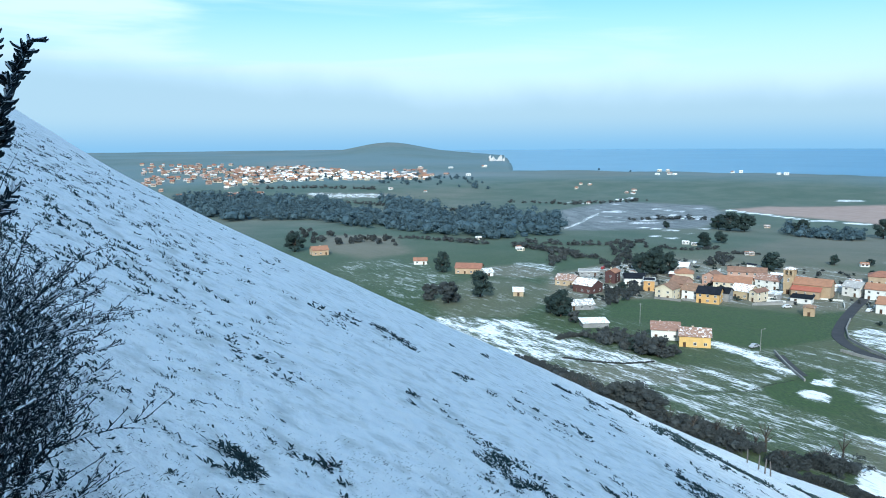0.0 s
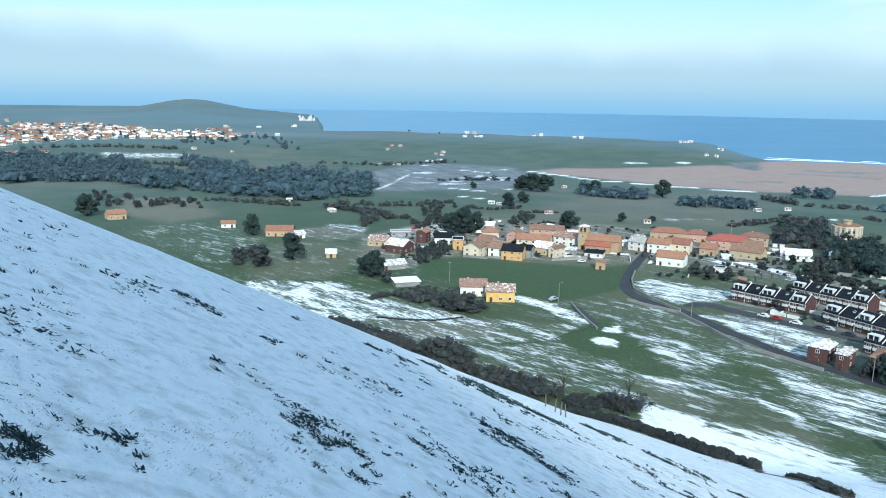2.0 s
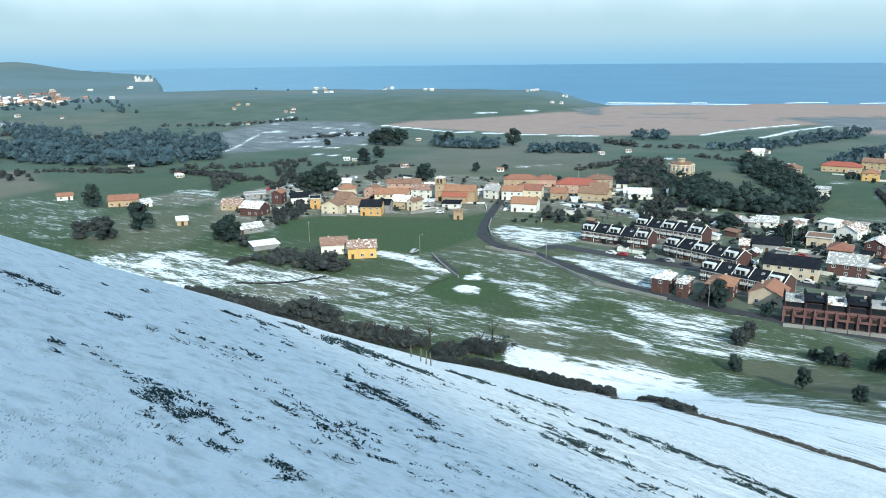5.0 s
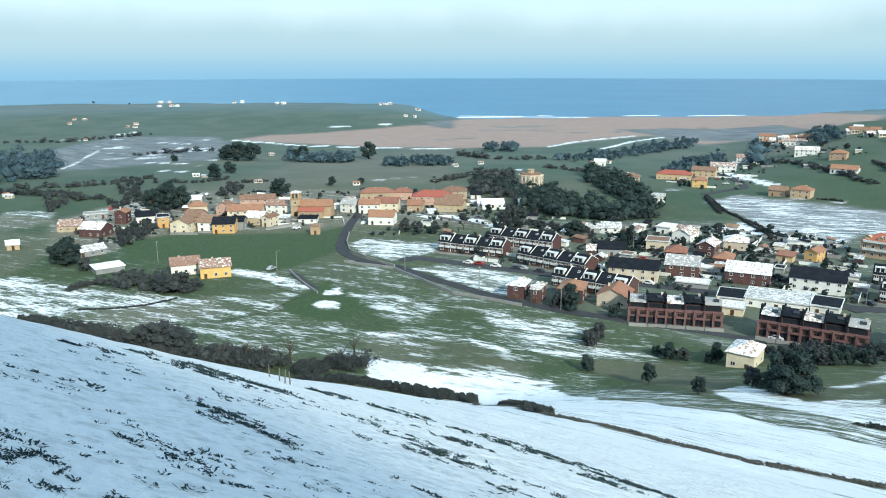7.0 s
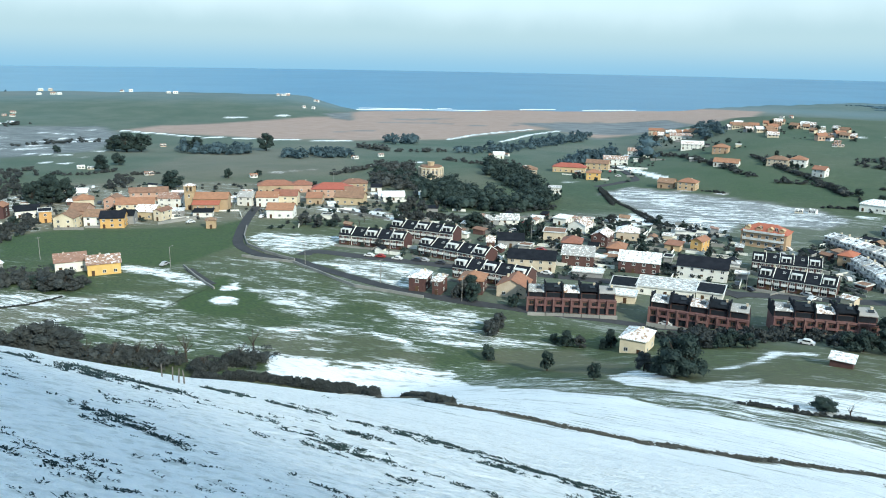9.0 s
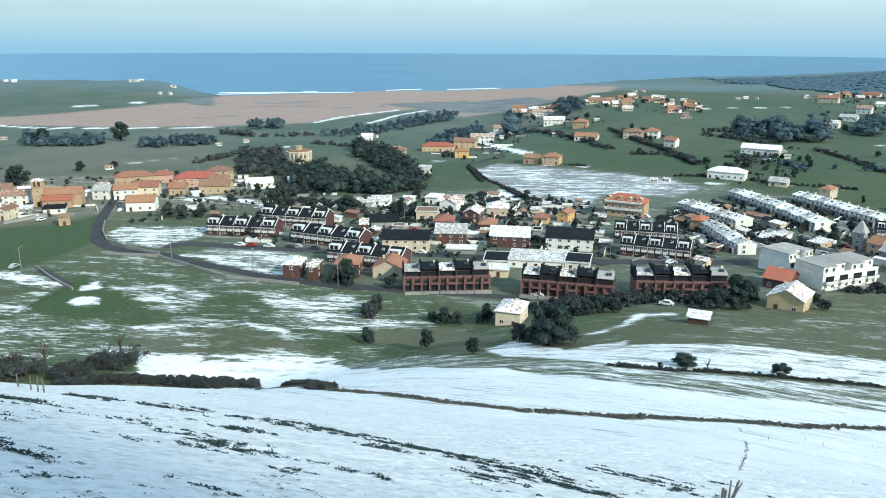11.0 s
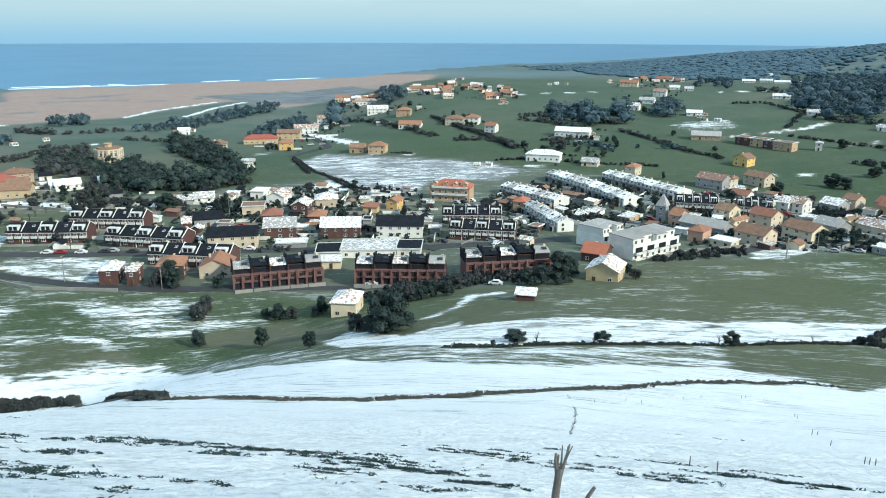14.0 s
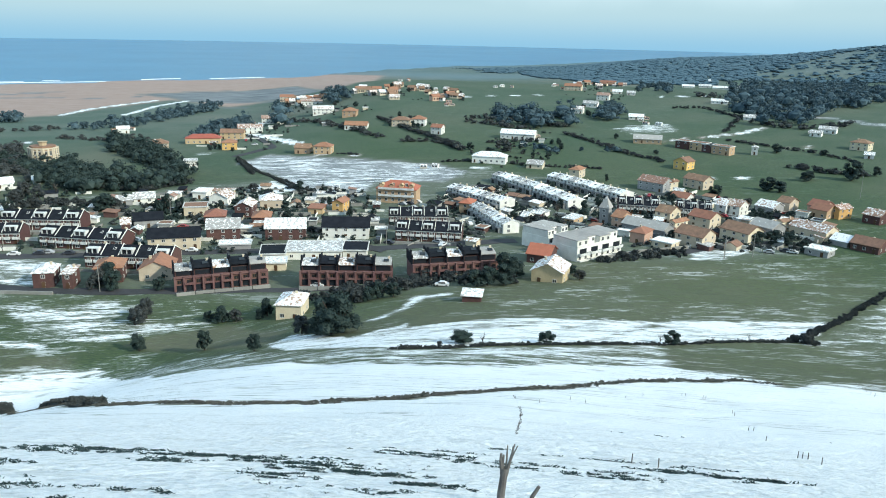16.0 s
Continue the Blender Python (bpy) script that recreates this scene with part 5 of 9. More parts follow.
def mansion(x, y, turn):
    """An old seaside villa: eight-sided, three storeys, pale pilasters between dark window strips."""
    ob = thing("mansion", x, y, gz(x, y) - 0.5, turn, "cream eight-sided villa with pilasters and roof lantern", "mansion")
    R8, h = 7.6, 11.5
    corner = [(R8 * math.cos(math.pi / 8 + k * math.pi / 4), R8 * math.sin(math.pi / 8 + k * math.pi / 4)) for k in range(8)]

    def prism(bm, ring, z0, z1, grow=1.0):
        lo = [bm.verts.new((px * grow, py * grow, z0)) for px, py in ring]
        hi = [bm.verts.new((px * grow, py * grow, z1)) for px, py in ring]
        for k in range(len(ring)):
            bm.faces.new((lo[k], lo[(k + 1) % len(ring)], hi[(k + 1) % len(ring)], hi[k]))
        bm.faces.new(hi)
        bm.faces.new(lo[::-1])

    bm = bmesh.new()
    prism(bm, corner, -1.5, h)
    part("wall", mesh_of("wall", bm, WALLS["stone"]), ob)
    bm = bmesh.new()
    prism(bm, corner, h, h + 0.6, 1.07)
    prism(bm, corner, 3.5, 3.8, 1.03)
    part("cornice", mesh_of("cornice", bm, WALLS["cream"]), ob)
    bm = bmesh.new()
    prism(bm, corner, h + 0.6, h + 1.5, 0.9)
    part("roof", mesh_of("roof", bm, ROOFS["old"]), ob)
    bm = bmesh.new()
    prism(bm, corner, h + 1.5, h + 3.4, 0.28)
    prism(bm, corner, h + 3.4, h + 3.7, 0.34)
    part("lantern", mesh_of("lantern", bm, WALLS["tan"]), ob)
    pil = bmesh.new()
    box(pil, -0.5, -0.45, 3.8, 0.5, 0.0, h)
    pil = mesh_of("pilaster", pil, WALLS["cream"])
    for k in range(8):
        (ax, ay), (bx, by) = corner[k], corner[(k + 1) % 8]
        out = math.degrees(math.atan2(ay + by, ax + bx)) + 90
        for s in (0.08, 0.5, 0.92):
            part("pilaster", pil, ob, at=pose(ax + (bx - ax) * s, ay + (by - ay) * s, 0, 0, 0, out))
        for s in (0.29, 0.71):
            for z, tall in ((1.0, 1.8), (4.2, 2.8), (8.0, 2.6)):
                m = pose(ax + (bx - ax) * s, ay + (by - ay) * s, z, 0, 0, out) @ Matrix.Translation((0, -0.02, 0)) @ Matrix.Diagonal((1.35, 1, tall, 1))
                part("window", WINDOW, ob, at=m)
    return ob


def hotel(x, y, turn):
    ob = thing("hotel", x, y, gz(x, y), turn, "three-storey ochre hotel with red tile roof and dormers", "hotel")
    w, d, h = 19, 11, 6.6
    part("wall", body_mesh(w, d, h, 0, "flat", WALLS["orange"]), ob)
    part("roof", roof_mesh(w, d, h, 3.2, "hip", ROOFS["red"]), ob)
    for s in range(3):
        for k in range(6):
            if s < 2 or k % 2 == 0:
                part("window", WINDOW, ob, at=S3(-w / 2 + w * (k + 0.5) / 6, -d / 2 - 0.02 + (1.6 if s == 2 else 0), s * 3.1 + 0.9 + (0.7 if s == 2 else 0), 1.3, 1, 1.5))
        if s < 2:
            part("balcony", UNIT["balcony"], ob, at=S3(0, -d / 2, s * 3.4 + 3.3 - 3.0 * (s == 1) + 2.9 * (s == 1), w * 0.9, 1.0, 0.9))
    for k in range(4):
        bm = bmesh.new()
        box(bm, -1.0, -0.9, 0, 1.0, 1.6, 1.6)
        slab(bm, [(-1.2, -1.1, 1.6), (0, -1.1, 2.3), (0, 2.2, 2.3), (-1.2, 2.2, 1.6)], 0.12)
        slab(bm, [(1.2, -1.1, 1.6), (1.2, 2.2, 1.6), (0, 2.2, 2.305), (0, -1.1, 2.305)], 0.12)
        part("dormer", mesh_of("dormer", bm, WALLS["orange"]), ob, at=Matrix.Translation((-w / 2 + w * (k + 0.5) / 4, -d / 2 + 1.6, h + 0.3)))
    for k in (-1, 1):
        part("chimney", CHIMNEY, ob, at=Matrix.Translation((k * 4, 1, h + 2.0)))
    return ob


def pole(x, y, height, lamp=False):
    ob = thing("street_lamp" if lamp else "utility_pole", x, y, gz(x, y), 0, "grey metal street lamp beside the road" if lamp else "weathered wooden utility pole with a crossbar", "street lamp" if lamp else "utility pole", "poles in the valley")
    bm = bmesh.new()
    tube(bm, (0, 0, -0.5), (0, 0, height), 0.13, 0.08, 8)
    part("post", mesh_of("post", bm, CONCRETE), ob)
    bm = bmesh.new()
    if lamp:
        tube(bm, (0, 0, height - 0.05), (1.1, 0, height + 0.2), 0.05, 0.04)
        box(bm, 0.9, -0.15, height + 0.12, 1.5, 0.15, height + 0.3)
    else:
        box(bm, -0.8, -0.06, height - 0.5, 0.8, 0.06, height - 0.36)
    part("arm", mesh_of("arm", bm, CONCRETE), ob)


def car_meshes():
    bm = bmesh.new()
    side = [(-2.1, 0.3), (-2.1, 0.75), (-1.3, 0.9), (-0.7, 1.42), (0.8, 1.45), (1.5, 0.95), (2.1, 0.85), (2.15, 0.3)]
    one = [bm.verts.new((x, -0.82, z)) for x, z in side]
    two = [bm.verts.new((x, 0.82, z)) for x, z in side]
    bm.faces.new(one)
    bm.faces.new(two[::-1])
    for k in range(len(side)):
        j = (k + 1) % len(side)
        bm.faces.new((one[j], one[k], two[k], two[j]))
    bmesh.ops.recalc_face_normals(bm, faces=bm.faces[:])
    body = bm
    wheel = bmesh.new()
    tube(wheel, (0, -0.1, 0), (0, 0.1, 0), 0.31, 0.31, 12)
    glass = bmesh.new()
    for y in (-0.835, 0.815):
        box(glass, -0.95, y, 0.95, 0.95, y + 0.02, 1.34)
    return body, mesh_of("wheel", wheel, ASPHALT), mesh_of("side_window", glass, GLASS)


CAR_BODY, WHEEL, CAR_GLASS = car_meshes()
CAR_PAINT = [surface("car_paint_" + n, c, tuple(v * 0.9 for v in c), rough=0.3, vary=0.02, bump=0.0, spec=0.5) for n, c in
             (("white", (0.7, 0.7, 0.7)), ("red", (0.3, 0.03, 0.03)), ("dark", (0.04, 0.045, 0.06)), ("silver", (0.4, 0.41, 0.43)))]
CAR_MESH = []
for paint in CAR_PAINT:
    me = bpy.data.meshes.new("body")
    CAR_BODY.to_mesh(me)
    me.materials.append(paint)
    CAR_MESH.append(me)
CAR_BODY.free()


def car(x, y, turn, colour):
    word = ("white", "red", "dark blue", "silver")[colour]
    ob = thing("car", x, y, gz(x, y) + 0.1, turn, "small parked %s car on the village street" % word, "car", "parked cars")
    part("body", CAR_MESH[colour], ob)
    part("side_window", CAR_GLASS, ob)
    for wx in (-1.3, 1.35):
        for wy in (-0.78, 0.78):
            part("wheel", WHEEL, ob, at=Matrix.Translation((wx, wy, 0.31)))


def road_along(name, line, width):
    draped("road" if name == "road" else "lane", line, width, 0.12, ASPHALT, "grey asphalt %s with slush at the edges" % name, "road")


def stone_wall(line, height=0.9):
    """A low dry wall along a line in plan."""
    bm = bmesh.new()
    for (ax, ay), (bx, by) in zip(line[:-1], line[1:]):
        n = max(1, int(math.hypot(bx - ax, by - ay) / 3))
        for i in range(n):
            x0, y0, x1, y1 = (ax + (bx - ax) * i / n, ay + (by - ay) * i / n, ax + (bx - ax) * (i + 1) / n, ay + (by - ay) * (i + 1) / n)
            d = Vector((x1 - x0, y1 - y0)).normalized()
            s = Vector((-d.y, d.x)) * 0.22
            z0, z1 = gz(x0, y0), gz(x1, y1)
            lo = [bm.verts.new(p) for p in ((x0 - s.x, y0 - s.y, z0 - 0.4), (x1 - s.x, y1 - s.y, z1 - 0.4), (x1 + s.x, y1 + s.y, z1 - 0.4), (x0 + s.x, y0 + s.y, z0 - 0.4))]
            hi = [bm.verts.new(p) for p in ((x0 - s.x, y0 - s.y, z0 + height), (x1 - s.x, y1 - s.y, z1 + height), (x1 + s.x, y1 + s.y, z1 + height), (x0 + s.x, y0 + s.y, z0 + height))]
            bm.faces.new(hi)
            for k in range(4):
                j = (k + 1) % 4
                bm.faces.new((lo[k], lo[j], hi[j], hi[k]))
    tagged(new("field_wall", mesh_of("field_wall", bm, CONCRETE)), "low grey stone wall between lane and fields", "wall", kind="structure")

# ---- growth on the hillside in front ----
def blades(places, low, high, lean, per, width, seed):
    """Tufts of thin bent blades at the places given, as arrays of vertices and faces."""
    rng = np.random.default_rng(seed)
    p = np.repeat(np.array(places, float), per, 0)
    n = len(p)
    p = p + rng.normal(scale=0.02, size=(n, 2))
    z = ground_z(p[:, 0], p[:, 1])
    h = rng.uniform(low, high, n)
    t = rng.uniform(0, 2 * np.pi, n)
    k = rng.uniform(0.15, lean, n) * h
    fx, fy = -math.sin(FALL) * 0.3 * h, math.cos(FALL) * 0.3 * h
    base = np.stack([p[:, 0], p[:, 1], z - 0.015], 1)
    mid = base + np.stack([np.cos(t) * k * 0.4, np.sin(t) * k * 0.4, h * 0.6], 1)
    tip = base + np.stack([np.cos(t) * k + fx, np.sin(t) * k + fy, h * rng.uniform(0.7, 1.0, n)], 1)
    side = np.stack([-np.sin(t), np.cos(t), np.zeros(n)], 1) * width * rng.uniform(0.6, 1.4, (n, 1))
    co = np.stack([base - side, base + side, mid + side * 0.8, mid - side * 0.8, tip], 1).reshape(-1, 3)
    i = np.arange(n)[:, None] * 5
    return co, np.concatenate([i + [0, 1, 2, 3]], 1), np.concatenate([i + [3, 2, 4]], 1)


def blade_object(name, places, low, high, lean, per, width, material, label, category, seed):
    co, quads, tris = blades(places, low, high, lean, per, width, seed)
    me = bpy.data.meshes.new(name)
    me.from_pydata(co.tolist(), [], quads.tolist() + tris.tolist())
    me.materials.append(material)
    return tagged(new(name, me), label, category, kind="stuff")


def slope_grass():
    rng = np.random.default_rng(77)
    n = 120000
    az = np.radians(rng.uniform(-112, 42, n))
    r = np.exp(rng.uniform(math.log(1.6), math.log(40), n))
    x, y = -r * np.sin(az), r * np.cos(az)
    keep = lumpy(x, y, 0.55, 61) * 0.55 + lumpy(x, y, 3.0, 62) * 0.3 + rng.random(n) * 0.15 + 0.10 * smooth(-35, 20, np.degrees(az)) - 0.0006 * r
    k = (keep > 0.68) & (rng.random(n) < 0.6)
    places = np.stack([x[k], y[k]], 1)
    half = len(places) // 2
    blade_object("grass", places[:half], 0.008, 0.026, 1.7, 4, 0.0030, LEAVES["grass"], "withered grass tips poking through the snow", "grass", 78)
    blade_object("grass", places[half:], 0.008, 0.028, 1.7, 4, 0.0036, LEAVES["heath"], "dark heath tips poking through the snow", "grass", 79)
    sa = np.radians(rng.uniform(-70, 16, 5200))
    sr = np.exp(rng.uniform(math.log(2.6), math.log(20), 5200))
    sx, sy = -sr * np.sin(sa), sr * np.cos(sa)
    for low, high, spread in ((2.6, 6, 0.022), (6, 11, 0.034), (11, 20, 0.055)):
        sk = (lumpy(sx, sy, 1.7, 66) * 0.85 + rng.random(5200) * 0.15 > 0.655) & (sr > low) & (sr < high)
        mat_object("heath", np.stack([sx[sk], sy[sk]], 1), spread * 1.5, spread * 0.9, spread * 0.17, 6, LEAVES["heath"], "small dark sprigs scattered over the snow", "heath", int(low * 10))
    m = 26000
    far = np.exp(rng.uniform(math.log(9), math.log(80), m))
    fa = np.radians(rng.uniform(-108, 5, m))
    fx, fy = -far * np.sin(fa), far * np.cos(fa)
    u, v = -fx * math.sin(FALL) + fy * math.cos(FALL), -fx * math.cos(FALL) - fy * math.sin(FALL)
    fk = (lumpy(u, v * 0.22, 1.1, 63) * 0.6 + lumpy(u, v, 9, 64) * 0.4 > 0.752) & (rng.random(m) < 0.8)
    mat_object("heath", np.stack([fx[fk], fy[fk]], 1), 0.15, 0.04, 0.017, 7, LEAVES["heath"], "dark sprigs in broken lines over the snow", "heath", 80)


def left_sprigs():
    rng = np.random.default_rng(31)
    n = 4200
    a = np.radians(9 + 25 * rng.random(n) ** 0.38)
    r = np.exp(rng.uniform(math.log(2.2), math.log(20), n))
    x, y = -r * np.sin(a), r * np.cos(a)
    k = lumpy(x, y, 0.5, 65) * 0.6 + rng.random(n) * 0.4 > 0.5
    places = np.stack([x[k], y[k]], 1)
    near = np.hypot(places[:, 0], places[:, 1]) < 7
    mat_object("heath", places[near], 0.030, 0.030, 0.0032, 9, LEAVES["heath"], "dark heath sprigs above the snow by the bushes", "heath", 32)
    mat_object("heath", places[~near], 0.046, 0.05, 0.0050, 8, LEAVES["heath"], "dark heath sprigs above the snow up the slope", "heath", 33)


def mat_object(name, places, spread, rise, leaf, per, material, label, category, seed):
    """Low ragged tufts of narrow bent leaves fanning out of the snow."""
    rng = np.random.default_rng(seed)
    k = np.repeat(rng.uniform(0.5, 1.5, len(places)), per)
    p = np.repeat(np.asarray(places, float), per, 0)
    n = len(p)
    p = p + rng.normal(scale=0.45, size=(n, 2)) * (spread * k)[:, None]
    z = ground_z(p[:, 0], p[:, 1])
    t, up = rng.uniform(0, 2 * np.pi, n), rng.uniform(0.1, 0.9, n)
    length = spread * k * rng.uniform(0.6, 1.5, n)
    flat = np.sqrt(1 - up * up * 0.8)
    run = np.stack([np.cos(t) * flat * length, np.sin(t) * flat * length, up * np.maximum(rise, 0.5 * spread) * k], 1)
    run[:, 2] += -0.5 * run[:, 0] * (-math.sin(FALL)) - 0.5 * run[:, 1] * math.cos(FALL)
    base = np.stack([p[:, 0], p[:, 1], z - 0.01], 1)
    side = np.stack([-np.sin(t), np.cos(t), rng.normal(scale=0.5, size=n)], 1) * (leaf * rng.uniform(0.9, 1.9, n))[:, None]
    mid, tip = base + run * 0.55 + [0, 0, 0.1 * spread], base + run
    co = np.stack([base - side * 0.5, base + side * 0.5, mid + side, tip, mid - side], 1).reshape(-1, 3)
    me = bpy.data.meshes.new(name)
    me.from_pydata(co.tolist(), [], np.arange(len(co)).reshape(-1, 5).tolist())
    me.materials.append(material)
    return tagged(new(name, me), label, category, kind="stuff")


def heath(x, y, n, spread):
    """A patch of dark heath in broken streaks along the contour."""
    rng = np.random.default_rng(int(x * 31 + y * 17) & 0xFFFF)
    r = math.hypot(x, y)
    cx, cy = -math.cos(FALL), -math.sin(FALL)
    ux, uy = -math.sin(FALL), math.cos(FALL)
    n = max(20, int(n * (2.8 if r < 14 else 8)))
    streak = rng.normal(scale=spread * 0.17 + 0.007 * r, size=5)
    a, b = rng.normal(scale=spread * 0.36, size=n), rng.choice(streak, n) + rng.normal(scale=0.02 + 0.0025 * r, size=n)
    b = b + 0.12 * a * (rng.random() - 0.5)
    places = np.stack([x + a * cx + b * ux, y + a * cy + b * uy], 1)
    places = places[lumpy(places[:, 0], places[:, 1], 0.10 + 0.010 * r, 91) > 0.50]
    mat_object("heath", places, 0.028 + 0.0036 * r, 0.024 + 0.0028 * r, 0.0026 + 0.00040 * r, 10, LEAVES["heath"], "patch of dark green heath on the snowy slope", "heath", n)


def stake(x, y, h):
    rng = random.Random(int(x * 100))
    ob = thing("stake", x, y, gz(x, y), 0, "thin weathered wooden fence stake in the snow", "stake", "fence stakes on the slope")
    bm = bmesh.new()
    tilt = Vector((rng.uniform(-0.1, 0.1), rng.uniform(-0.1, 0.1), 1)).normalized()
    tube(bm, (0, 0, -0.3), tilt * h * 0.5, 0.026, 0.024, 7)
    tube(bm, tilt * h * 0.495, tilt * h, 0.024, 0.018, 7)
    part("post", mesh_of("post", bm, DEADWOOD), ob)


def dead_stems(line):
    places = along(line, 0.35, 0.10, 5)
    blade_object("dead_stems", places, 0.06, 0.2, 0.8, 3, 0.012, BARK, "line of dead brown stems down the slope", "stems", 6)


def dead_stump(x, y):
    """A dead pollard: a leaning split trunk ending in broken prongs."""
    ob = thing("dead_tree", x, y, gz(x, y), math.degrees(math.atan2(-x, y)), "split dead grey tree stump with broken prongs", "tree stump")
    rng = random.Random(8)
    bm = bmesh.new()

    def limb(points, r0, r1, sides=9):
        for k in range(len(points) - 1):
            f0, f1 = k / (len(points) - 1), (k + 1) / (len(points) - 1)
            tube(bm, points[k], points[k + 1], r0 + (r1 - r0) * f0, r0 + (r1 - r0) * f1, sides)

    limb([(0, 0, -0.3), (0.0, 0.02, 0.15), (0.03, 0.0, 0.5), (0.05, 0.0, 0.75)], 0.085, 0.07)
    part("trunk", mesh_of("trunk", bm, DEADWOOD), ob)
    for pts, r0, r1 in (([(0.0, 0, 0.62), (-0.03, 0.0, 0.9), (-0.03, 0.01, 1.06)], 0.04, 0.026),
                        ([(0.03, 0.02, 0.62), (0.01, 0.0, 0.86), (0.02, 0.0, 1.04)], 0.03, 0.02),
                        ([(0.07, 0, 0.68), (0.08, 0.02, 0.95), (0.085, 0.02, 1.24)], 0.026, 0.013),
                        ([(0.08, 0, 0.6), (0.14, 0.0, 0.9), (0.22, 0.02, 1.28)], 0.04, 0.016),
                        ([(0.12, 0.01, 0.82), (0.17, 0.03, 1.05), (0.19, 0.04, 1.22)], 0.022, 0.010),
                        ([(0.15, 0.0, 0.92), (0.21, -0.01, 1.1), (0.28, 0.0, 1.26)], 0.022, 0.009)):
        bm = bmesh.new()
        limb(pts, r0, r1, 7)
        part("prong", mesh_of("prong", bm, DEADWOOD), ob)
    bm = bmesh.new()
    limb([(0.55, 0.1, -0.2), (0.62, 0.1, 0.12), (0.74, 0.12, 0.34)], 0.05, 0.035)
    part("side_stub", mesh_of("side_stub", bm, DEADWOOD), ob, "short cut side stem")


def gorse(x, y, height, wide, stems, seed, label, thick=1.0, finger=0.0, flat=1.0):
    """A spiny evergreen bush: arching stems set with short leaves or stubby finger-like sprigs, snow caught on some."""
    rng = random.Random(seed)
    ob = thing("gorse_bush", x, y, gz(x, y), 0, label, "bush")
    wood, green, snow = bmesh.new(), [[], []], [[], []]

    def sprig(p, d, length, r):
        d = d.normalized()
        a = d.orthogonal().normalized() * r
        b = d.cross(a).normalized() * r
        V, F = green
        for k in range(3):
            ang = k * 1.05
            s = a * math.cos(ang) + b * math.sin(ang)
            i = len(V)
            m, q = p + d * length * 0.8, p + d * length + Vector((0, 0, length * 0.12))
            if finger:
                V.extend([p - s * 0.8, p + s * 0.8, m + s, q + s * 0.45, q - s * 0.45, m - s])
                F.append((i, i + 1, i + 2, i + 3, i + 4, i + 5))
            else:
                V.extend([p - s * 0.7, p + s * 0.7, m + s, q, m - s])
                F.append((i, i + 1, i + 2, i + 3, i + 4))
        if rng.random() < (0.85 if finger else 0.62) and d.z > -0.3:
            V, F = snow
            i = len(V)
            s = d.cross(Vector((0, 0, 1)))
            s = (s.normalized() if s.length > 0.1 else Vector((1, 0, 0))) * r * 1.1
            up = Vector((0, 0, r * 0.9))
            V.extend([p - s + up, p + s + up, p + d * length * 0.85 + s + up, p + d * length * 0.85 - s + up, p + d * length * 0.4 + up * 1.7])
            F.extend([(i, i + 1, i + 4), (i + 1, i + 2, i + 4), (i + 2, i + 3, i + 4), (i + 3, i, i + 4)])

    for s in range(stems):
        t = rng.uniform(0, 2 * math.pi)
        out = rng.uniform(0.25, 1.0)
        top = Vector((math.cos(t) * wide * out, math.sin(t) * wide * out, height * rng.uniform(0.5, 1.0) if finger else height * rng.uniform(0.45 * flat, 1.0) * (1.15 - 0.5 * out)))
        p = Vector((math.cos(t) * 0.05, math.sin(t) * 0.05, -0.05))
        n = 9
        prev = p
        for k in range(1, n + 1):
            f = k / n
            q = Vector((p.x + (top.x - p.x) * f ** 1.3, p.y + (top.y - p.y) * f ** 1.3, p.z + (top.z - p.z) * f ** 0.8))
            q += Vector((rng.uniform(-1, 1), rng.uniform(-1, 1), rng.uniform(-1, 1))) * 0.009
            tube(wood, prev, q, 0.009 * thick * (1.1 - f), 0.009 * thick * (1.02 - f), 4)
            if not finger and f > 0.3 and abs(q.z - prev.z) < 0.8 * math.hypot(q.x - prev.x, q.y - prev.y) and rng.random() < 0.75:
                V, F = snow
                i, w = len(V), 0.007
                side = (q - prev).cross(Vector((0, 0, 1))).normalized() * w
                up = Vector((0, 0, 0.008))
                V.extend([prev - side, prev + side, q + side, q - side, prev + up, q + up])
                F.extend([(i, i + 4, i + 5, i + 3), (i + 4, i + 1, i + 2, i + 5), (i, i + 1, i + 4), (i + 3, i + 5, i + 2)])
            if not finger and f > 0.35:
                for _ in range(2):
                    d = ((q - prev).normalized() * 1.3 + Vector((rng.uniform(-1, 1), rng.uniform(-1, 1), rng.uniform(-0.4, 0.6)))).normalized()
                    a, twig = prev.lerp(q, rng.random()), rng.uniform(0.05, 0.13)
                    tube(wood, a, a + d * twig, 0.0022, 0.001, 3)
                    for _ in range(7):
                        lean = d * 0.8 + Vector((rng.uniform(-1, 1), rng.uniform(-1, 1), rng.uniform(-0.6, 0.8)))
                        sprig(a + d * twig * rng.random(), lean, rng.uniform(0.012, 0.024), 0.0022)
            if f > 0.2 and not (finger and q.z < 0.68 * height and rng.random() < 0.8):
                for _ in range(20 if finger else 7):
                    a = prev.lerp(q, rng.random())
                    d = (q - prev).normalized() * 0.5 + Vector((rng.uniform(-1, 1), rng.uniform(-1, 1), rng.uniform(-0.5, 0.35 if finger else 1)))
                    if finger:
                        sprig(a, d, finger * rng.uniform(0.6, 1.2), 0.0075)
                    else:
                        sprig(a, d, rng.uniform(0.014, 0.034), 0.0028)
            prev = q
    part("branchwork", mesh_of("branchwork", wood, LEAVES["gorse"]), ob)
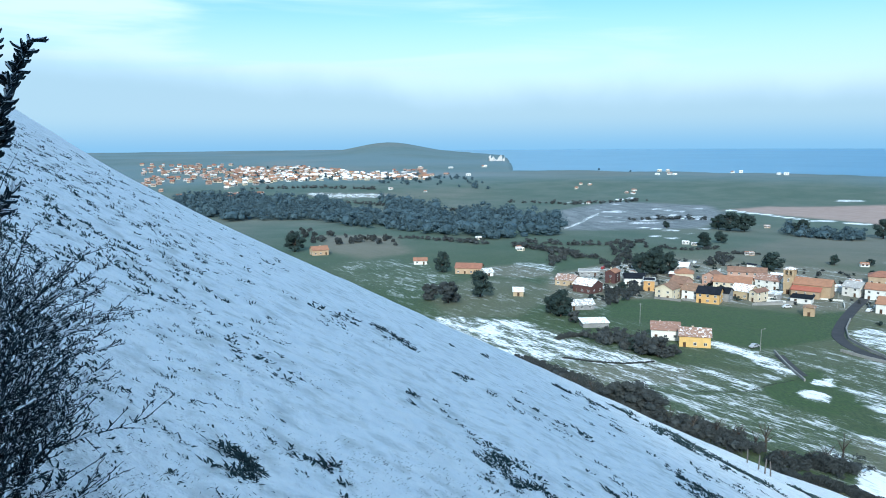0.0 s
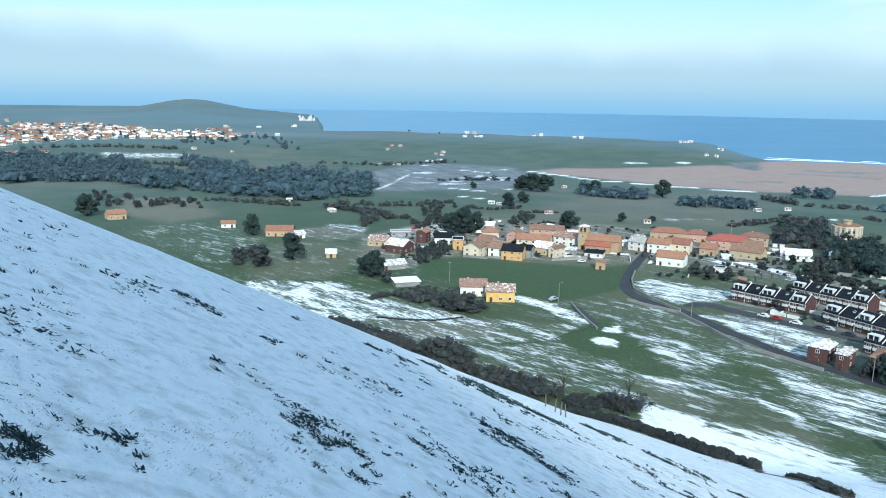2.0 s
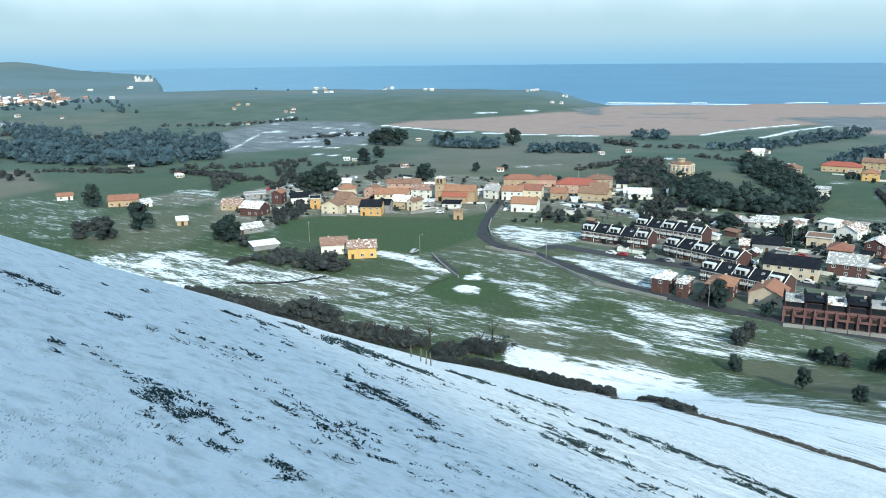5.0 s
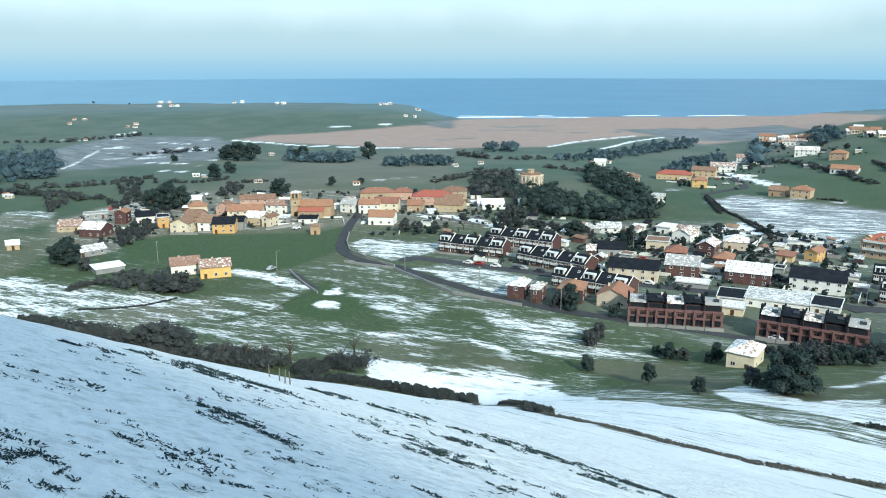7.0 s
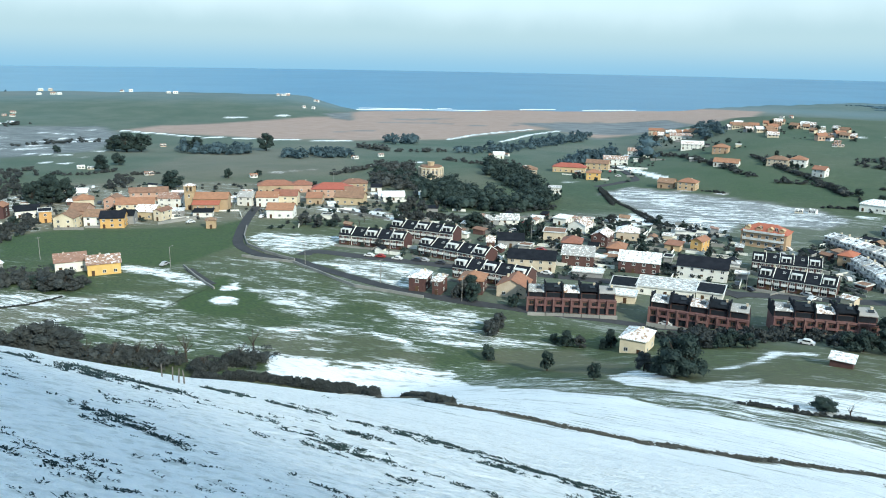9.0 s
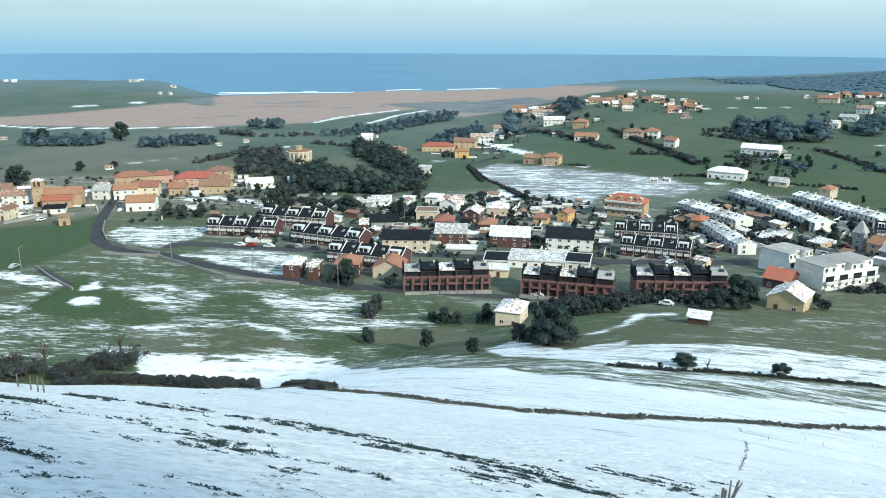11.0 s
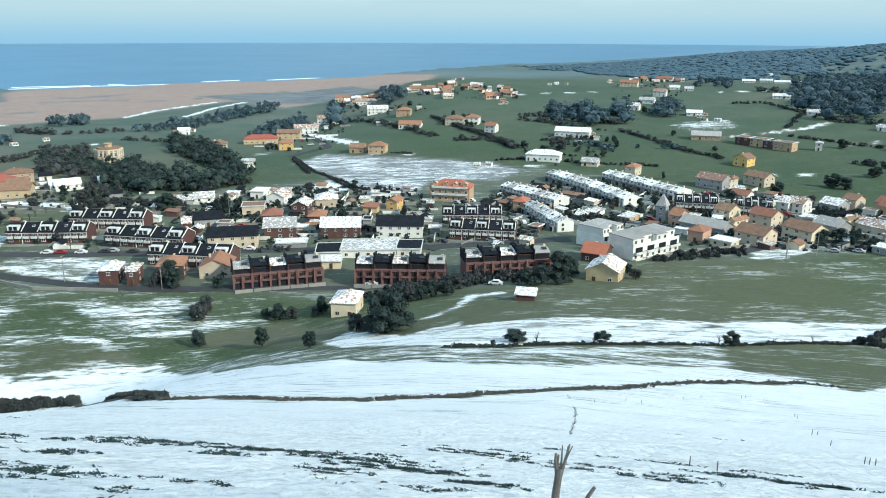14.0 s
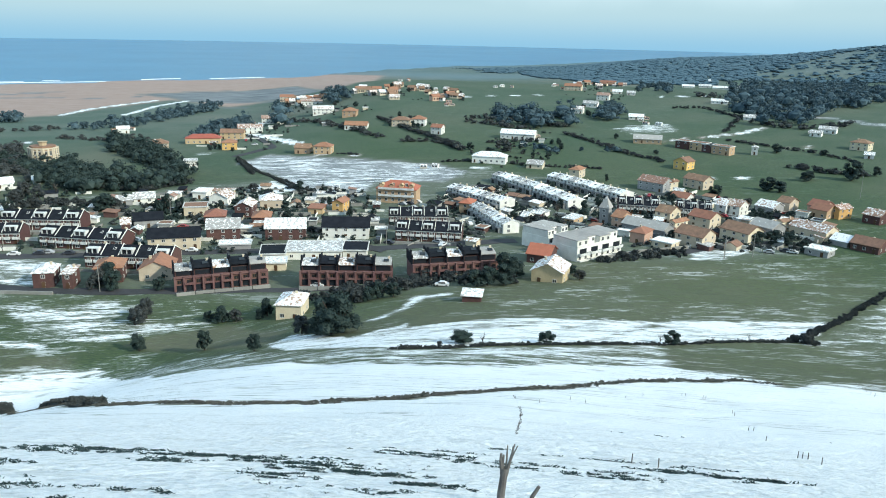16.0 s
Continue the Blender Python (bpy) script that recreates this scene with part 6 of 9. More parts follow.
    for name, (V, F), mat, word in (("foliage", green, LEAVES["gorse"], ""), ("snow", snow, SNOWCAP, "lying snow caught on the sprigs")):
        me = bpy.data.meshes.new(name)
        me.from_pydata([v[:] for v in V], [], F)
        me.materials.append(mat)
        part(name, me, ob, word)
    return ob


# ---- far houses, surf, the wooded ridge ----
FAR = {}


def far_house(x, y, turn, w, d, h, wall, roof):
    key = (wall, roof)
    if key not in FAR:
        FAR[key] = (body_mesh(1, 1, 0.6, 0.32, "gable", WALLS[wall], 0.3), roof_far(ROOFS[roof]))
    ob = thing("house", x, y, gz(x, y), turn, "distant %s house with %s roof" % (wall, {"tile": "an orange tile", "snowy": "a partly snowy", "snow": "a snow-covered"}[roof]), "house", "distant houses")
    size = Matrix.Diagonal((w, d, h, 1))
    part("wall", FAR[key][0], ob, at=size)
    part("roof", FAR[key][1], ob, at=size)
    for k in (-0.25, 0.2):
        part("window", WINDOW, ob, at=S3(k * w, -d / 2 - 0.02, h * 0.2, 1.6, 1, 1.6))


def roof_far(material):
    bm = bmesh.new()
    slab(bm, [(-0.54, -0.56, 0.58), (0.54, -0.56, 0.58), (0.54, 0, 0.95), (-0.54, 0, 0.95)], 0.04)
    slab(bm, [(-0.54, 0, 0.951), (0.54, 0, 0.951), (0.54, 0.56, 0.58), (-0.54, 0.56, 0.58)], 0.04)
    return mesh_of("roof", bm, material)


def far_any(x, y, rng):
    az = math.degrees(math.atan2(-x, y))
    k = min(0.62, max(0.32, math.hypot(x, y) / 2700))
    far_house(x, y, az + rng.uniform(-35, 35), k * rng.uniform(9, 16), k * rng.uniform(8, 11), k * rng.uniform(6.5, 9.5),
              rng.choice(("white", "white", "cream", "white", "pink")), rng.choice(("tile", "snowy", "snowy", "snow")))


def far_town(outline, n, seed):
    """A distant built-up area: small gabled houses in one mesh, too many and too small to pick apart."""
    rng = random.Random(seed)
    bm = bmesh.new()
    for x, y in scatter(outline, n, seed):
        z, t = gz(x, y), math.atan2(-x, y) + rng.uniform(-0.6, 0.6)
        w, d, h = rng.uniform(4.5, 10), rng.uniform(5, 7), rng.uniform(2.2, 4.2)
        m = pose(x, y, z, 0, 0, math.degrees(t))
        wall, roof = rng.choice((0, 1, 1, 2, 7, 7)), rng.choice((3, 4, 4, 8, 8, 5))
        n0 = len(bm.verts)
        box(bm, -w / 2, -d / 2, -2, w / 2, d / 2, h, wall)
        slab(bm, [(-w / 2 - 0.4, -d / 2 - 0.4, h), (w / 2 + 0.4, -d / 2 - 0.4, h), (w / 2 + 0.4, 0, h + 2.4), (-w / 2 - 0.4, 0, h + 2.4)], 0.3, roof)
        slab(bm, [(-w / 2 - 0.4, 0, h + 2.42), (w / 2 + 0.4, 0, h + 2.42), (w / 2 + 0.4, d / 2 + 0.4, h), (-w / 2 - 0.4, d / 2 + 0.4, h)], 0.3, roof)
        for k in (-0.28, 0.05, 0.3):
            box(bm, k * w - 0.7, -d / 2 - 0.05, 1.2, k * w + 0.7, -d / 2 + 0.02, 2.8, 6)
        bm.verts.ensure_lookup_table()
        for v in bm.verts[n0:]:
            v.co = m @ v.co
    me = mesh_of("distant_town", bm, WALLS["white"], WALLS["cream"], WALLS["pink"], ROOFS["tile"], ROOFS["snowy"], ROOFS["snow"], GLASS, WALLS["grey"], ROOFS["old"])
    tagged(new("distant_town", me), "distant pale houses with tile and snowy roofs", "town", kind="stuff")


def hamlet(x, y, n):
    rng = random.Random(int(x + 3 * y))
    for k in range(n):
        far_any(x + rng.uniform(-1, 1) * (6 + 9 * k), y + rng.uniform(-1, 1) * (4 + 6 * k), rng)


def surf(a, b, width):
    """A broken line of foam lying on the sea."""
    rng = random.Random(int(a[0] + b[1]))
    bm = bmesh.new()
    n = max(4, int(math.hypot(b[0] - a[0], b[1] - a[1]) / 5))
    d = Vector((b[0] - a[0], b[1] - a[1])).normalized()
    s = Vector((-d.y, d.x))
    rows = []
    for i in range(n + 1):
        f = i / n
        c = Vector(a).lerp(Vector(b), f) + s * 5 * (noise.noise((a[0] * 0.1 + i * 0.21, 3, 1)))
        w = width * (0.35 + 0.9 * abs(noise.noise((i * 0.33, a[1] * 0.01, 7)))) * (0.2 + 0.8 * min(1, 6 * f, 6 * (1 - f)))
        rows.append([bm.verts.new((c.x + s.x * o * w, c.y + s.y * o * w, z)) for o, z in ((-0.5, 0.02), (-0.15, 0.5), (0.2, 0.7), (0.5, 0.02))])
    for r0, r1 in zip(rows[:-1], rows[1:]):
        for k in range(3):
            bm.faces.new((r0[k], r0[k + 1], r1[k + 1], r1[k]))
    bmesh.ops.recalc_face_normals(bm, faces=bm.faces[:])
    tagged(new("surf", mesh_of("surf", bm, SNOWCAP)), "white breaking surf along the beach", "surf", kind="structure")


def sea_cliff(line, foot, high):
    """A weathered limestone face: columns of uneven rock from the water up to the turf."""
    rng = random.Random(12)
    bm = bmesh.new()
    rows = []
    for i, (x, y) in enumerate(along(line, 4.0, 1.5, 13)):
        top = high * (0.55 + 0.6 * rng.random())
        rows.append([bm.verts.new((x + rng.uniform(-2, 2), y + k * 5 + rng.uniform(-2, 2), foot + (top - foot) * k / 5 + rng.uniform(-1, 1))) for k in range(6)]
                    + [bm.verts.new((x, y + 60, foot))])
    for a, b in zip(rows[:-1], rows[1:]):
        for k in range(6):
            bm.faces.new((a[k], b[k], b[k + 1], a[k + 1]))
    bmesh.ops.recalc_face_normals(bm, faces=bm.faces[:])
    tagged(new("cliff", mesh_of("cliff", bm, surface("pale_limestone", (0.62, 0.60, 0.56), (0.42, 0.41, 0.39), scale=0.2, bump=0.6))), "pale limestone cliff at the headland's end", "cliff", kind="structure")


CLEARING = np.array([(1445, 13), (1565, -68), (1644, -127), (1800, -260), (1371, -195), (1330, -103), (1360, -11)], float)


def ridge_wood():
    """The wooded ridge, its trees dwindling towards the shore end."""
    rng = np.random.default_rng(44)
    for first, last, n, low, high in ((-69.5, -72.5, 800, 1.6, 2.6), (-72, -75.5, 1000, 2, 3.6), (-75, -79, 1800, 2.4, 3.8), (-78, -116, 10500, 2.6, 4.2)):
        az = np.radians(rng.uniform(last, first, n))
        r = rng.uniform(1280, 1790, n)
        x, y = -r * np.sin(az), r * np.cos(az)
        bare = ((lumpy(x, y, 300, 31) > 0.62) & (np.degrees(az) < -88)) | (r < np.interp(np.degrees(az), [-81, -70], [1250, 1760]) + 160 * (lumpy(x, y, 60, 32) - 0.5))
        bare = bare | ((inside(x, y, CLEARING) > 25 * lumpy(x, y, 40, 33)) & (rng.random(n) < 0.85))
        thicket("wood", np.stack([x[~bare], y[~bare]], 1).tolist(), low, high, "hazed_ridge", "wooded ridge above the shore, haze tint in its leaves", "wood", 45, 22, 0.09 * high, 2.7, 0, 0.95)
# ---- what fills the gardens and yards ----
def clear_of(places, gap):
    """Those places that keep the given distance from all that already stands."""
    foot = np.array(FOOT)
    return [p for p in places if (np.hypot(foot[:, 0] - p[0], foot[:, 1] - p[1]) > gap).all()]


def garden_wall(x, y, turn, length, height, pale):
    ob_mesh = bmesh.new()
    box(ob_mesh, -length / 2, -0.1, -0.6, length / 2, 0.1, height)
    box(ob_mesh, -length / 2, -0.16, height, length / 2, 0.16, height + 0.08)
    me = mesh_of("garden_wall", ob_mesh, WALLS["white"] if pale else CONCRETE, SNOWCAP)
    ob = new("garden_wall", me)
    ob.matrix_basis = pose(x, y, gz(x, y), 0, 0, turn)
    tagged(ob, "low %s garden wall between village plots" % ("white" if pale else "grey"), "wall", "garden walls")


def yard_things(outline, seed, walls, sheds, cars, trees, shrubs, turn):
    rng = random.Random(seed)
    for x, y in clear_of(scatter(outline, walls, seed), 4.5):
        garden_wall(x, y, turn + rng.choice((0, 0, 90)) + rng.uniform(-6, 6), rng.uniform(4, 12), rng.uniform(0.7, 1.5), rng.random() < 0.55)
    for x, y in clear_of(scatter(outline, sheds, seed + 1), 7.0):
        house(x, y, turn + rng.choice((0, 90)), rng.uniform(3, 6), rng.uniform(3, 5), 0.8, rng.choice(("gable", "lean", "flat")), rng.choice(("white", "grey", "brick", "cream")),
              rng.choice(("snow", "snowy", "old", "slate")), "small garden shed among the village houses", name="shed", category="shed", chimney=False, plain=True)
    for x, y in clear_of(scatter(outline, cars, seed + 2), 5.0):
        car(x, y, turn + rng.choice((0, 90, 180)), rng.randrange(4))
    for x, y in clear_of(scatter(outline, trees, seed + 3), 5.0):
        tree(x, y, rng.uniform(2.5, 6.0), rng.choice(("evergreen", "evergreen", "tall", "bramble", "bare")), rng.uniform(0.8, 1.3), seed, "garden trees")
    low = clear_of(scatter(outline, shrubs, seed + 4), 4.2)
    half = len(low) // 2
    thicket("shrubs", low[:half], 0.7, 2.0, "evergreen", "dark evergreen garden hedges and shrubs", "shrubs", seed, 24, 0.24, 1.3)
    thicket("shrubs", low[half:], 0.6, 1.8, "bramble", "brown winter garden shrubs", "shrubs", seed + 1, 24, 0.24, 1.3)

# ---- roads and lanes ----
road_along('road', [(210.4, 376.7), (186.7, 345.2), (164.8, 313.8), (153.5, 292.7), (152, 273), (158, 256.2), (159.1, 239.5), (162.9, 214.1), (166, 195.6), (172.5, 174.7), (183.1, 157.6)], 4.6)
road_along('road', [(165.3, 261.6), (173.4, 262.4), (189.6, 230.6), (202.4, 206.4), (216.7, 184.5), (231.7, 158.4), (250.8, 126), (267.7, 98.3), (281.5, 76.4)], 6)
road_along('road', [(170.5, 185), (182, 155.1), (198.2, 126.5), (206.9, 93.9), (214.6, 90.1)], 4)
road_along('lane', [(120.2, 269.9), (118.8, 256.8), (118.3, 246.5)], 3)
road_along('lane', [(291.4, 16.1), (307.3, 5.3), (326, -14.4), (330.7, -37.6)], 5)
road_along('lane', [(270.4, 158), (258.7, 141.1), (250.9, 117.8)], 5)
road_along('lane', [(406, 296), (438, 297.3), (456, 299.9), (506, 354)], 5)

# ---- the villages ----
church(173.1, 381.4, -38)
mansion(325.9, 365.2, -22)
hotel(333.2, 149.5, -78)
house(160.9, 333.7, -30, 4.5, 4.5, 1.6, 'hip', 'stone', 'old', 'small square stone hut at the meadow edge', name='hut', category='hut', chimney=False, plain=True)
house(330.9, 50.6, -100, 4, 4, 3, 'hip', 'grey', 'grey', 'slim grey tower with a pointed roof', name='tower', category='tower', rh=5, chimney=False, plain=True)
pole(82.5, 318.4, 9, False)
pole(116.4, 277.0, 8, True)
pole(179.9, 346.6, 7, True)
pole(172.2, 176.4, 9, False)
pole(167.4, 213.8, 8, False)
pole(252.9, 216.7, 9, True)
pole(290.3, 0.6, 9, False)
pole(299.2, -9.2, 8, True)
pole(273.9, 397.2, 9, False)
pole(291.3, 0.4, 8, False)
pole(439.8, -60.3, 12, False)
pole(157.7, 248.7, 8, True)
pole(164.8, 210.7, 7, True)
pole(367.4, -74.2, 8, False)
pole(257.9, 221.0, 9, True)
pole(259.3, 121.2, 7, True)
pole(524.7, 397.2, 10, False)
pole(516.0, 396.4, 10, False)
car(190.0, 232.2, -60, 0)
car(184.7, 243.4, -60, 0)
car(194.5, 225.2, -60, 2)
car(196.2, 223.1, -62, 3)
car(198.7, 216.1, -62, 2)
car(187.0, 239.1, -60, 1)
car(220.5, 180.7, -70, 0)
car(302.8, 102.8, -140, 0)
car(320.9, 136.6, -100, 3)
car(332.3, 139.1, -100, 0)
car(328.0, 141.5, -100, 2)
car(325.8, 144.0, -100, 3)
car(203.6, 77.0, -75, 0)
car(203.9, 119.2, -75, 0)
car(187.4, 154.0, -60, 0)
car(189.9, 338.3, 40, 0)
car(157.8, 349.0, 0, 0)
car(261.0, 121.0, -95, 2)
car(268.9, 103.9, -95, 3)
car(306.7, 19.3, -110, 0)
car(115.9, 281.5, 30, 3)
car(313.7, -20.9, -100, 2)
car(313.0, -23.4, -100, 0)
car(308.5, -15.0, -90, 3)
stone_wall([(120.3, 274.2), (118.0, 259.9), (116.8, 248.9), (116.1, 241.0)])
stone_wall([(173.4, 322.9), (163.7, 307.6), (156.1, 290.7), (155.4, 275.7), (157.2, 255.5)], 1.1)
stone_wall([(145.0, 275.1), (155.1, 253.3), (155.1, 236.1), (155.0, 212.5), (161.0, 199.0), (164.8, 187.3)], 1.0)
stone_wall([(265.5, 42.0), (286.9, 28.7), (301.5, 13.4)], 1.2)
stone_wall([(146.8, 356.4), (157.5, 357.8), (166.8, 359.1)], 1.2)
stone_wall([(230.2, 343.5), (233.0, 316.5), (237.0, 295.8)], 1.2)
stone_wall([(102.9, 370.9), (113.3, 362.6)], 1.1)
stone_wall([(144.4, 355.2), (165.1, 355.5)], 1.1)
stone_wall([(115.0, 366.3), (121.0, 362.8)], 1.1)
house(66.3, 407.8, -29, 10.5, 9, 1.3, 'gable', 'tan', 'snowy', 'tan-rendered house with a partly snow-covered tile roof')
house(73.8, 389.6, -45, 11.2, 10, 1.7, 'gable', 'brick', 'snowy', 'red brick house with a partly snow-covered tile roof')
house(83.0, 436.1, -11, 11.0, 7, 1, 'flat', 'grey', 'grey', 'flat-roofed grey shed with snow on its roof', name='shed', category='shed', chimney=False)
house(91.6, 413.1, -32, 5.6, 8, 2.4, 'front', 'brick', 'tile', 'gable-fronted red brick house with a orange clay tile roof')
house(101.9, 407.9, -9, 10.6, 8, 1.6, 'gable', 'white', 'slate', 'white-rendered house with a dark slate roof')
house(106.1, 393.4, -15, 5.4, 9, 2.2, 'flat', 'yellow', 'slate', 'flat-roofed yellow-painted house with snow on its roof')
house(110.0, 373.1, -41, 8.9, 10, 2.2, 'front', 'cream', 'old', 'gable-fronted cream-rendered house with a weathered brown tile roof')
house(119.8, 384.2, -42, 7.6, 11, 2.4, 'gable', 'pink', 'old', 'pinkish house with a weathered brown tile roof')
house(122.2, 371.0, -38, 8.7, 10, 2, 'gable', 'white', 'old', 'white-rendered house with a weathered brown tile roof')
house(127.5, 404.3, -18, 9.3, 9, 2.8, 'hip', 'cream', 'tile', 'hip-roofed cream-rendered house with a orange clay tile roof')
house(127.4, 363.7, -31, 10.5, 10, 2, 'gable', 'yellow', 'slate', 'yellow-painted house with a dark slate roof')
house(135.7, 367.5, -35, 6.0, 8, 1.7, 'gable', 'grey', 'slate', 'grey house with a dark slate roof')
house(143.2, 406.7, -39, 7.5, 9, 2, 'front', 'pink', 'old', 'gable-fronted pinkish house with a weathered brown tile roof')
house(148.1, 389.7, -29, 18.0, 10, 2, 'gable', 'cream', 'tile', 'cream-rendered house with a orange clay tile roof')
house(147.9, 373.8, -46, 9.3, 10, 1.6, 'gable', 'tan', 'snowy', 'tan-rendered house with a partly snow-covered tile roof')
house(151.2, 365.1, -57, 4.2, 9, 2, 'front', 'cream', 'old', 'gable-fronted cream-rendered house with a weathered brown tile roof')
house(166.4, 418.6, -22, 19.8, 8, 2, 'gable', 'pink', 'old', 'pinkish house with a weathered brown tile roof')
house(169.2, 395.0, -43, 12.1, 9, 2, 'gable', 'white', 'snowy', 'white-rendered house with a partly snow-covered tile roof')
house(178.9, 406.9, -24, 7.8, 8, 1.6, 'gable', 'white', 'snow', 'white-rendered house with a snow-covered roof')
house(160.3, 371.3, -33, 8.2, 6, 1, 'lean', 'grey', 'snow', 'lean-to grey shed with a snow-covered roof', name='shed', category='shed', chimney=False)
house(170.4, 361.2, -35, 9.2, 7, 1, 'lean', 'white', 'slate', 'lean-to white-rendered shed with a dark slate roof', name='shed', category='shed', chimney=False)
house(203.5, 376.6, -53, 8.4, 9, 2, 'gable', 'white', 'grey', 'white-rendered house with a grey sheet roof dusted with snow')
house(210.9, 367.7, -40, 11.4, 9, 2.2, 'gable', 'white', 'tile', 'white-rendered house with a orange clay tile roof')
house(221.1, 365.8, -41, 12.6, 10, 2.2, 'gable', 'cream', 'tile', 'cream-rendered house with a orange clay tile roof')
house(199.1, 334.6, -43, 12.9, 10, 1.8, 'gable', 'white', 'tile', 'white-rendered house with a orange clay tile roof')
house(235.9, 402.4, -30, 20.5, 10, 1.8, 'hip', 'tan', 'tile', 'hip-roofed tan-rendered house with a orange clay tile roof')
house(249.3, 395.5, -32, 12.3, 9, 1.8, 'hip', 'pink', 'tile', 'hip-roofed pinkish house with a orange clay tile roof')
house(254.5, 370.5, -39, 22.9, 12, 2, 'hip', 'pink', 'red', 'hip-roofed pinkish house with a bright red tile roof')
house(276.4, 378.9, -36, 15.1, 9, 2, 'hip', 'tan', 'old', 'hip-roofed tan-rendered house with a weathered brown tile roof')
house(248.4, 344.1, -51, 15.9, 10, 1.7, 'gable', 'tan', 'old', 'tan-rendered house with a weathered brown tile roof')
house(234.7, 358.4, -43, 8.3, 9, 1.5, 'gable', 'tan', 'tile', 'tan-rendered house with a orange clay tile roof')
house(273.5, 338.3, -34, 11.7, 7, 1, 'gable', 'white', 'snow', 'white-rendered shed with a snow-covered roof', name='shed', category='shed', chimney=False)
house(286.9, 371.0, -38, 6.2, 6, 1, 'gable', 'white', 'slate', 'white-rendered shed with a dark slate roof', name='shed', category='shed', chimney=False)
house(289.8, 331.8, -41, 3.6, 6, 1, 'gable', 'white', 'snow', 'white-rendered shed with a snow-covered roof', name='shed', category='shed', chimney=False)
house(87.1, 297.4, -14, 10.7, 9, 1.6, 'gable', 'white', 'snowy', 'white-rendered farmhouse with a partly snow-covered tile roof')
house(95.2, 286.5, -16, 11.2, 9, 1.8, 'gable', 'yellow', 'snowy', 'yellow-painted farmhouse with a partly snow-covered tile roof')
house(62.6, 349.7, 10, 11.7, 7, 1, 'gable', 'grey', 'snow', 'grey shed with a snow-covered roof', name='shed', category='shed', chimney=False)
house(62.7, 316.2, 4, 10.7, 7, 0.8, 'lean', 'grey', 'snow', 'lean-to grey shed with a snow-covered roof', name='shed', category='shed', chimney=False)
house(139.0, 448.8, -32, 10.6, 8, 1, 'gable', 'grey', 'snow', 'grey shed with a snow-covered roof', name='shed', category='shed', chimney=False)
house(-85.2, 528.0, 24, 11.0, 9, 1.5, 'gable', 'orange', 'tile', 'ochre-painted house with a orange clay tile roof')
house(15.4, 450.7, -12, 15.2, 9, 1.5, 'gable', 'orange', 'tile', 'ochre-painted house with a orange clay tile roof')
house(25.2, 440.1, 17, 5.1, 7, 1, 'gable', 'white', 'snow', 'white-rendered shed with a snow-covered roof', name='shed', category='shed', chimney=False)
house(-14.4, 485.3, 2, 8.3, 6, 1, 'gable', 'white', 'tile', 'white-rendered shed with a orange clay tile roof', name='shed', category='shed', chimney=False)
house(37.4, 379.7, -6, 5.0, 6, 1, 'gable', 'tan', 'snow', 'tan-rendered shed with a snow-covered roof', name='shed', category='shed', chimney=False)
house(408.2, 355.1, -49, 11.4, 9, 2, 'hip', 'cream', 'old', 'hip-roofed cream-rendered house with a weathered brown tile roof')
house(280.8, 254.6, -48, 8.1, 8, 1, 'gable', 'white', 'snow', 'white-rendered shed with a snow-covered roof', name='shed', category='shed', chimney=False)
house(272.8, 259.6, -46, 6.7, 7, 1, 'gable', 'grey', 'snow', 'grey shed with a snow-covered roof', name='shed', category='shed', chimney=False)
house(172.2, 197.4, -56, 5.9, 9, 2, 'hip', 'brick', 'snow', 'hip-roofed red brick house with a snow-covered roof')
house(173.8, 189.1, -62, 3.0, 7, 2, 'lean', 'brick', 'snowy', 'lean-to red brick house with a partly snow-covered tile roof')
house(184.0, 183.0, -55, 8.2, 10, 2, 'hip', 'brick', 'tile', 'hip-roofed red brick house with a orange clay tile roof')
house(192.6, 171.6, -60, 9.8, 11, 1.6, 'front', 'cream', 'tile', 'gable-fronted cream-rendered house with a orange clay tile roof')
house(280.1, 254.7, -48, 8.9, 8, 1, 'gable', 'white', 'snow', 'white-rendered shed with a snow-covered roof', name='shed', category='shed', chimney=False)
house(274.9, 341.7, -34, 14.6, 8, 1, 'gable', 'white', 'snow', 'white-rendered shed with a snow-covered roof', name='shed', category='shed', chimney=False)
house(245.2, 221.7, -48, 11.1, 9, 1.4, 'gable', 'grey', 'slate', 'grey house with a dark slate roof')
house(236.4, 225.3, -46, 3.4, 7, 1.2, 'gable', 'brick', 'snowy', 'red brick house with a partly snow-covered tile roof')
house(257.0, 352.8, -36, 10.0, 10, 2, 'gable', 'pink', 'old', 'pinkish house with a weathered brown tile roof')
house(294.5, 222.0, -73, 8.6, 11, 1.5, 'front', 'white', 'snowy', 'gable-fronted white-rendered house with a partly snow-covered tile roof')
house(300.3, 237.4, -71, 6.5, 10, 1.3, 'flat', 'white', 'snow', 'flat-roofed white-rendered house with snow on its roof')
house(278.5, 197.6, -69, 7.2, 11, 2, 'front', 'brick', 'snowy', 'gable-fronted red brick house with a partly snow-covered tile roof')
house(298.0, 197.7, -56, 10.1, 10, 1.5, 'hip', 'cream', 'snowy', 'hip-roofed cream-rendered house with a partly snow-covered tile roof')
house(270.7, 218.1, -56, 9.4, 9, 1.6, 'flat', 'cream', 'old', 'flat-roofed cream-rendered house with snow on its roof')
house(261.0, 200.5, -57, 8.2, 10, 1.5, 'hip', 'brick', 'tile', 'hip-roofed red brick house with a orange clay tile roof')
house(267.1, 181.8, -61, 7.2, 10, 1.6, 'hip', 'brick', 'tile', 'hip-roofed red brick house with a orange clay tile roof')
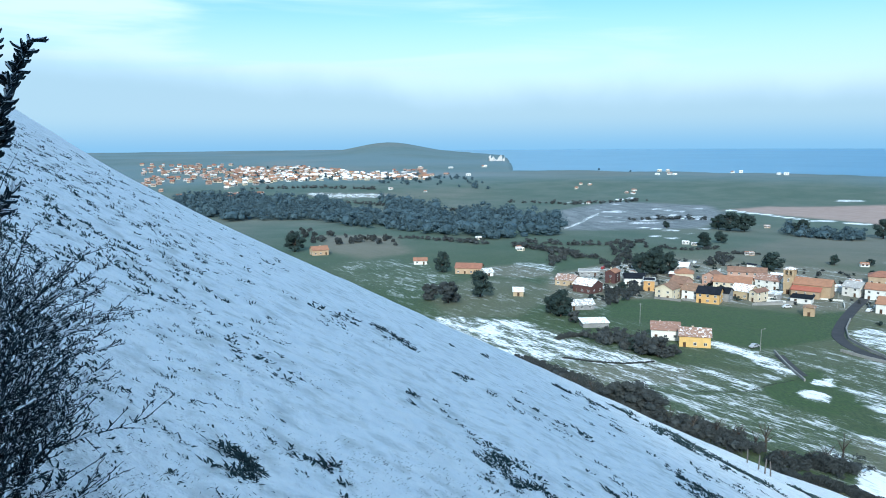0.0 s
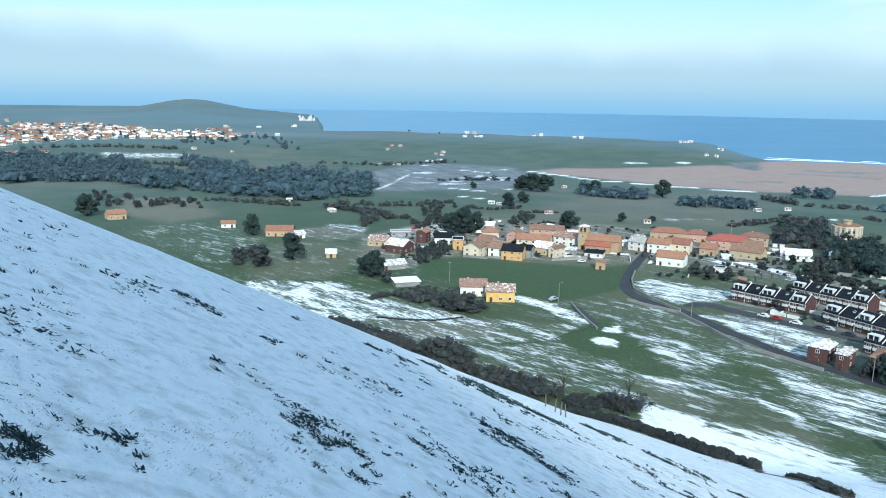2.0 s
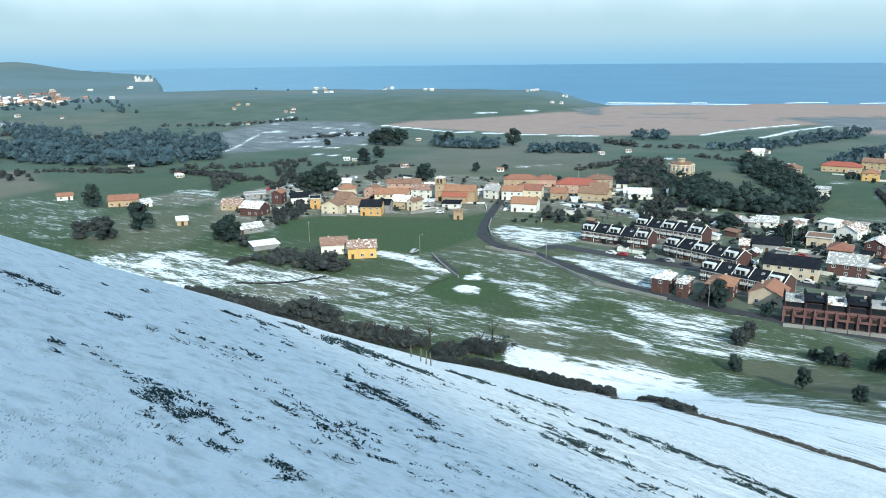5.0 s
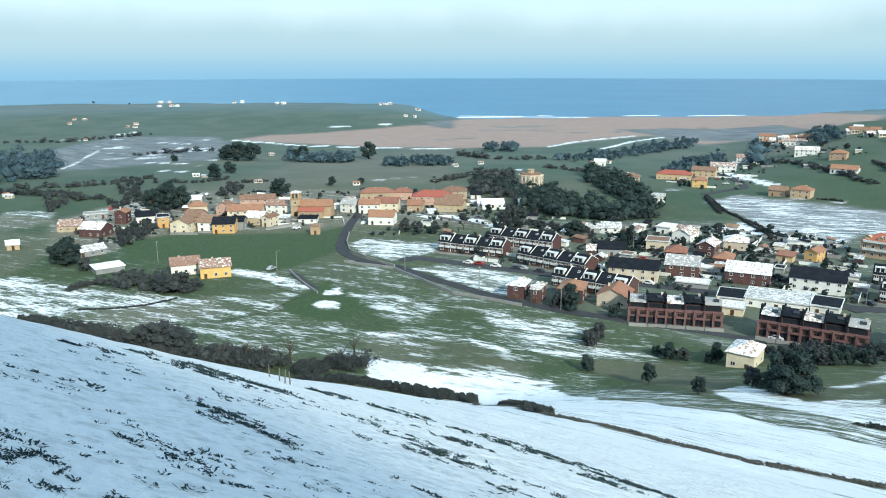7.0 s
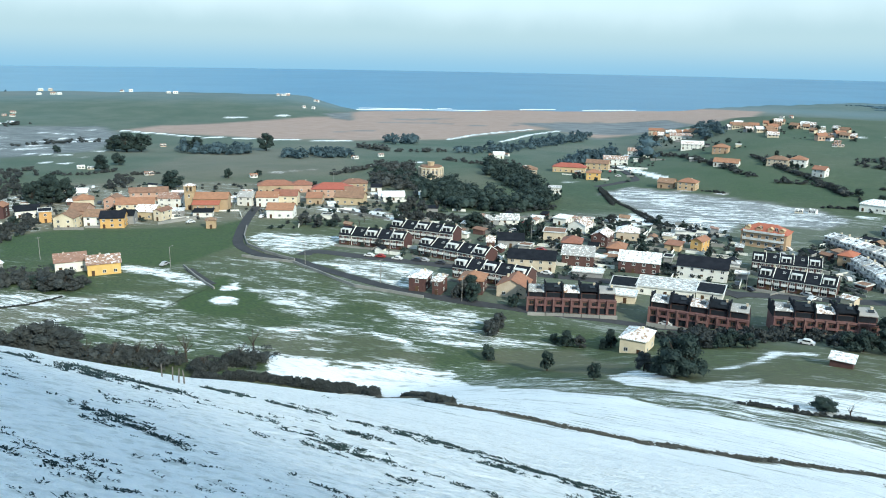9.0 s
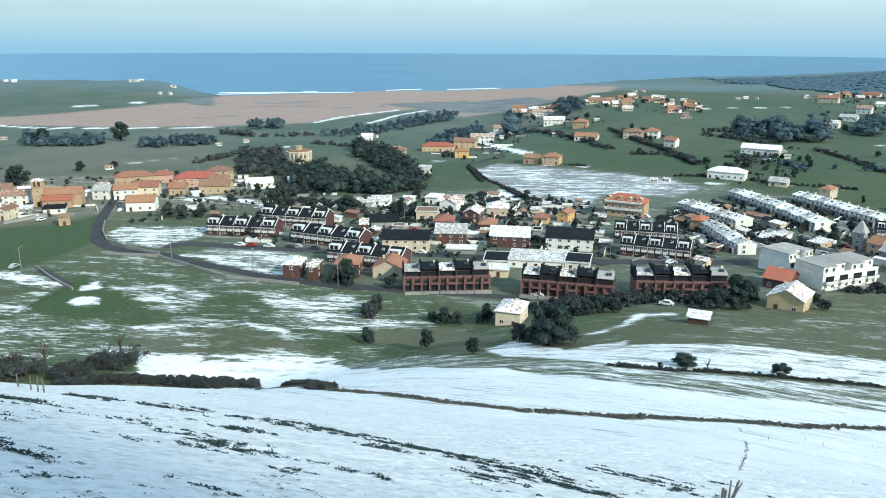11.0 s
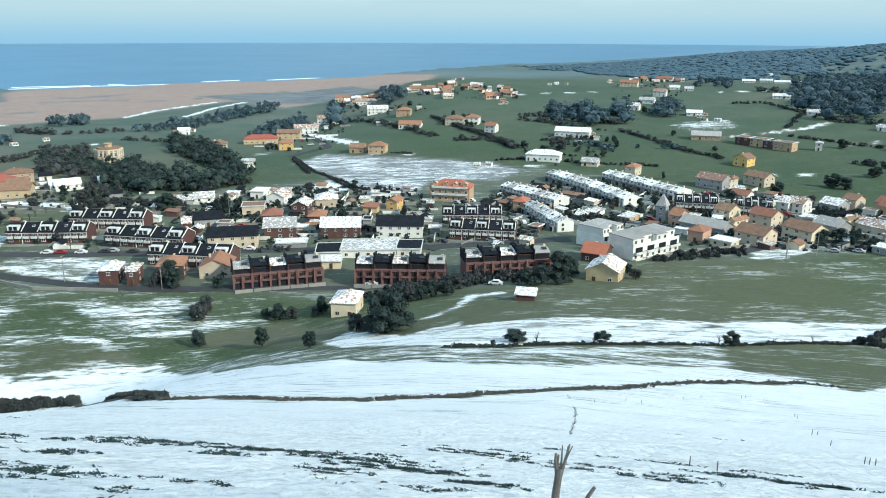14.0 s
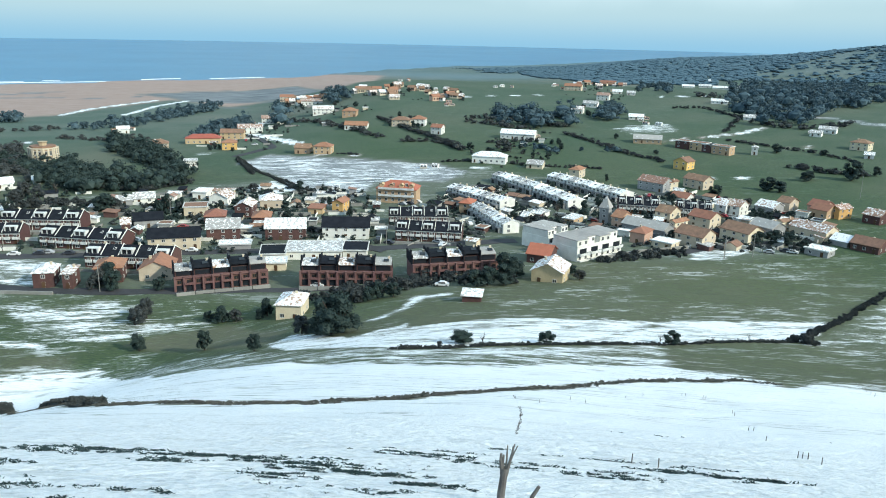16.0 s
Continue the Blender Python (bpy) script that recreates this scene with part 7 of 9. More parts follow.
house(242.9, 183.0, -57, 12.3, 11, 2, 'gable', 'brick', 'snow', 'red brick house with a snow-covered roof')
house(253.9, 161.9, -61, 15.3, 11, 2, 'gable', 'brick', 'snow', 'red brick house with a snow-covered roof')
house(301.9, 163.7, -81, 4.9, 9, 2, 'front', 'yellow', 'tile', 'gable-fronted yellow-painted house with a orange clay tile roof')
house(295.6, 172.1, -75, 6.5, 7, 1, 'lean', 'orange', 'tile', 'lean-to ochre-painted shed with a orange clay tile roof', name='shed', category='shed', chimney=False)
house(264.9, 141.2, -66, 18.0, 11, 2, 'gable', 'white', 'slate', 'white-rendered house with a dark slate roof')
house(223.5, 190.4, -54, 18.0, 10, 2, 'gable', 'cream', 'slate', 'cream-rendered house with a dark slate roof')
house(235.9, 138.7, -63, 19.4, 14, 1.2, 'flat', 'white', 'snow', 'flat-roofed white-rendered house with snow on its roof')
house(225.7, 149.4, -60, 8.4, 12, 1.2, 'flat', 'white', 'slate', 'flat-roofed white-rendered house with snow on its roof')
house(243.0, 125.8, -67, 8.5, 12, 1.2, 'flat', 'white', 'slate', 'flat-roofed white-rendered house with snow on its roof')
house(216.1, 142.1, -61, 6.7, 7, 1, 'flat', 'cream', 'snow', 'flat-roofed cream-rendered shed with snow on its roof', name='shed', category='shed', chimney=False)
house(231.6, 169.7, -58, 10.9, 6, 0.8, 'flat', 'grey', 'snow', 'flat-roofed grey shed with snow on its roof', name='shed', category='shed', chimney=False)
house(325.9, 111.9, -86, 5.3, 9, 2, 'hip', 'orange', 'red', 'hip-roofed ochre-painted house with a bright red tile roof')
house(326.1, 63.6, -109, 5.3, 8, 1, 'lean', 'orange', 'snow', 'lean-to ochre-painted shed with a snow-covered roof', name='shed', category='shed', chimney=False)
house(320.9, 82.6, -105, 3.0, 6, 1, 'gable', 'white', 'snow', 'white-rendered shed with a snow-covered roof', name='shed', category='shed', chimney=False)
house(432.9, 84.0, -99, 6.0, 10, 2, 'hip', 'cream', 'tile', 'hip-roofed cream-rendered house with a orange clay tile roof')
house(329.8, 43.7, -112, 3.0, 9, 2, 'gable', 'tan', 'tile', 'tan-rendered house with a orange clay tile roof')
house(256.2, 59.9, -92, 8.0, 10, 1.4, 'gable', 'brick', 'red', 'red brick house with a bright red tile roof')
house(227.7, 50.1, -89, 9.7, 11, 1.7, 'front', 'tan', 'snowy', 'gable-fronted tan-rendered house with a partly snow-covered tile roof')
house(327.9, 43.3, -112, 4.8, 8, 2, 'gable', 'pink', 'tile', 'pinkish house with a orange clay tile roof')
house(329.4, 20.0, -121, 3.0, 9, 2, 'front', 'cream', 'tile', 'gable-fronted cream-rendered house with a orange clay tile roof')
house(320.7, 31.5, -112, 18.8, 9, 1.4, 'gable', 'grey', 'grey', 'grey house with a grey sheet roof dusted with snow')
house(347.2, 26.0, -115, 7.3, 9, 2, 'gable', 'cream', 'old', 'cream-rendered house with a weathered brown tile roof')
house(304.9, 32.0, -104, 5.9, 9, 1.8, 'hip', 'pink', 'tile', 'hip-roofed pinkish house with a orange clay tile roof')
house(299.7, 22.2, -110, 8.1, 7, 1, 'flat', 'cream', 'snow', 'flat-roofed cream-rendered shed with snow on its roof', name='shed', category='shed', chimney=False)
house(308.9, 12.0, -117, 11.8, 10, 2, 'gable', 'cream', 'old', 'cream-rendered house with a weathered brown tile roof')
house(344.1, 10.3, -118, 10.1, 9, 2, 'gable', 'cream', 'tile', 'cream-rendered house with a orange clay tile roof')
house(325.4, -4.8, -125, 13.1, 10, 2, 'gable', 'cream', 'old', 'cream-rendered house with a weathered brown tile roof')
house(376.4, 3.0, -114, 4.8, 9, 2, 'gable', 'white', 'snowy', 'white-rendered house with a partly snow-covered tile roof')
house(376.4, -3.0, -115, 4.8, 9, 2, 'gable', 'white', 'snowy', 'white-rendered house with a partly snow-covered tile roof')
house(417.8, 39.3, -114, 15.0, 10, 2, 'gable', 'grey', 'snowy', 'grey house with a partly snow-covered tile roof')
house(420.4, 31.3, -120, 3.1, 8, 2, 'front', 'cream', 'old', 'gable-fronted cream-rendered house with a weathered brown tile roof')
house(435.1, 18.6, -122, 12.6, 9, 2, 'gable', 'cream', 'old', 'cream-rendered house with a weathered brown tile roof')
house(397.2, 23.8, -111, 8.4, 8, 1, 'gable', 'white', 'tile', 'white-rendered shed with a orange clay tile roof', name='shed', category='shed', chimney=False)
house(342.2, -14.8, -127, 10.5, 9, 1.6, 'gable', 'grey', 'grey', 'grey house with a grey sheet roof dusted with snow')
house(351.0, -21.8, -128, 3.0, 8, 2, 'front', 'cream', 'old', 'gable-fronted cream-rendered house with a weathered brown tile roof')
house(395.6, -24.5, -123, 6.2, 8, 2, 'gable', 'cream', 'old', 'cream-rendered house with a weathered brown tile roof')
house(385.9, -16.3, -122, 9.0, 9, 1.6, 'gable', 'grey', 'snowy', 'grey house with a partly snow-covered tile roof')
house(345.7, -32.5, -125, 16.2, 9, 1.6, 'gable', 'cream', 'snowy', 'cream-rendered house with a partly snow-covered tile roof')
house(390.9, -38.4, -125, 8.1, 9, 2, 'gable', 'pink', 'tile', 'pinkish house with a orange clay tile roof')
house(316.4, -33.0, -116, 8.5, 7, 1, 'flat', 'grey', 'snow', 'flat-roofed grey shed with snow on its roof', name='shed', category='shed', chimney=False)
house(389.8, -46.3, -131, 5.8, 9, 2, 'front', 'yellow', 'snowy', 'gable-fronted yellow-painted house with a partly snow-covered tile roof')
house(387.8, -39.5, -125, 8.0, 9, 1.6, 'gable', 'orange', 'tile', 'ochre-painted house with a orange clay tile roof')
house(386.2, -60.7, -124, 7.7, 9, 1.6, 'gable', 'brick', 'snowy', 'red brick house with a partly snow-covered tile roof')
house(333.1, -51.7, -119, 10.6, 9, 1.2, 'gable', 'brick', 'old', 'red brick house with a weathered brown tile roof')
house(337.7, -43.2, -122, 6.7, 8, 0.9, 'gable', 'grey', 'snow', 'grey shed with a snow-covered roof', name='shed', category='shed', chimney=False)
house(174.7, 110.1, -71, 6.9, 10, 1.8, 'hip', 'cream', 'snowy', 'hip-roofed cream-rendered house with a partly snow-covered tile roof')
house(184.4, 61.1, -77, 4.9, 4, 0.75, 'lean', 'brick', 'snow', 'lean-to red brick shed with a snow-covered roof', name='shed', category='shed', chimney=False)
house(438.8, 264.8, -74, 9.8, 9, 1.5, 'gable', 'orange', 'old', 'ochre-painted house with a weathered brown tile roof')
house(440.1, 250.7, -75, 11.1, 9, 2, 'hip', 'orange', 'tile', 'hip-roofed ochre-painted house with a orange clay tile roof')
house(530.8, 273.5, -73, 17.0, 10, 1.2, 'gable', 'white', 'tile', 'white-rendered house with a orange clay tile roof')
house(549.2, 244.4, -76, 13.9, 9, 2, 'hip', 'cream', 'old', 'hip-roofed cream-rendered house with a weathered brown tile roof')
house(557.7, 233.5, -77, 10.8, 10, 2, 'hip', 'white', 'tile', 'hip-roofed white-rendered house with a orange clay tile roof')
house(531.4, 207.5, -89, 8.1, 8, 2, 'gable', 'white', 'tile', 'white-rendered house with a orange clay tile roof')
house(620.3, 353.0, -60, 18.1, 9, 2, 'gable', 'white', 'snow', 'white-rendered house with a snow-covered roof', plain=True)
house(589.6, 309.9, -72, 12.0, 10, 2, 'hip', 'orange', 'tile', 'hip-roofed ochre-painted house with a orange clay tile roof', plain=True)
house(699.2, 411.3, -60, 21.2, 9, 1.5, 'gable', 'white', 'snowy', 'white-rendered house with a partly snow-covered tile roof', plain=True)
house(772.7, 486.6, -58, 15.6, 9, 2, 'gable', 'cream', 'tile', 'cream-rendered house with a orange clay tile roof', plain=True)
house(538.2, 148.2, -85, 24.3, 10, 1.6, 'gable', 'white', 'snow', 'white-rendered house with a snow-covered roof')
house(451.0, 141.5, -82, 20.5, 10, 1.6, 'hip', 'white', 'snow', 'hip-roofed white-rendered house with a snow-covered roof')
house(448.9, 112.2, -86, 9.5, 8, 1, 'gable', 'cream', 'snow', 'cream-rendered shed with a snow-covered roof', name='shed', category='shed', chimney=False)
house(550.6, 308.6, -61, 10.5, 6, 0.6, 'flat', 'grey', 'snow', 'flat-roofed grey shed with snow on its roof', name='shed', category='shed', chimney=False)
house(869.9, 179.6, -88, 18.8, 10, 2, 'gable', 'cream', 'tile', 'cream-rendered house with a orange clay tile roof', plain=True)
house(1252.6, 204.6, -91, 24.1, 10, 2, 'gable', 'white', 'tile', 'white-rendered house with a orange clay tile roof', plain=True)
house(777.9, 130.4, -90, 12.0, 9, 2, 'gable', 'white', 'snowy', 'white-rendered house with a partly snow-covered tile roof', plain=True)
house(676.4, 134.9, -89, 10.8, 9, 1.5, 'gable', 'white', 'snowy', 'white-rendered house with a partly snow-covered tile roof', plain=True)
house(720.8, 131.7, -90, 13.2, 8, 1.4, 'gable', 'white', 'snow', 'white-rendered house with a snow-covered roof', plain=True)
house(661.7, 82.7, -83, 11.7, 8, 1, 'gable', 'white', 'snow', 'white-rendered shed with a snow-covered roof', name='shed', category='shed', chimney=False, plain=True)
house(558.0, 60.6, -84, 18.9, 10, 1.2, 'gable', 'tan', 'grey', 'tan-rendered house with a grey sheet roof dusted with snow')
house(551.3, 35.2, -111, 9.5, 8, 2, 'flat', 'brick', 'old', 'flat-roofed red brick house with snow on its roof')
house(548.9, 25.3, -112, 11.8, 8, 2, 'flat', 'orange', 'old', 'flat-roofed ochre-painted house with snow on its roof')
house(544.7, 18.0, -113, 8.6, 8, 2, 'flat', 'brick', 'slate', 'flat-roofed red brick house with snow on its roof')
house(540.4, 10.0, -114, 12.3, 8, 2.2, 'flat', 'orange', 'old', 'flat-roofed ochre-painted house with snow on its roof')
house(485.8, 30.1, -116, 8.9, 9, 2, 'front', 'yellow', 'old', 'gable-fronted yellow-painted house with a weathered brown tile roof')
house(545.3, -9.4, -91, 3.9, 5, 2, 'hip', 'white', 'snow', 'hip-roofed white-rendered house with a snow-covered roof')
house(632.7, -51.3, -105, 7.7, 7, 1, 'gable', 'white', 'snow', 'white-rendered shed with a snow-covered roof', name='shed', category='shed', chimney=False)
house(652.0, -60.6, -105, 12.1, 8, 1.2, 'gable', 'white', 'snow', 'white-rendered house with a snow-covered roof', plain=True)
house(588.7, -76.3, -117, 11.5, 9, 2, 'hip', 'cream', 'old', 'hip-roofed cream-rendered house with a weathered brown tile roof')
house(560.0, -77.9, -98, 5.5, 6, 1, 'gable', 'white', 'snow', 'white-rendered shed with a snow-covered roof', name='shed', category='shed', chimney=False)
house(852.2, 128.5, -81, 9.9, 8, 1, 'gable', 'white', 'snow', 'white-rendered shed with a snow-covered roof', name='shed', category='shed', chimney=False, plain=True)
house(845.3, 113.1, -82, 8.7, 8, 1, 'gable', 'white', 'snow', 'white-rendered shed with a snow-covered roof', name='shed', category='shed', chimney=False, plain=True)
house(1246.1, 83.2, -86, 17.6, 9, 1, 'gable', 'white', 'snow', 'white-rendered shed with a snow-covered roof', name='shed', category='shed', chimney=False, plain=True)
house(1255.4, 59.8, -87, 17.7, 9, 1, 'gable', 'white', 'snow', 'white-rendered shed with a snow-covered roof', name='shed', category='shed', chimney=False, plain=True)
house(1036.9, 29.8, -88, 20.6, 8, 0.8, 'gable', 'white', 'snow', 'white-rendered shed with a snow-covered roof', name='shed', category='shed', chimney=False, plain=True)
house(800.0, 23.2, -88, 15.4, 8, 1, 'gable', 'white', 'snow', 'white-rendered shed with a snow-covered roof', name='shed', category='shed', chimney=False, plain=True)
house(698.3, -4.7, -90, 9.4, 8, 1, 'gable', 'white', 'snow', 'white-rendered shed with a snow-covered roof', name='shed', category='shed', chimney=False, plain=True)
house(451.2, 353.4, -57, 23.5, 10, 1.6, 'hip', 'orange', 'red', 'hip-roofed ochre-painted house with a bright red tile roof')
house(481.1, 350.2, -64, 16.7, 9, 2, 'gable', 'orange', 'old', 'ochre-painted house with a weathered brown tile roof')
house(433.2, 318.4, -54, 9.6, 8, 2, 'hip', 'yellow', 'tile', 'hip-roofed yellow-painted house with a orange clay tile roof')
house(518.1, 360.5, -55, 18.8, 9, 2, 'gable', 'white', 'snowy', 'white-rendered house with a partly snow-covered tile roof')
house(407.3, 356.2, -49, 12.3, 9, 2, 'hip', 'cream', 'snowy', 'hip-roofed cream-rendered house with a partly snow-covered tile roof')
house(365.8, 297.6, -51, 8.9, 8, 1.6, 'flat', 'white', 'snow', 'flat-roofed white-rendered house with snow on its roof')
house(472.2, 444.6, -47, 9.0, 8, 1.4, 'gable', 'white', 'snow', 'white-rendered house with a snow-covered roof')
house(587.7, 386.1, -57, 17.4, 9, 2, 'gable', 'white', 'snowy', 'white-rendered house with a partly snow-covered tile roof', plain=True)
house(618.7, 352.8, -60, 17.6, 9, 2, 'gable', 'white', 'snowy', 'white-rendered house with a partly snow-covered tile roof', plain=True)
terrace('slate', 188.1, 269.3, -61.9, 6.00, 5, 9.5)
terrace('slate', 215.3, 268.3, -67.6, 6.25, 5, 9.5)
terrace('slate', 202.1, 233.1, -76.8, 6.36, 5, 9.5)
terrace('slate', 189.5, 199.4, -71.5, 5.86, 5, 9.5)
terrace('slate', 266.2, 120.6, -74.8, 5.14, 5, 9.5)
terrace('slate', 285.9, 132.6, -66.2, 4.96, 5, 9.5)
terrace('brickback', 181.8, 156.1, -47.6, 5.65, 5, 10)
terrace('brickback', 201.6, 123.9, -66.8, 5.76, 5, 10)
terrace('brickback', 216.1, 91.6, -54.8, 5.64, 5, 10)
terrace('white', 356.1, 133.4, -123.3, 5.16, 8, 9)
terrace('white', 398.1, 123.3, -130.1, 6.55, 6, 9)
terrace('white', 374.3, 93.2, -136.7, 6.38, 5, 9)
terrace('white', 411.7, 96.0, -129.1, 5.77, 10, 9)
terrace('white', 321.6, 109.4, -140.1, 6.40, 6, 7)
terrace('slate', 354.5, 48.6, -77.3, 3.66, 5, 8)
terrace('slate', 357.1, 23.0, -81.8, 3.01, 5, 8)
terrace('block', 259.8, 48.3, -30.4, 5.98, 4, 12)
terrace('block', 271.4, 61.5, -22.3, 4.24, 3, 12)

# ---- gardens and yards ----
yard_things([(193.1, 273.2), (246.3, 288.1), (287.3, 266.1), (323.7, 242.8), (351.5, 184.9), (338.4, 165.4), (302.0, 142.0), (269.5, 121.7), (252.7, 118.7), (234.5, 137.2), (217.6, 179.6), (215.1, 209.2), (190.8, 239.9)], 1001, 210, 50, 26, 60, 800, -66)
yard_things([(283.0, 133.0), (375.9, 131.5), (393.5, 88.3), (374.4, 38.1), (340.8, 18.0), (309.8, 17.6), (308.1, 40.8), (314.7, 69.5), (301.7, 94.9), (263.8, 86.9), (263.5, 114.2)], 1002, 200, 46, 30, 56, 900, -100)
yard_things([(383.5, 60.7), (417.6, 24.0), (399.7, -22.4), (371.1, -40.7), (322.2, -36.9), (303.1, -12.2), (301.5, 14.9), (291.3, 34.1), (323.2, 31.9)], 1003, 150, 40, 18, 56, 700, -110)
yard_things([(62.2, 425.4), (137.4, 490.5), (204.5, 453.5), (293.7, 381.0), (245.1, 312.9), (193.3, 340.4), (134.3, 366.6), (104.0, 376.3), (71.4, 357.3)], 1004, 60, 14, 8, 22, 260, -28)
yard_things([(174.8, 313.5), (233.4, 332.2), (289.9, 343.5), (292.3, 298.9), (271.4, 277.3), (222.3, 279.3)], 1005, 14, 3, 0, 14, 110, -45)
yard_things([(419.8, 334.3), (511.5, 387.3), (577.0, 399.2), (619.8, 386.0), (550.4, 335.6), (440.6, 293.1), (418.0, 301.9)], 1006, 16, 6, 2, 12, 60, -60)
yard_things([(721.8, 376.7), (773.7, 390.6), (811.1, 338.1), (757.6, 268.5), (687.0, 243.2), (682.6, 324.2)], 1010, 0, 0, 0, 12, 40, -66)
yard_things([(658.3, 141.5), (907.1, 197.1), (1356.0, 210.7), (808.1, 111.6), (661.3, 100.1)], 1011, 0, 4, 0, 16, 60, -80)
yard_things([(436.7, 145.2), (472.3, 161.7), (575.2, 134.8), (511.8, 109.1), (445.5, 103.0)], 1012, 0, 4, 0, 14, 60, -75)
yard_things([(539.1, 252.3), (593.9, 258.6), (548.4, 207.1), (523.5, 200.9), (527.9, 229.7)], 1013, 0, 2, 0, 6, 24, -66)
yard_things([(706.3, 454.1), (719.3, 400.3), (626.5, 305.9), (585.9, 289.9), (605.6, 354.4)], 1014, 0, 4, 0, 16, 40, -62)

# ---- far houses ----
far_town([(-363, 1306), (-307, 1513), (-194, 1612), (-34, 1488), (-25, 1332), (-162, 1346), (-264, 1301), (-331, 1187)], 270, 900)
far_town([(-457, 1646), (-438, 1824), (-330, 1875), (-199, 1660), (-308, 1521), (-390, 1403)], 190, 901)
far_town([(-295, 1057), (-307, 1102), (-261, 1115), (-243, 1075)], 28, 902)
far_town([(-9, 21), (-400, 1186), (-352, 1359), (-348, 1664), (-507, 1964), (-760, 1975)], 170, 903)
far_town([(-112, 1652), (-25, 1672), (11, 1480), (-71, 1338)], 25, 904)
sea_cliff([(136, 2262), (150, 2266), (168, 2272), (188, 2284)], -6, 34)
hamlet(418, 1445, 3)
hamlet(627, 2071, 2)
hamlet(692, 2021, 3)
hamlet(735, 1976, 3)
hamlet(570, 1499, 2)
hamlet(610, 1388, 2)
hamlet(756, 1259, 3)
hamlet(455, 1576, 2)
hamlet(726, 2106, 3)
hamlet(771, 2069, 2)
hamlet(820, 1925, 2)
hamlet(213, 1209, 2)
hamlet(276, 1127, 2)
hamlet(656, 1029, 2)
hamlet(775, 1171, 2)
hamlet(201, 1163, 2)
hamlet(266, 1094, 2)
hamlet(-48, 1779, 2)
hamlet(20, 1776, 1)
hamlet(101, 1849, 2)
hamlet(50, 1471, 1)
hamlet(-76, 1181, 1)
hamlet(-22, 1147, 1)
hamlet(30, 608, 1)
hamlet(-56, 835, 1)
hamlet(-36, 717, 2)
hamlet(176, 568, 2)
hamlet(190, 982, 2)
hamlet(199, 506, 2)
hamlet(246, 458, 1)
hamlet(53, 544, 2)
hamlet(92, 763, 1)
hamlet(378, 512, 3)
hamlet(480, 453, 2)
hamlet(290, 691, 1)
hamlet(287, 686, 1)
hamlet(895, 386, 3)
hamlet(793, 323, 3)
hamlet(728, 276, 3)
hamlet(817, 371, 2)
hamlet(673, 251, 3)
hamlet(866, 259, 3)
hamlet(942, 220, 4)
hamlet(885, 185, 3)
hamlet(1242, 213, 3)
hamlet(1221, 192, 2)
hamlet(1319, 58, 3)
hamlet(640, -51, 2)
hamlet(664, 81, 2)
hamlet(640, 69, 2)
hamlet(643, 62, 1)
hamlet(418, 162, 2)
far_town([(731, 382), (784, 396), (782, 371), (826, 344), (769, 306), (767, 272), (694, 246), (670, 279), (683, 324), (704, 358)], 34, 950)
far_town([(769, 494), (794, 487), (712, 391), (679, 373), (704, 432)], 12, 951)
far_town([(854, 185), (1330, 265), (1376, 214), (1296, 181), (938, 156)], 12, 952)

# ---- surf ----
surf((781, 1065), (881, 1003), 10)
surf((881, 1003), (998, 904), 13)
surf((1033, 927), (1102, 901), 12)
surf((1021, 875), (1103, 814), 9)
surf((1122, 860), (1219, 814), 15)
surf((1160, 796), (1192, 760), 9)
surf((1290, 760), (1328, 720), 15)
surf((1612, 733), (1653, 680), 14)
surf((1798, 665), (1839, 645), 12)
surf((806, 1092), (887, 1018), 12)
surf((920, 1017), (935, 996), 9)

# ---- trees, woods and hedges ----
tree(120.3, 433.0, 18.0, 'evergreen', 1)
tree(111.4, 430.7, 14.4, 'evergreen', 0.9)
tree(128.0, 433.9, 14.7, 'evergreen', 0.9)
tree(52.2, 336.9, 12.3, 'evergreen', 1.1)
tree(47.8, 340.0, 8.6, 'evergreen', 1)
tree(192.0, 445.9, 12.0, 'evergreen', 1.2)
tree(248.3, 665.6, 18.0, 'evergreen', 1.2)
tree(259.1, 661.5, 17.5, 'evergreen', 1.2)
tree(242.2, 677.4, 15.4, 'evergreen', 1.2)
tree(185.9, 546.2, 12.4, 'evergreen', 1.2)
tree(208.9, 577.8, 9.9, 'evergreen', 1.2)
tree(235.3, 460.3, 7.2, 'evergreen', 1)
tree(256.5, 459.2, 4.5, 'evergreen', 1.4)
tree(347.8, 607.5, 17.3, 'evergreen', 1)
tree(293.6, 632.1, 14.9, 'evergreen', 1.1)
tree(200.8, 692.4, 7.0, 'evergreen', 1.2)
tree(-104.9, 543.0, 15.8, 'evergreen', 1.1)
tree(-0.5, 454.0, 14.0, 'evergreen', 0.8)
tree(18.3, 377.1, 14.8, 'evergreen', 1)
tree(2.3, 362.0, 12.0, 'bramble', 1.2)
tree(-6.2, 368.9, 9.2, 'bramble', 1.2)
tree(37.3, 620.9, 9.1, 'evergreen', 1)
tree(51.5, 333.5, 11.0, 'evergreen', 1.1)
tree(55.9, 321.2, 6.1, 'bramble', 1.2)
tree(122.8, 449.5, 12.8, 'evergreen', 1.2)
tree(115.6, 451.4, 9.6, 'evergreen', 1.2)
tree(189.4, 443.8, 11.0, 'evergreen', 1.1)
tree(77.0, 270.7, 8.6, 'bramble', 1.2)
tree(71.2, 273.3, 7.8, 'bramble', 1.2)
tree(82.8, 270.6, 4.7, 'bramble', 1.2)
tree(69.1, 279.0, 5.6, 'evergreen', 1)
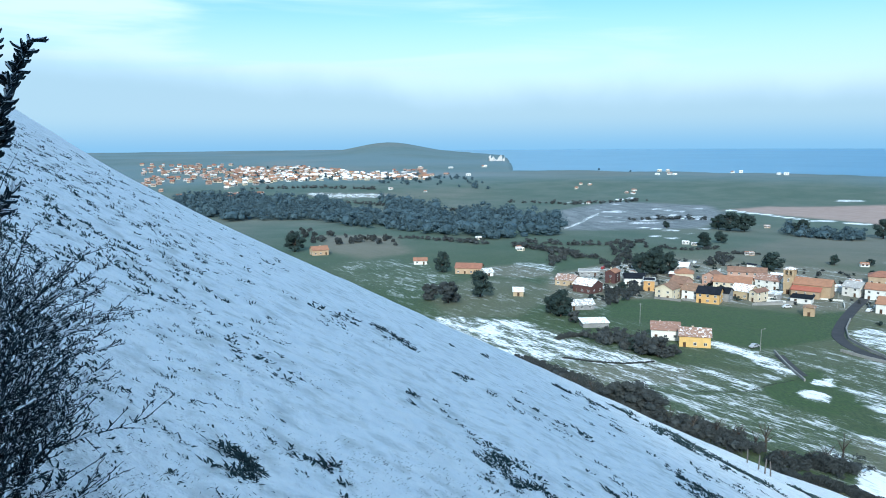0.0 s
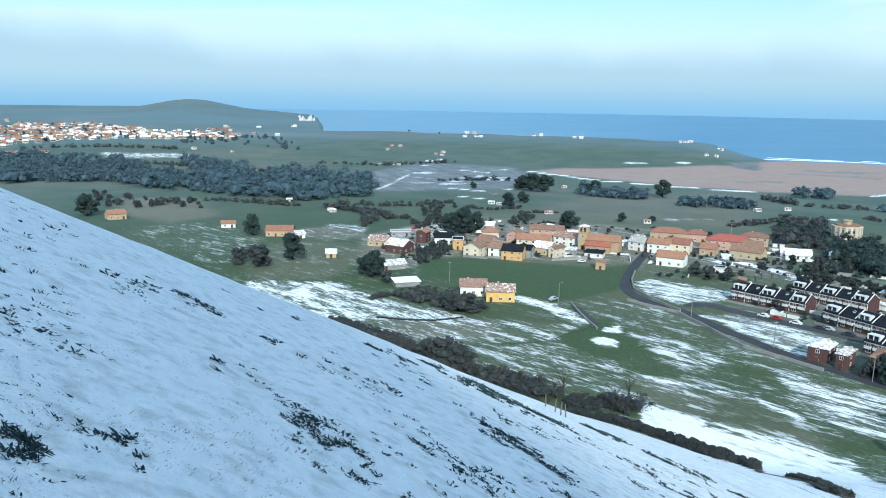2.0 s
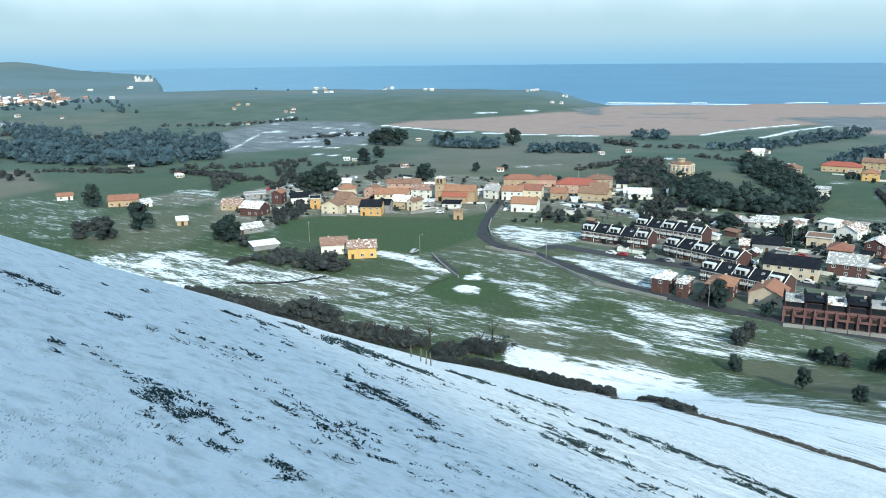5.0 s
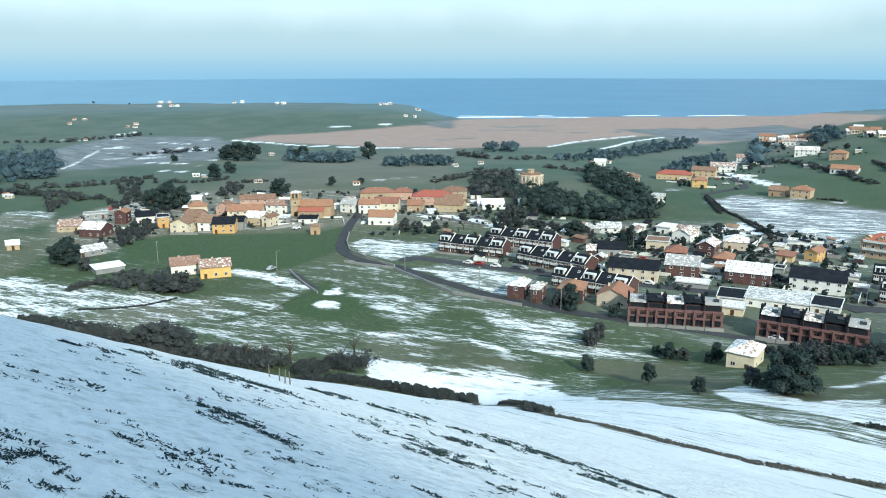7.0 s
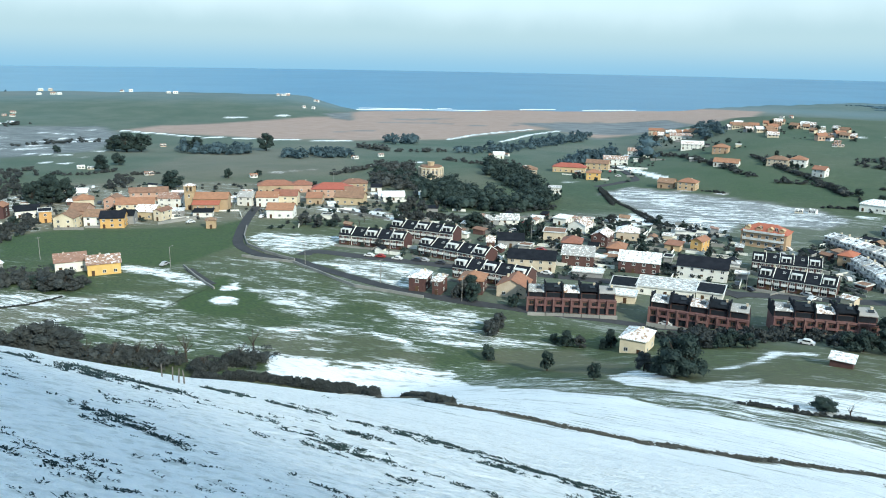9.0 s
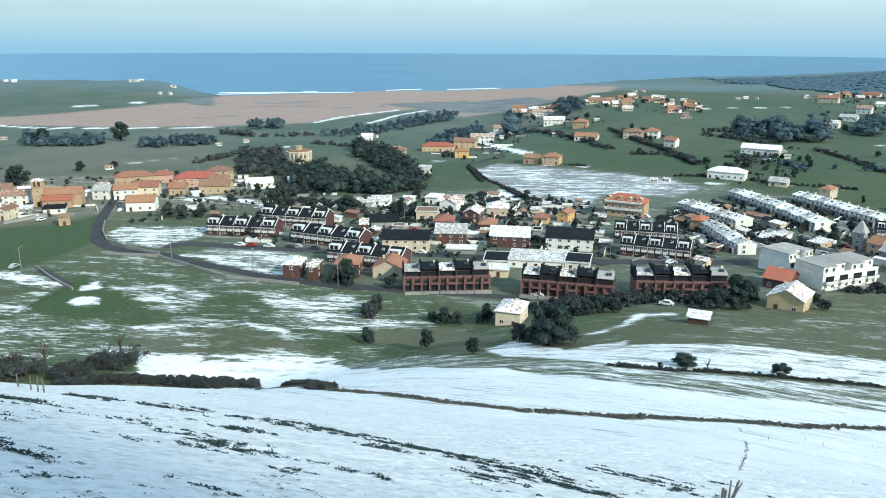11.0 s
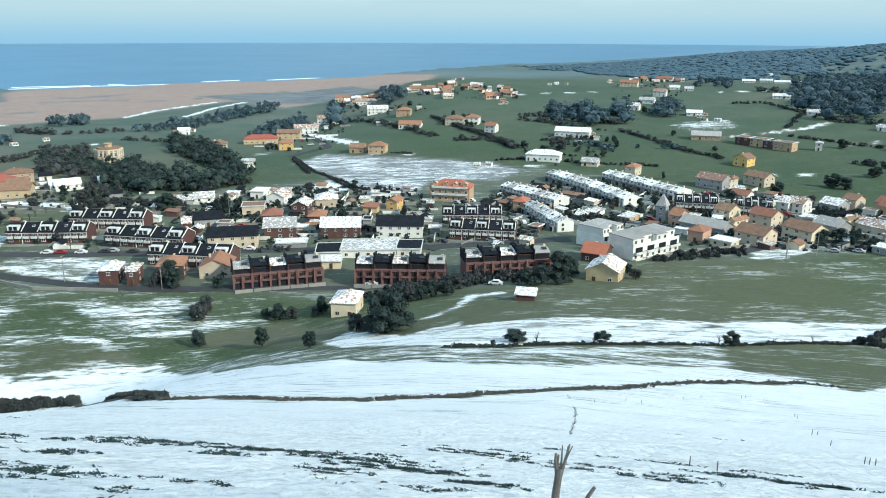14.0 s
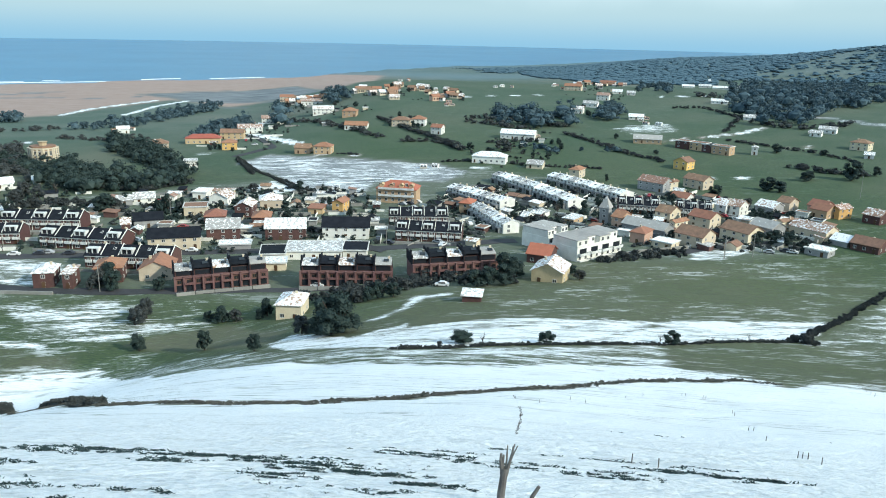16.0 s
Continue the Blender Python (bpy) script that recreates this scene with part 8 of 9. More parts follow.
tree(197.4, 310.0, 7.1, 'bramble', 1.2)
tree(200.7, 303.1, 5.9, 'bramble', 1.2)
tree(210.1, 303.4, 5.3, 'bramble', 1.2)
tree(257.9, 256.2, 9.4, 'evergreen', 1.1)
tree(255.1, 257.6, 7.0, 'evergreen', 1.1)
tree(273.4, 258.9, 6.1, 'evergreen', 1)
tree(179.2, 178.7, 8.3, 'evergreen', 0.9)
tree(176.0, 180.4, 6.7, 'bramble', 0.9)
tree(191.0, 166.8, 5.0, 'evergreen', 1)
tree(239.9, 294.1, 4.9, 'evergreen', 0.8)
tree(235.1, 315.5, 5.1, 'bramble', 1.2)
tree(264.6, 311.9, 7.9, 'bramble', 1)
tree(253.4, 305.6, 6.4, 'bramble', 1)
tree(174.7, 174.0, 7.1, 'evergreen', 0.9)
tree(173.1, 180.5, 4.3, 'bramble', 1)
tree(181.0, 161.5, 4.9, 'evergreen', 1)
tree(269.5, 232.7, 9.0, 'evergreen', 0.6)
tree(259.9, 260.6, 6.2, 'evergreen', 1.2)
tree(264.4, 256.8, 5.1, 'bramble', 1.2)
tree(269.7, 297.5, 8.9, 'bare', 1)
tree(262.1, 299.5, 7.7, 'bramble', 1)
tree(255.6, 305.1, 6.6, 'bramble', 1)
tree(223.9, 210.2, 3.5, 'evergreen', 1)
tree(243.9, 295.3, 3.8, 'evergreen', 0.7)
tree(291.4, 186.0, 5.8, 'evergreen', 0.9)
tree(268.9, 231.9, 8.9, 'evergreen', 0.5)
tree(274.2, 229.5, 4.0, 'bramble', 1)
tree(307.6, 212.9, 3.8, 'evergreen', 1)
tree(298.5, 183.1, 3.5, 'bramble', 1)
tree(313.1, 80.4, 4.3, 'bramble', 1)
tree(378.9, 124.3, 3.2, 'evergreen', 1)
tree(373.0, 116.3, 3.1, 'bramble', 1)
tree(428.2, 66.5, 4.6, 'evergreen', 0.6)
tree(320.4, 75.7, 2.6, 'evergreen', 1)
tree(410.7, 9.0, 7.7, 'evergreen', 1.1)
tree(362.7, -8.5, 4.9, 'evergreen', 1)
tree(322.2, -10.7, 6.1, 'evergreen', 1.4)
tree(325.4, -16.7, 6.2, 'evergreen', 1.4)
tree(325.1, -21.9, 6.2, 'evergreen', 1.4)
tree(357.3, -27.3, 4.8, 'evergreen', 1)
tree(443.5, -16.1, 8.3, 'evergreen', 1.3)
tree(440.3, -22.3, 7.0, 'evergreen', 1.3)
tree(475.4, -37.0, 6.3, 'evergreen', 1.3)
tree(399.8, 3.4, 4.3, 'bramble', 1)
tree(394.8, -6.7, 5.3, 'bramble', 1)
tree(313.9, -24.1, 3.4, 'bramble', 1)
tree(141.6, 134.1, 5.3, 'evergreen', 0.9)
tree(143.0, 115.2, 6.1, 'evergreen', 0.75)
tree(127.6, 90.0, 4.2, 'evergreen', 0.9)
tree(155.8, 148.3, 5.5, 'bramble', 1.2)
tree(161.2, 149.1, 7.1, 'bramble', 0.8)
tree(166.4, 127.5, 5.6, 'evergreen', 1.1)
tree(165.8, 131.5, 3.5, 'evergreen', 1.1)
tree(167.8, 124.0, 4.1, 'bramble', 1.1)
tree(173.1, 117.4, 6.1, 'evergreen', 0.8)
tree(170.2, 118.0, 3.5, 'evergreen', 1)
tree(141.4, 79.4, 10.7, 'evergreen', 1.15)
tree(142.0, 83.3, 5.1, 'evergreen', 1.1)
tree(142.6, 77.3, 8.2, 'evergreen', 1.2)
tree(146.3, 89.9, 5.3, 'bramble', 1.1)
tree(147.6, 80.5, 5.7, 'evergreen', 1)
tree(183.4, 95.3, 4.6, 'bramble', 1.3)
tree(185.1, 92.0, 4.6, 'evergreen', 1.2)
tree(188.1, 90.4, 5.5, 'evergreen', 1.1)
tree(189.0, 86.1, 4.9, 'evergreen', 1.1)
tree(198.1, 86.6, 3.8, 'bramble', 1.2)
tree(185.0, 97.5, 6.2, 'bramble', 1.2)
tree(205.2, 66.7, 5.7, 'evergreen', 1.2)
tree(207.5, 64.2, 6.4, 'evergreen', 1.2)
tree(210.8, 60.2, 7.7, 'evergreen', 1.1)
tree(205.4, 70.7, 3.8, 'bramble', 1.2)
tree(129.4, 44.3, 2.9, 'evergreen', 2.0)
tree(136.5, 29.9, 2.7, 'evergreen', 1.5)
tree(154.0, 10.4, 3.1, 'bare', 0.9)
tree(156.1, 8.2, 3.3, 'evergreen', 1.3)
tree(128.6, 40.1, 3.4, 'bare', 0.7)
tree(168.7, -6.8, 2.5, 'bare', 0.8)
tree(123.7, 46.8, 1.3, 'bramble', 1)
tree(162.3, 0.3, 1.9, 'bare', 1.4)
tree(54.2, 213.6, 10.7, 'bramble', 1.3)
tree(50.1, 220.3, 7.9, 'bramble', 1.2)
tree(58.1, 209.0, 8.6, 'bramble', 1.3)
tree(80.4, 185.2, 10.2, 'bare', 1.1)
tree(96.9, 179.5, 8.4, 'bare', 1.2)
tree(78.3, 186.7, 7.0, 'bare', 1)
tree(45.2, 228.5, 6.6, 'bare', 1.2)
tree(48.2, 223.3, 7.2, 'bare', 1.2)
tree(61.7, 203.3, 7.3, 'bare', 1.2)
tree(66.2, 197.6, 6.7, 'bare', 1.2)
tree(71.4, 194.2, 7.1, 'bare', 1.2)
tree(75.3, 190.1, 7.7, 'bare', 1.2)
tree(81.7, 177.0, 5.6, 'bare', 1.2)
tree(88.0, 176.2, 6.3, 'bare', 1.2)
tree(41.4, 235.3, 5.9, 'bare', 1.2)
tree(91.9, 177.0, 6.9, 'bare', 1.3)
tree(239.0, 45.6, 4.0, 'evergreen', 1)
tree(231.1, 41.6, 3.9, 'bramble', 1.2)
tree(228.2, 64.8, 8.4, 'evergreen', 1)
tree(226.8, 60.7, 7.1, 'evergreen', 1)
tree(486.6, -60.8, 12.8, 'evergreen', 1)
tree(558.5, -51.6, 4.3, 'evergreen', 1.6)
tree(555.9, -23.1, 7.0, 'evergreen', 1.2)
tree(502.8, -75.2, 6.4, 'evergreen', 1)
tree(481.3, -38.7, 5.1, 'evergreen', 1.3)
tree(520.9, 50.5, 3.3, 'evergreen', 1.4)
tree(562.2, 83.0, 4.7, 'evergreen', 1)
tree(494.9, 215.3, 4.8, 'bramble', 1.2)
tree(482.2, 165.2, 5.5, 'evergreen', 1.2)
tree(486.6, 141.6, 7.6, 'bramble', 1.2)
tree(493.6, 149.6, 6.2, 'bramble', 1)
tree(584.2, 261.9, 5.7, 'evergreen', 0.8)
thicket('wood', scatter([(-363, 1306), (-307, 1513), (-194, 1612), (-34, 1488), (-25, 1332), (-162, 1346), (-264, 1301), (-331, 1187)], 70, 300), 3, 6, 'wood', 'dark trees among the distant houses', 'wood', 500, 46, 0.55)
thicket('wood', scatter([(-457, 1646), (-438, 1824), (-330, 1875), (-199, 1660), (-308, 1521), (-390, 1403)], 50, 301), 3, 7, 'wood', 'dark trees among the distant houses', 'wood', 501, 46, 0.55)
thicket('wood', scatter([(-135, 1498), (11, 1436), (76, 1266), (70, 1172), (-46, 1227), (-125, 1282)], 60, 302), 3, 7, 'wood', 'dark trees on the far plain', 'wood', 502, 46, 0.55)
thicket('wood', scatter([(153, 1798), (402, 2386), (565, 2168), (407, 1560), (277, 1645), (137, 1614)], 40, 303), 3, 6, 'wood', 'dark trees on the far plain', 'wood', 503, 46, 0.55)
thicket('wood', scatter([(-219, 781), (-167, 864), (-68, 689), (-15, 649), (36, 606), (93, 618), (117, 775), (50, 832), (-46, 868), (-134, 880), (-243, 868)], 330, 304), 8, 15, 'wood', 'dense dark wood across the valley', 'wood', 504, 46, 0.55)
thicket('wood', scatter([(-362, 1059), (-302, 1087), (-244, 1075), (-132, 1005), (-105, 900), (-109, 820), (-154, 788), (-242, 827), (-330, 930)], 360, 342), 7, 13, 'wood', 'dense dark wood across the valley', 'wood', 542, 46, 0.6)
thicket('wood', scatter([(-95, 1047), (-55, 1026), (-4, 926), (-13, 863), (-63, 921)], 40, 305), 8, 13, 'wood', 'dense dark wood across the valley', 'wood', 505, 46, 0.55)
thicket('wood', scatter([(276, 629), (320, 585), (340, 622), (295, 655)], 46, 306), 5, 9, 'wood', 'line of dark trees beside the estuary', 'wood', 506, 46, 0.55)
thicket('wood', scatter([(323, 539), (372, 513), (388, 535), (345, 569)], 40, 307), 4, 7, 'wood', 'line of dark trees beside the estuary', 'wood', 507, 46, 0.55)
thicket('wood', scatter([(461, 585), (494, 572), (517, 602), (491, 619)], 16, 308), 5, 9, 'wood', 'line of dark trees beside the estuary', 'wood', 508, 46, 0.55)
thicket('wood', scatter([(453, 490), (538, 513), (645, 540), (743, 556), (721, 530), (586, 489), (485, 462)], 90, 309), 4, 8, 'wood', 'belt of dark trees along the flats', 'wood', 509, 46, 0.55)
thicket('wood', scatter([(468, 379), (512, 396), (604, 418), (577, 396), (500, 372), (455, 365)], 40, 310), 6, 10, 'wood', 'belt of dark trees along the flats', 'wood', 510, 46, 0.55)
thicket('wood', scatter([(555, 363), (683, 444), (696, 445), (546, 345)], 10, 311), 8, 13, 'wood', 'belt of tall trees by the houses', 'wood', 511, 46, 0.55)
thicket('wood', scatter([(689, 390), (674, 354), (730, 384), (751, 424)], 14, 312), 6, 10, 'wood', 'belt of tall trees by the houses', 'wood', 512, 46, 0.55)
thicket('wood', scatter([(278, 318), (325, 367), (337, 356), (306, 319), (323, 289), (354, 305), (377, 365), (396, 382), (397, 354), (339, 271), (315, 262), (287, 281)], 130, 313), 5, 9, 'evergreen', 'dark evergreen wood round a hollow meadow', 'wood', 513, 46, 0.35)
thicket('wood', scatter([(291, 381), (350, 453), (366, 430), (324, 379), (319, 364), (285, 328), (294, 359)], 50, 314), 4, 8, 'bramble', 'leafless and evergreen wood round the mansion', 'wood', 514, 46, 0.35)
thicket('wood', scatter([(425, 412), (376, 365), (356, 323), (329, 275), (351, 280), (373, 315), (416, 371)], 70, 340), 5, 9, 'evergreen', 'dark evergreen wood along the meadow', 'wood', 540, 46, 0.3)
thicket('wood', scatter([(332, 433), (306, 382), (312, 353), (294, 322), (292, 299), (302, 282), (335, 312), (330, 337), (340, 377), (340, 406)], 90, 341), 4, 8, 'evergreen', 'dark evergreen wood below the mansion', 'wood', 541, 46, 0.3)
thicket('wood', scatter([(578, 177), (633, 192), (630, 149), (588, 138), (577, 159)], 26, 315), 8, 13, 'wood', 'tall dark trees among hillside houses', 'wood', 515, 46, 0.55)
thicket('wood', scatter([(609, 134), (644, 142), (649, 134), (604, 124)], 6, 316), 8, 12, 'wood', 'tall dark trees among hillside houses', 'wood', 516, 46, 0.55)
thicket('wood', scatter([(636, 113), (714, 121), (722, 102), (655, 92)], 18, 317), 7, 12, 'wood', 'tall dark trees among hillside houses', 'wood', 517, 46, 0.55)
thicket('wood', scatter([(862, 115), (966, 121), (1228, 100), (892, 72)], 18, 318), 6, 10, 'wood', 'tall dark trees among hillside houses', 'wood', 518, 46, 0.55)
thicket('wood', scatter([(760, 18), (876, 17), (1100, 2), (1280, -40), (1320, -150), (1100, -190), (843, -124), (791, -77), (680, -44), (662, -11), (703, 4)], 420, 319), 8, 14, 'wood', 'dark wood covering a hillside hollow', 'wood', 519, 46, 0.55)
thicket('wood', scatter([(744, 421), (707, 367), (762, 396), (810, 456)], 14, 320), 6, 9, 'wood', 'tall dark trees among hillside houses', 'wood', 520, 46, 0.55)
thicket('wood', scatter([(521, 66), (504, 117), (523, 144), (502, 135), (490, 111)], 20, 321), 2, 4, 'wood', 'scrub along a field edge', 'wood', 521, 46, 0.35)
thicket('shrubs', scatter([(73, 525), (91, 529), (89, 495), (65, 464)], 14, 322), 3, 5, 'bramble', 'winter scrub between fields', 'shrubs', 522, 46, 0.35)
thicket('shrubs', scatter([(103, 500), (131, 557), (148, 545), (138, 492), (117, 468), (92, 443)], 26, 323), 3, 5, 'bramble', 'winter scrub between fields', 'shrubs', 523, 46, 0.35)
thicket('shrubs', scatter([(160, 471), (180, 499), (188, 493), (161, 447)], 12, 324), 3, 5, 'bramble', 'winter scrub between fields', 'shrubs', 524, 46, 0.35)
thicket('shrubs', scatter([(77, 354), (81, 393), (96, 404), (103, 388), (90, 366)], 26, 325), 2, 4, 'bramble', 'reddish winter scrub below the village', 'shrubs', 525, 46, 0.35)
thicket('shrubs', scatter([(53, 300), (66, 302), (80.9, 283.6), (82.6, 266.9), (68.5, 274.0), (55, 295)], 46, 326), 2.5, 4.5, 'bramble', 'winter scrub by the farmhouse', 'shrubs', 526, 46, 0.25)
thicket('shrubs', scatter([(-135, 630), (-117, 699), (-24, 619), (-26, 569), (-92, 585)], 40, 327), 2, 5, 'bramble', 'winter scrub between fields', 'shrubs', 527, 46, 0.55)
thicket('shrubs', scatter([(245, 299), (264, 287), (267, 253), (260, 247), (258, 277), (240, 291)], 50, 328), 1.5, 3.5, 'bramble', 'garden shrubs behind the terraces', 'shrubs', 528, 46, 0.35)
thicket('shrubs', scatter([(274, 245), (288, 240), (263, 217), (250, 211), (255, 227)], 30, 329), 1.5, 3, 'evergreen', 'garden shrubs among the houses', 'shrubs', 529, 46, 0.35)
thicket('shrubs', scatter([(362, 120), (363, 107), (342, 88), (330, 88), (355, 114)], 40, 330), 1, 2.5, 'evergreen', 'garden shrubs among the houses', 'shrubs', 530, 46, 0.35)
thicket('shrubs', scatter([(322, 88), (321, 66), (309, 65), (308, 76), (311, 83)], 30, 331), 1.5, 3, 'bramble', 'garden shrubs among the houses', 'shrubs', 531, 46, 0.35)
thicket('shrubs', scatter([(370, -8), (385, -21), (368, -28), (353, -20), (355, -10)], 30, 332), 1.5, 3.5, 'evergreen', 'garden shrubs among the houses', 'shrubs', 532, 46, 0.35)
thicket('shrubs', scatter([(268.4, 42.5), (298.0, 14.5), (289.0, 12.5), (275.0, 26.6), (260.6, 41.1)], 60, 333), 1, 2.2, 'bramble', 'dark hedge along the village edge', 'shrubs', 533, 46, 0.25)
thicket('shrubs', scatter([(188.4, 124.2), (213.5, 95.0), (228.2, 68.5), (225.0, 61.4), (212.1, 57.6), (207.6, 75.0), (198.1, 86.6), (184.7, 99.2)], 90, 334), 1.2, 3, 'bramble', 'shrubs below the brick terraces', 'shrubs', 534, 46, 0.25)
thicket('hedge', scatter([(178.6, -16.3), (188.2, -21.0), (176.8, -21.0), (175.3, -18.8)], 12, 335), 1, 2.0, 'bramble', 'dark bramble hedge on the slope', 'shrubs', 535, 46, 0.25)
thicket('hedge', along([(176.5, -15.6), (195.0, -22.6), (215.3, -30.1), (243.7, -39.5), (272.0, -50.0)], 0.7, 0.8, 746), 0.3, 1.0, 'bramble', 'dark bramble hedge running down between fields', 'hedge', 846, 60, 0.2, 1.3)
thicket('hedge', along([(115.6, 53.0), (122, 45.5), (128.5, 39.0), (135.4, 28.1), (153.5, 10.0), (177.1, -16.2)], 0.4, 0.3, 747), 0.25, 0.7, 'bramble', 'low dark hedge under the field trees', 'hedge', 847, 50, 0.09, 1.3)
thicket('hedge', along([(38.4, 247.4), (46.0, 231.9), (51.5, 219.4), (58.4, 206.3), (64.7, 199.7), (72.2, 190.7), (77.4, 182.2)], 0.8, 2.4, 700), 0.8, 4.6, 'bramble', 'tangled dark bramble hedge between fields', 'hedge', 800, 110, 0.17, 1.3, 2, 0.42)
thicket('hedge', along([(66.2, 203.9), (72.0, 195.6), (75.7, 188.3)], 0.55, 1.5, 701), 1.2, 3.6, 'bramble', 'tangled dark bramble hedge between fields', 'hedge', 801, 110, 0.17, 1.3, 2, 0.42)
thicket('hedge', along([(78.0, 178.7), (83.5, 176.2), (89.4, 174.4), (95.5, 172.8)], 0.44, 2, 702), 1.32, 4, 'bramble', 'tangled dark bramble hedge between fields', 'hedge', 802, 110, 0.17, 1.3, 2, 0.42)
thicket('hedge', along([(77.5, 172.9), (81.5, 167.7), (84.5, 167.3), (90.6, 160.1), (102.6, 141.2)], 0.30, 0.6, 703), 0.7, 1.9, 'bramble', 'tangled dark bramble hedge between fields', 'hedge', 803, 110, 0.17, 1.3, 2, 0.42)
thicket('hedge', along([(100.7, 146.2), (103.6, 140.4), (104.5, 134.1)], 0.25, 0.6, 704), 0.7, 1.9, 'bramble', 'tangled dark bramble hedge between fields', 'hedge', 804, 110, 0.17, 1.3, 2, 0.42)
thicket('hedge', along([(103.9, 133.3), (56.2, 59.8), (47.5, 36.0), (52.1, 30.1), (61.7, 25.2)], 0.11, 0.6, 705), 0.05, 0.22, 'bracken', 'low bank of dead bracken across the snowy slope', 'hedge', 805, 34, 0.045, 1.9, 1)
thicket('hedge', along([(56.9, 63.9), (56.2, 59.1)], 0.22, 0.9, 706), 0.216, 0.66, 'bramble', 'tangled dark bramble hedge between fields', 'hedge', 806, 60, 0.05, 1.3)
thicket('hedge', along([(106.8, 138.1), (57.1, 61.7), (48.6, 42.6), (51.4, 32.3), (60.0, 25.5)], 0.14, 0.5, 707), 0.05, 0.2, 'bracken', 'low bank of dead bracken across the snowy slope', 'hedge', 807, 34, 0.045, 1.9, 1)
thicket('hedge', along([(104.2, 124.1), (57.4, 60.8)], 0.22, 0.75, 708), 0.216, 0.66, 'bramble', 'tangled dark bramble hedge between fields', 'hedge', 808, 60, 0.22, 1.3)
thicket('hedge', along([(58.4, 26.6), (66.7, 21.9), (74.6, 20.1), (84.4, 18.0)], 0.09, 0.7, 709), 0.06, 0.24, 'bracken', 'low bank of dead bracken across the snowy slope', 'hedge', 809, 34, 0.045, 1.9, 1)
thicket('hedge', along([(82.3, 18.0), (94.5, 12.1), (104.6, 6.2), (117.3, -4.0), (117.0, -9.2)], 0.1, 0.9, 710), 0.06, 0.3, 'bracken', 'low bank of dead bracken across the snowy slope', 'hedge', 810, 34, 0.045, 1.9, 1)
thicket('hedge', along([(42.6, 269.5), (55.6, 263.1), (62.8, 262.0), (73.6, 263.8)], 0.3, 0.3, 711), 0.1, 0.32, 'bramble', 'tangled dark bramble hedge between fields', 'hedge', 811, 60, 0.22, 1.6)
thicket('hedge', along([(44.8, 295.0), (49, 299), (55, 300)], 0.33, 0.5, 712), 0.48, 1.6, 'bramble', 'tangled dark bramble hedge between fields', 'hedge', 812, 60, 0.22, 1.3)
thicket('hedge', along([(26.6, 268.6), (34.7, 257.1), (44.2, 243.4)], 0.44, 1.5, 713), 0.6, 2, 'bramble', 'tangled dark bramble hedge between fields', 'hedge', 813, 60, 0.22, 1.3)
thicket('hedge', along([(405, 292), (367, 250), (354, 226), (332, 194)], 0.66, 0.5, 714), 0.35, 1.0, 'bramble', 'tangled dark bramble hedge between fields', 'hedge', 814, 60, 0.22, 1.3)
thicket('hedge', along([(366, 245), (344, 218), (328, 193)], 0.66, 0.4, 715), 0.35, 1.0, 'bramble', 'tangled dark bramble hedge between fields', 'hedge', 815, 60, 0.22, 1.3)
thicket('hedge', along([(400, 289), (362, 251)], 0.66, 0.4, 716), 0.6, 1.8, 'bramble', 'tangled dark bramble hedge between fields', 'hedge', 816, 60, 0.22, 1.3)
thicket('hedge', along([(76.4, 231.2), (93.2, 230.9), (114.7, 243.3)], 0.4, 0.3, 717), 0.06, 0.22, 'bramble', 'tangled dark bramble hedge between fields', 'hedge', 817, 60, 0.03, 1.6)
thicket('hedge', along([(182, 511), (195, 510), (211, 508)], 1.1, 0.5, 718), 0.6, 2, 'bramble', 'tangled dark bramble hedge between fields', 'hedge', 818, 60, 0.22, 1.3)
thicket('hedge', along([(577, 278), (535, 233), (513, 203), (479, 169)], 2.2, 1.5, 719), 1.5, 4, 'bramble', 'tangled dark bramble hedge between fields', 'hedge', 819, 60, 0.22, 1.3)
thicket('hedge', along([(439, 241), (440, 225)], 1.5, 0.5, 720), 0.8, 1.6, 'bramble', 'tangled dark bramble hedge between fields', 'hedge', 820, 60, 0.22, 1.3)
thicket('hedge', along([(490, 216), (502, 199), (482, 170)], 2.2, 1.5, 721), 1.5, 4, 'bramble', 'tangled dark bramble hedge between fields', 'hedge', 821, 60, 0.22, 1.3)
thicket('hedge', along([(570, 122), (542, 94), (513, 68), (496, 42)], 2, 1.5, 722), 1, 3, 'bramble', 'tangled dark bramble hedge between fields', 'hedge', 822, 60, 0.22, 1.3)
thicket('hedge', along([(591, 11), (577, -19), (566, -46), (540, -70)], 2, 1.5, 723), 1, 2.5, 'bramble', 'tangled dark bramble hedge between fields', 'hedge', 823, 60, 0.22, 1.3)
thicket('hedge', along([(744, 64), (760, 35), (705, 3), (624, 12)], 3, 1.5, 724), 1, 3, 'bramble', 'tangled dark bramble hedge between fields', 'hedge', 824, 60, 0.22, 1.3)
thicket('hedge', along([(441, 168), (452, 143), (453, 105), (463, 75)], 1.6, 1, 725), 0.8, 2, 'bramble', 'tangled dark bramble hedge between fields', 'hedge', 825, 60, 0.22, 1.3)
thicket('hedge', along([(592, 368), (561, 320), (517, 266), (498, 237)], 2.6, 3, 726), 1.5, 4, 'bramble', 'tangled dark bramble hedge between fields', 'hedge', 826, 60, 0.22, 1.3)
thicket('hedge', along([(592, 209), (583, 179), (577, 152)], 2.6, 3, 727), 1.5, 4.5, 'bramble', 'tangled dark bramble hedge between fields', 'hedge', 827, 60, 0.22, 1.3)
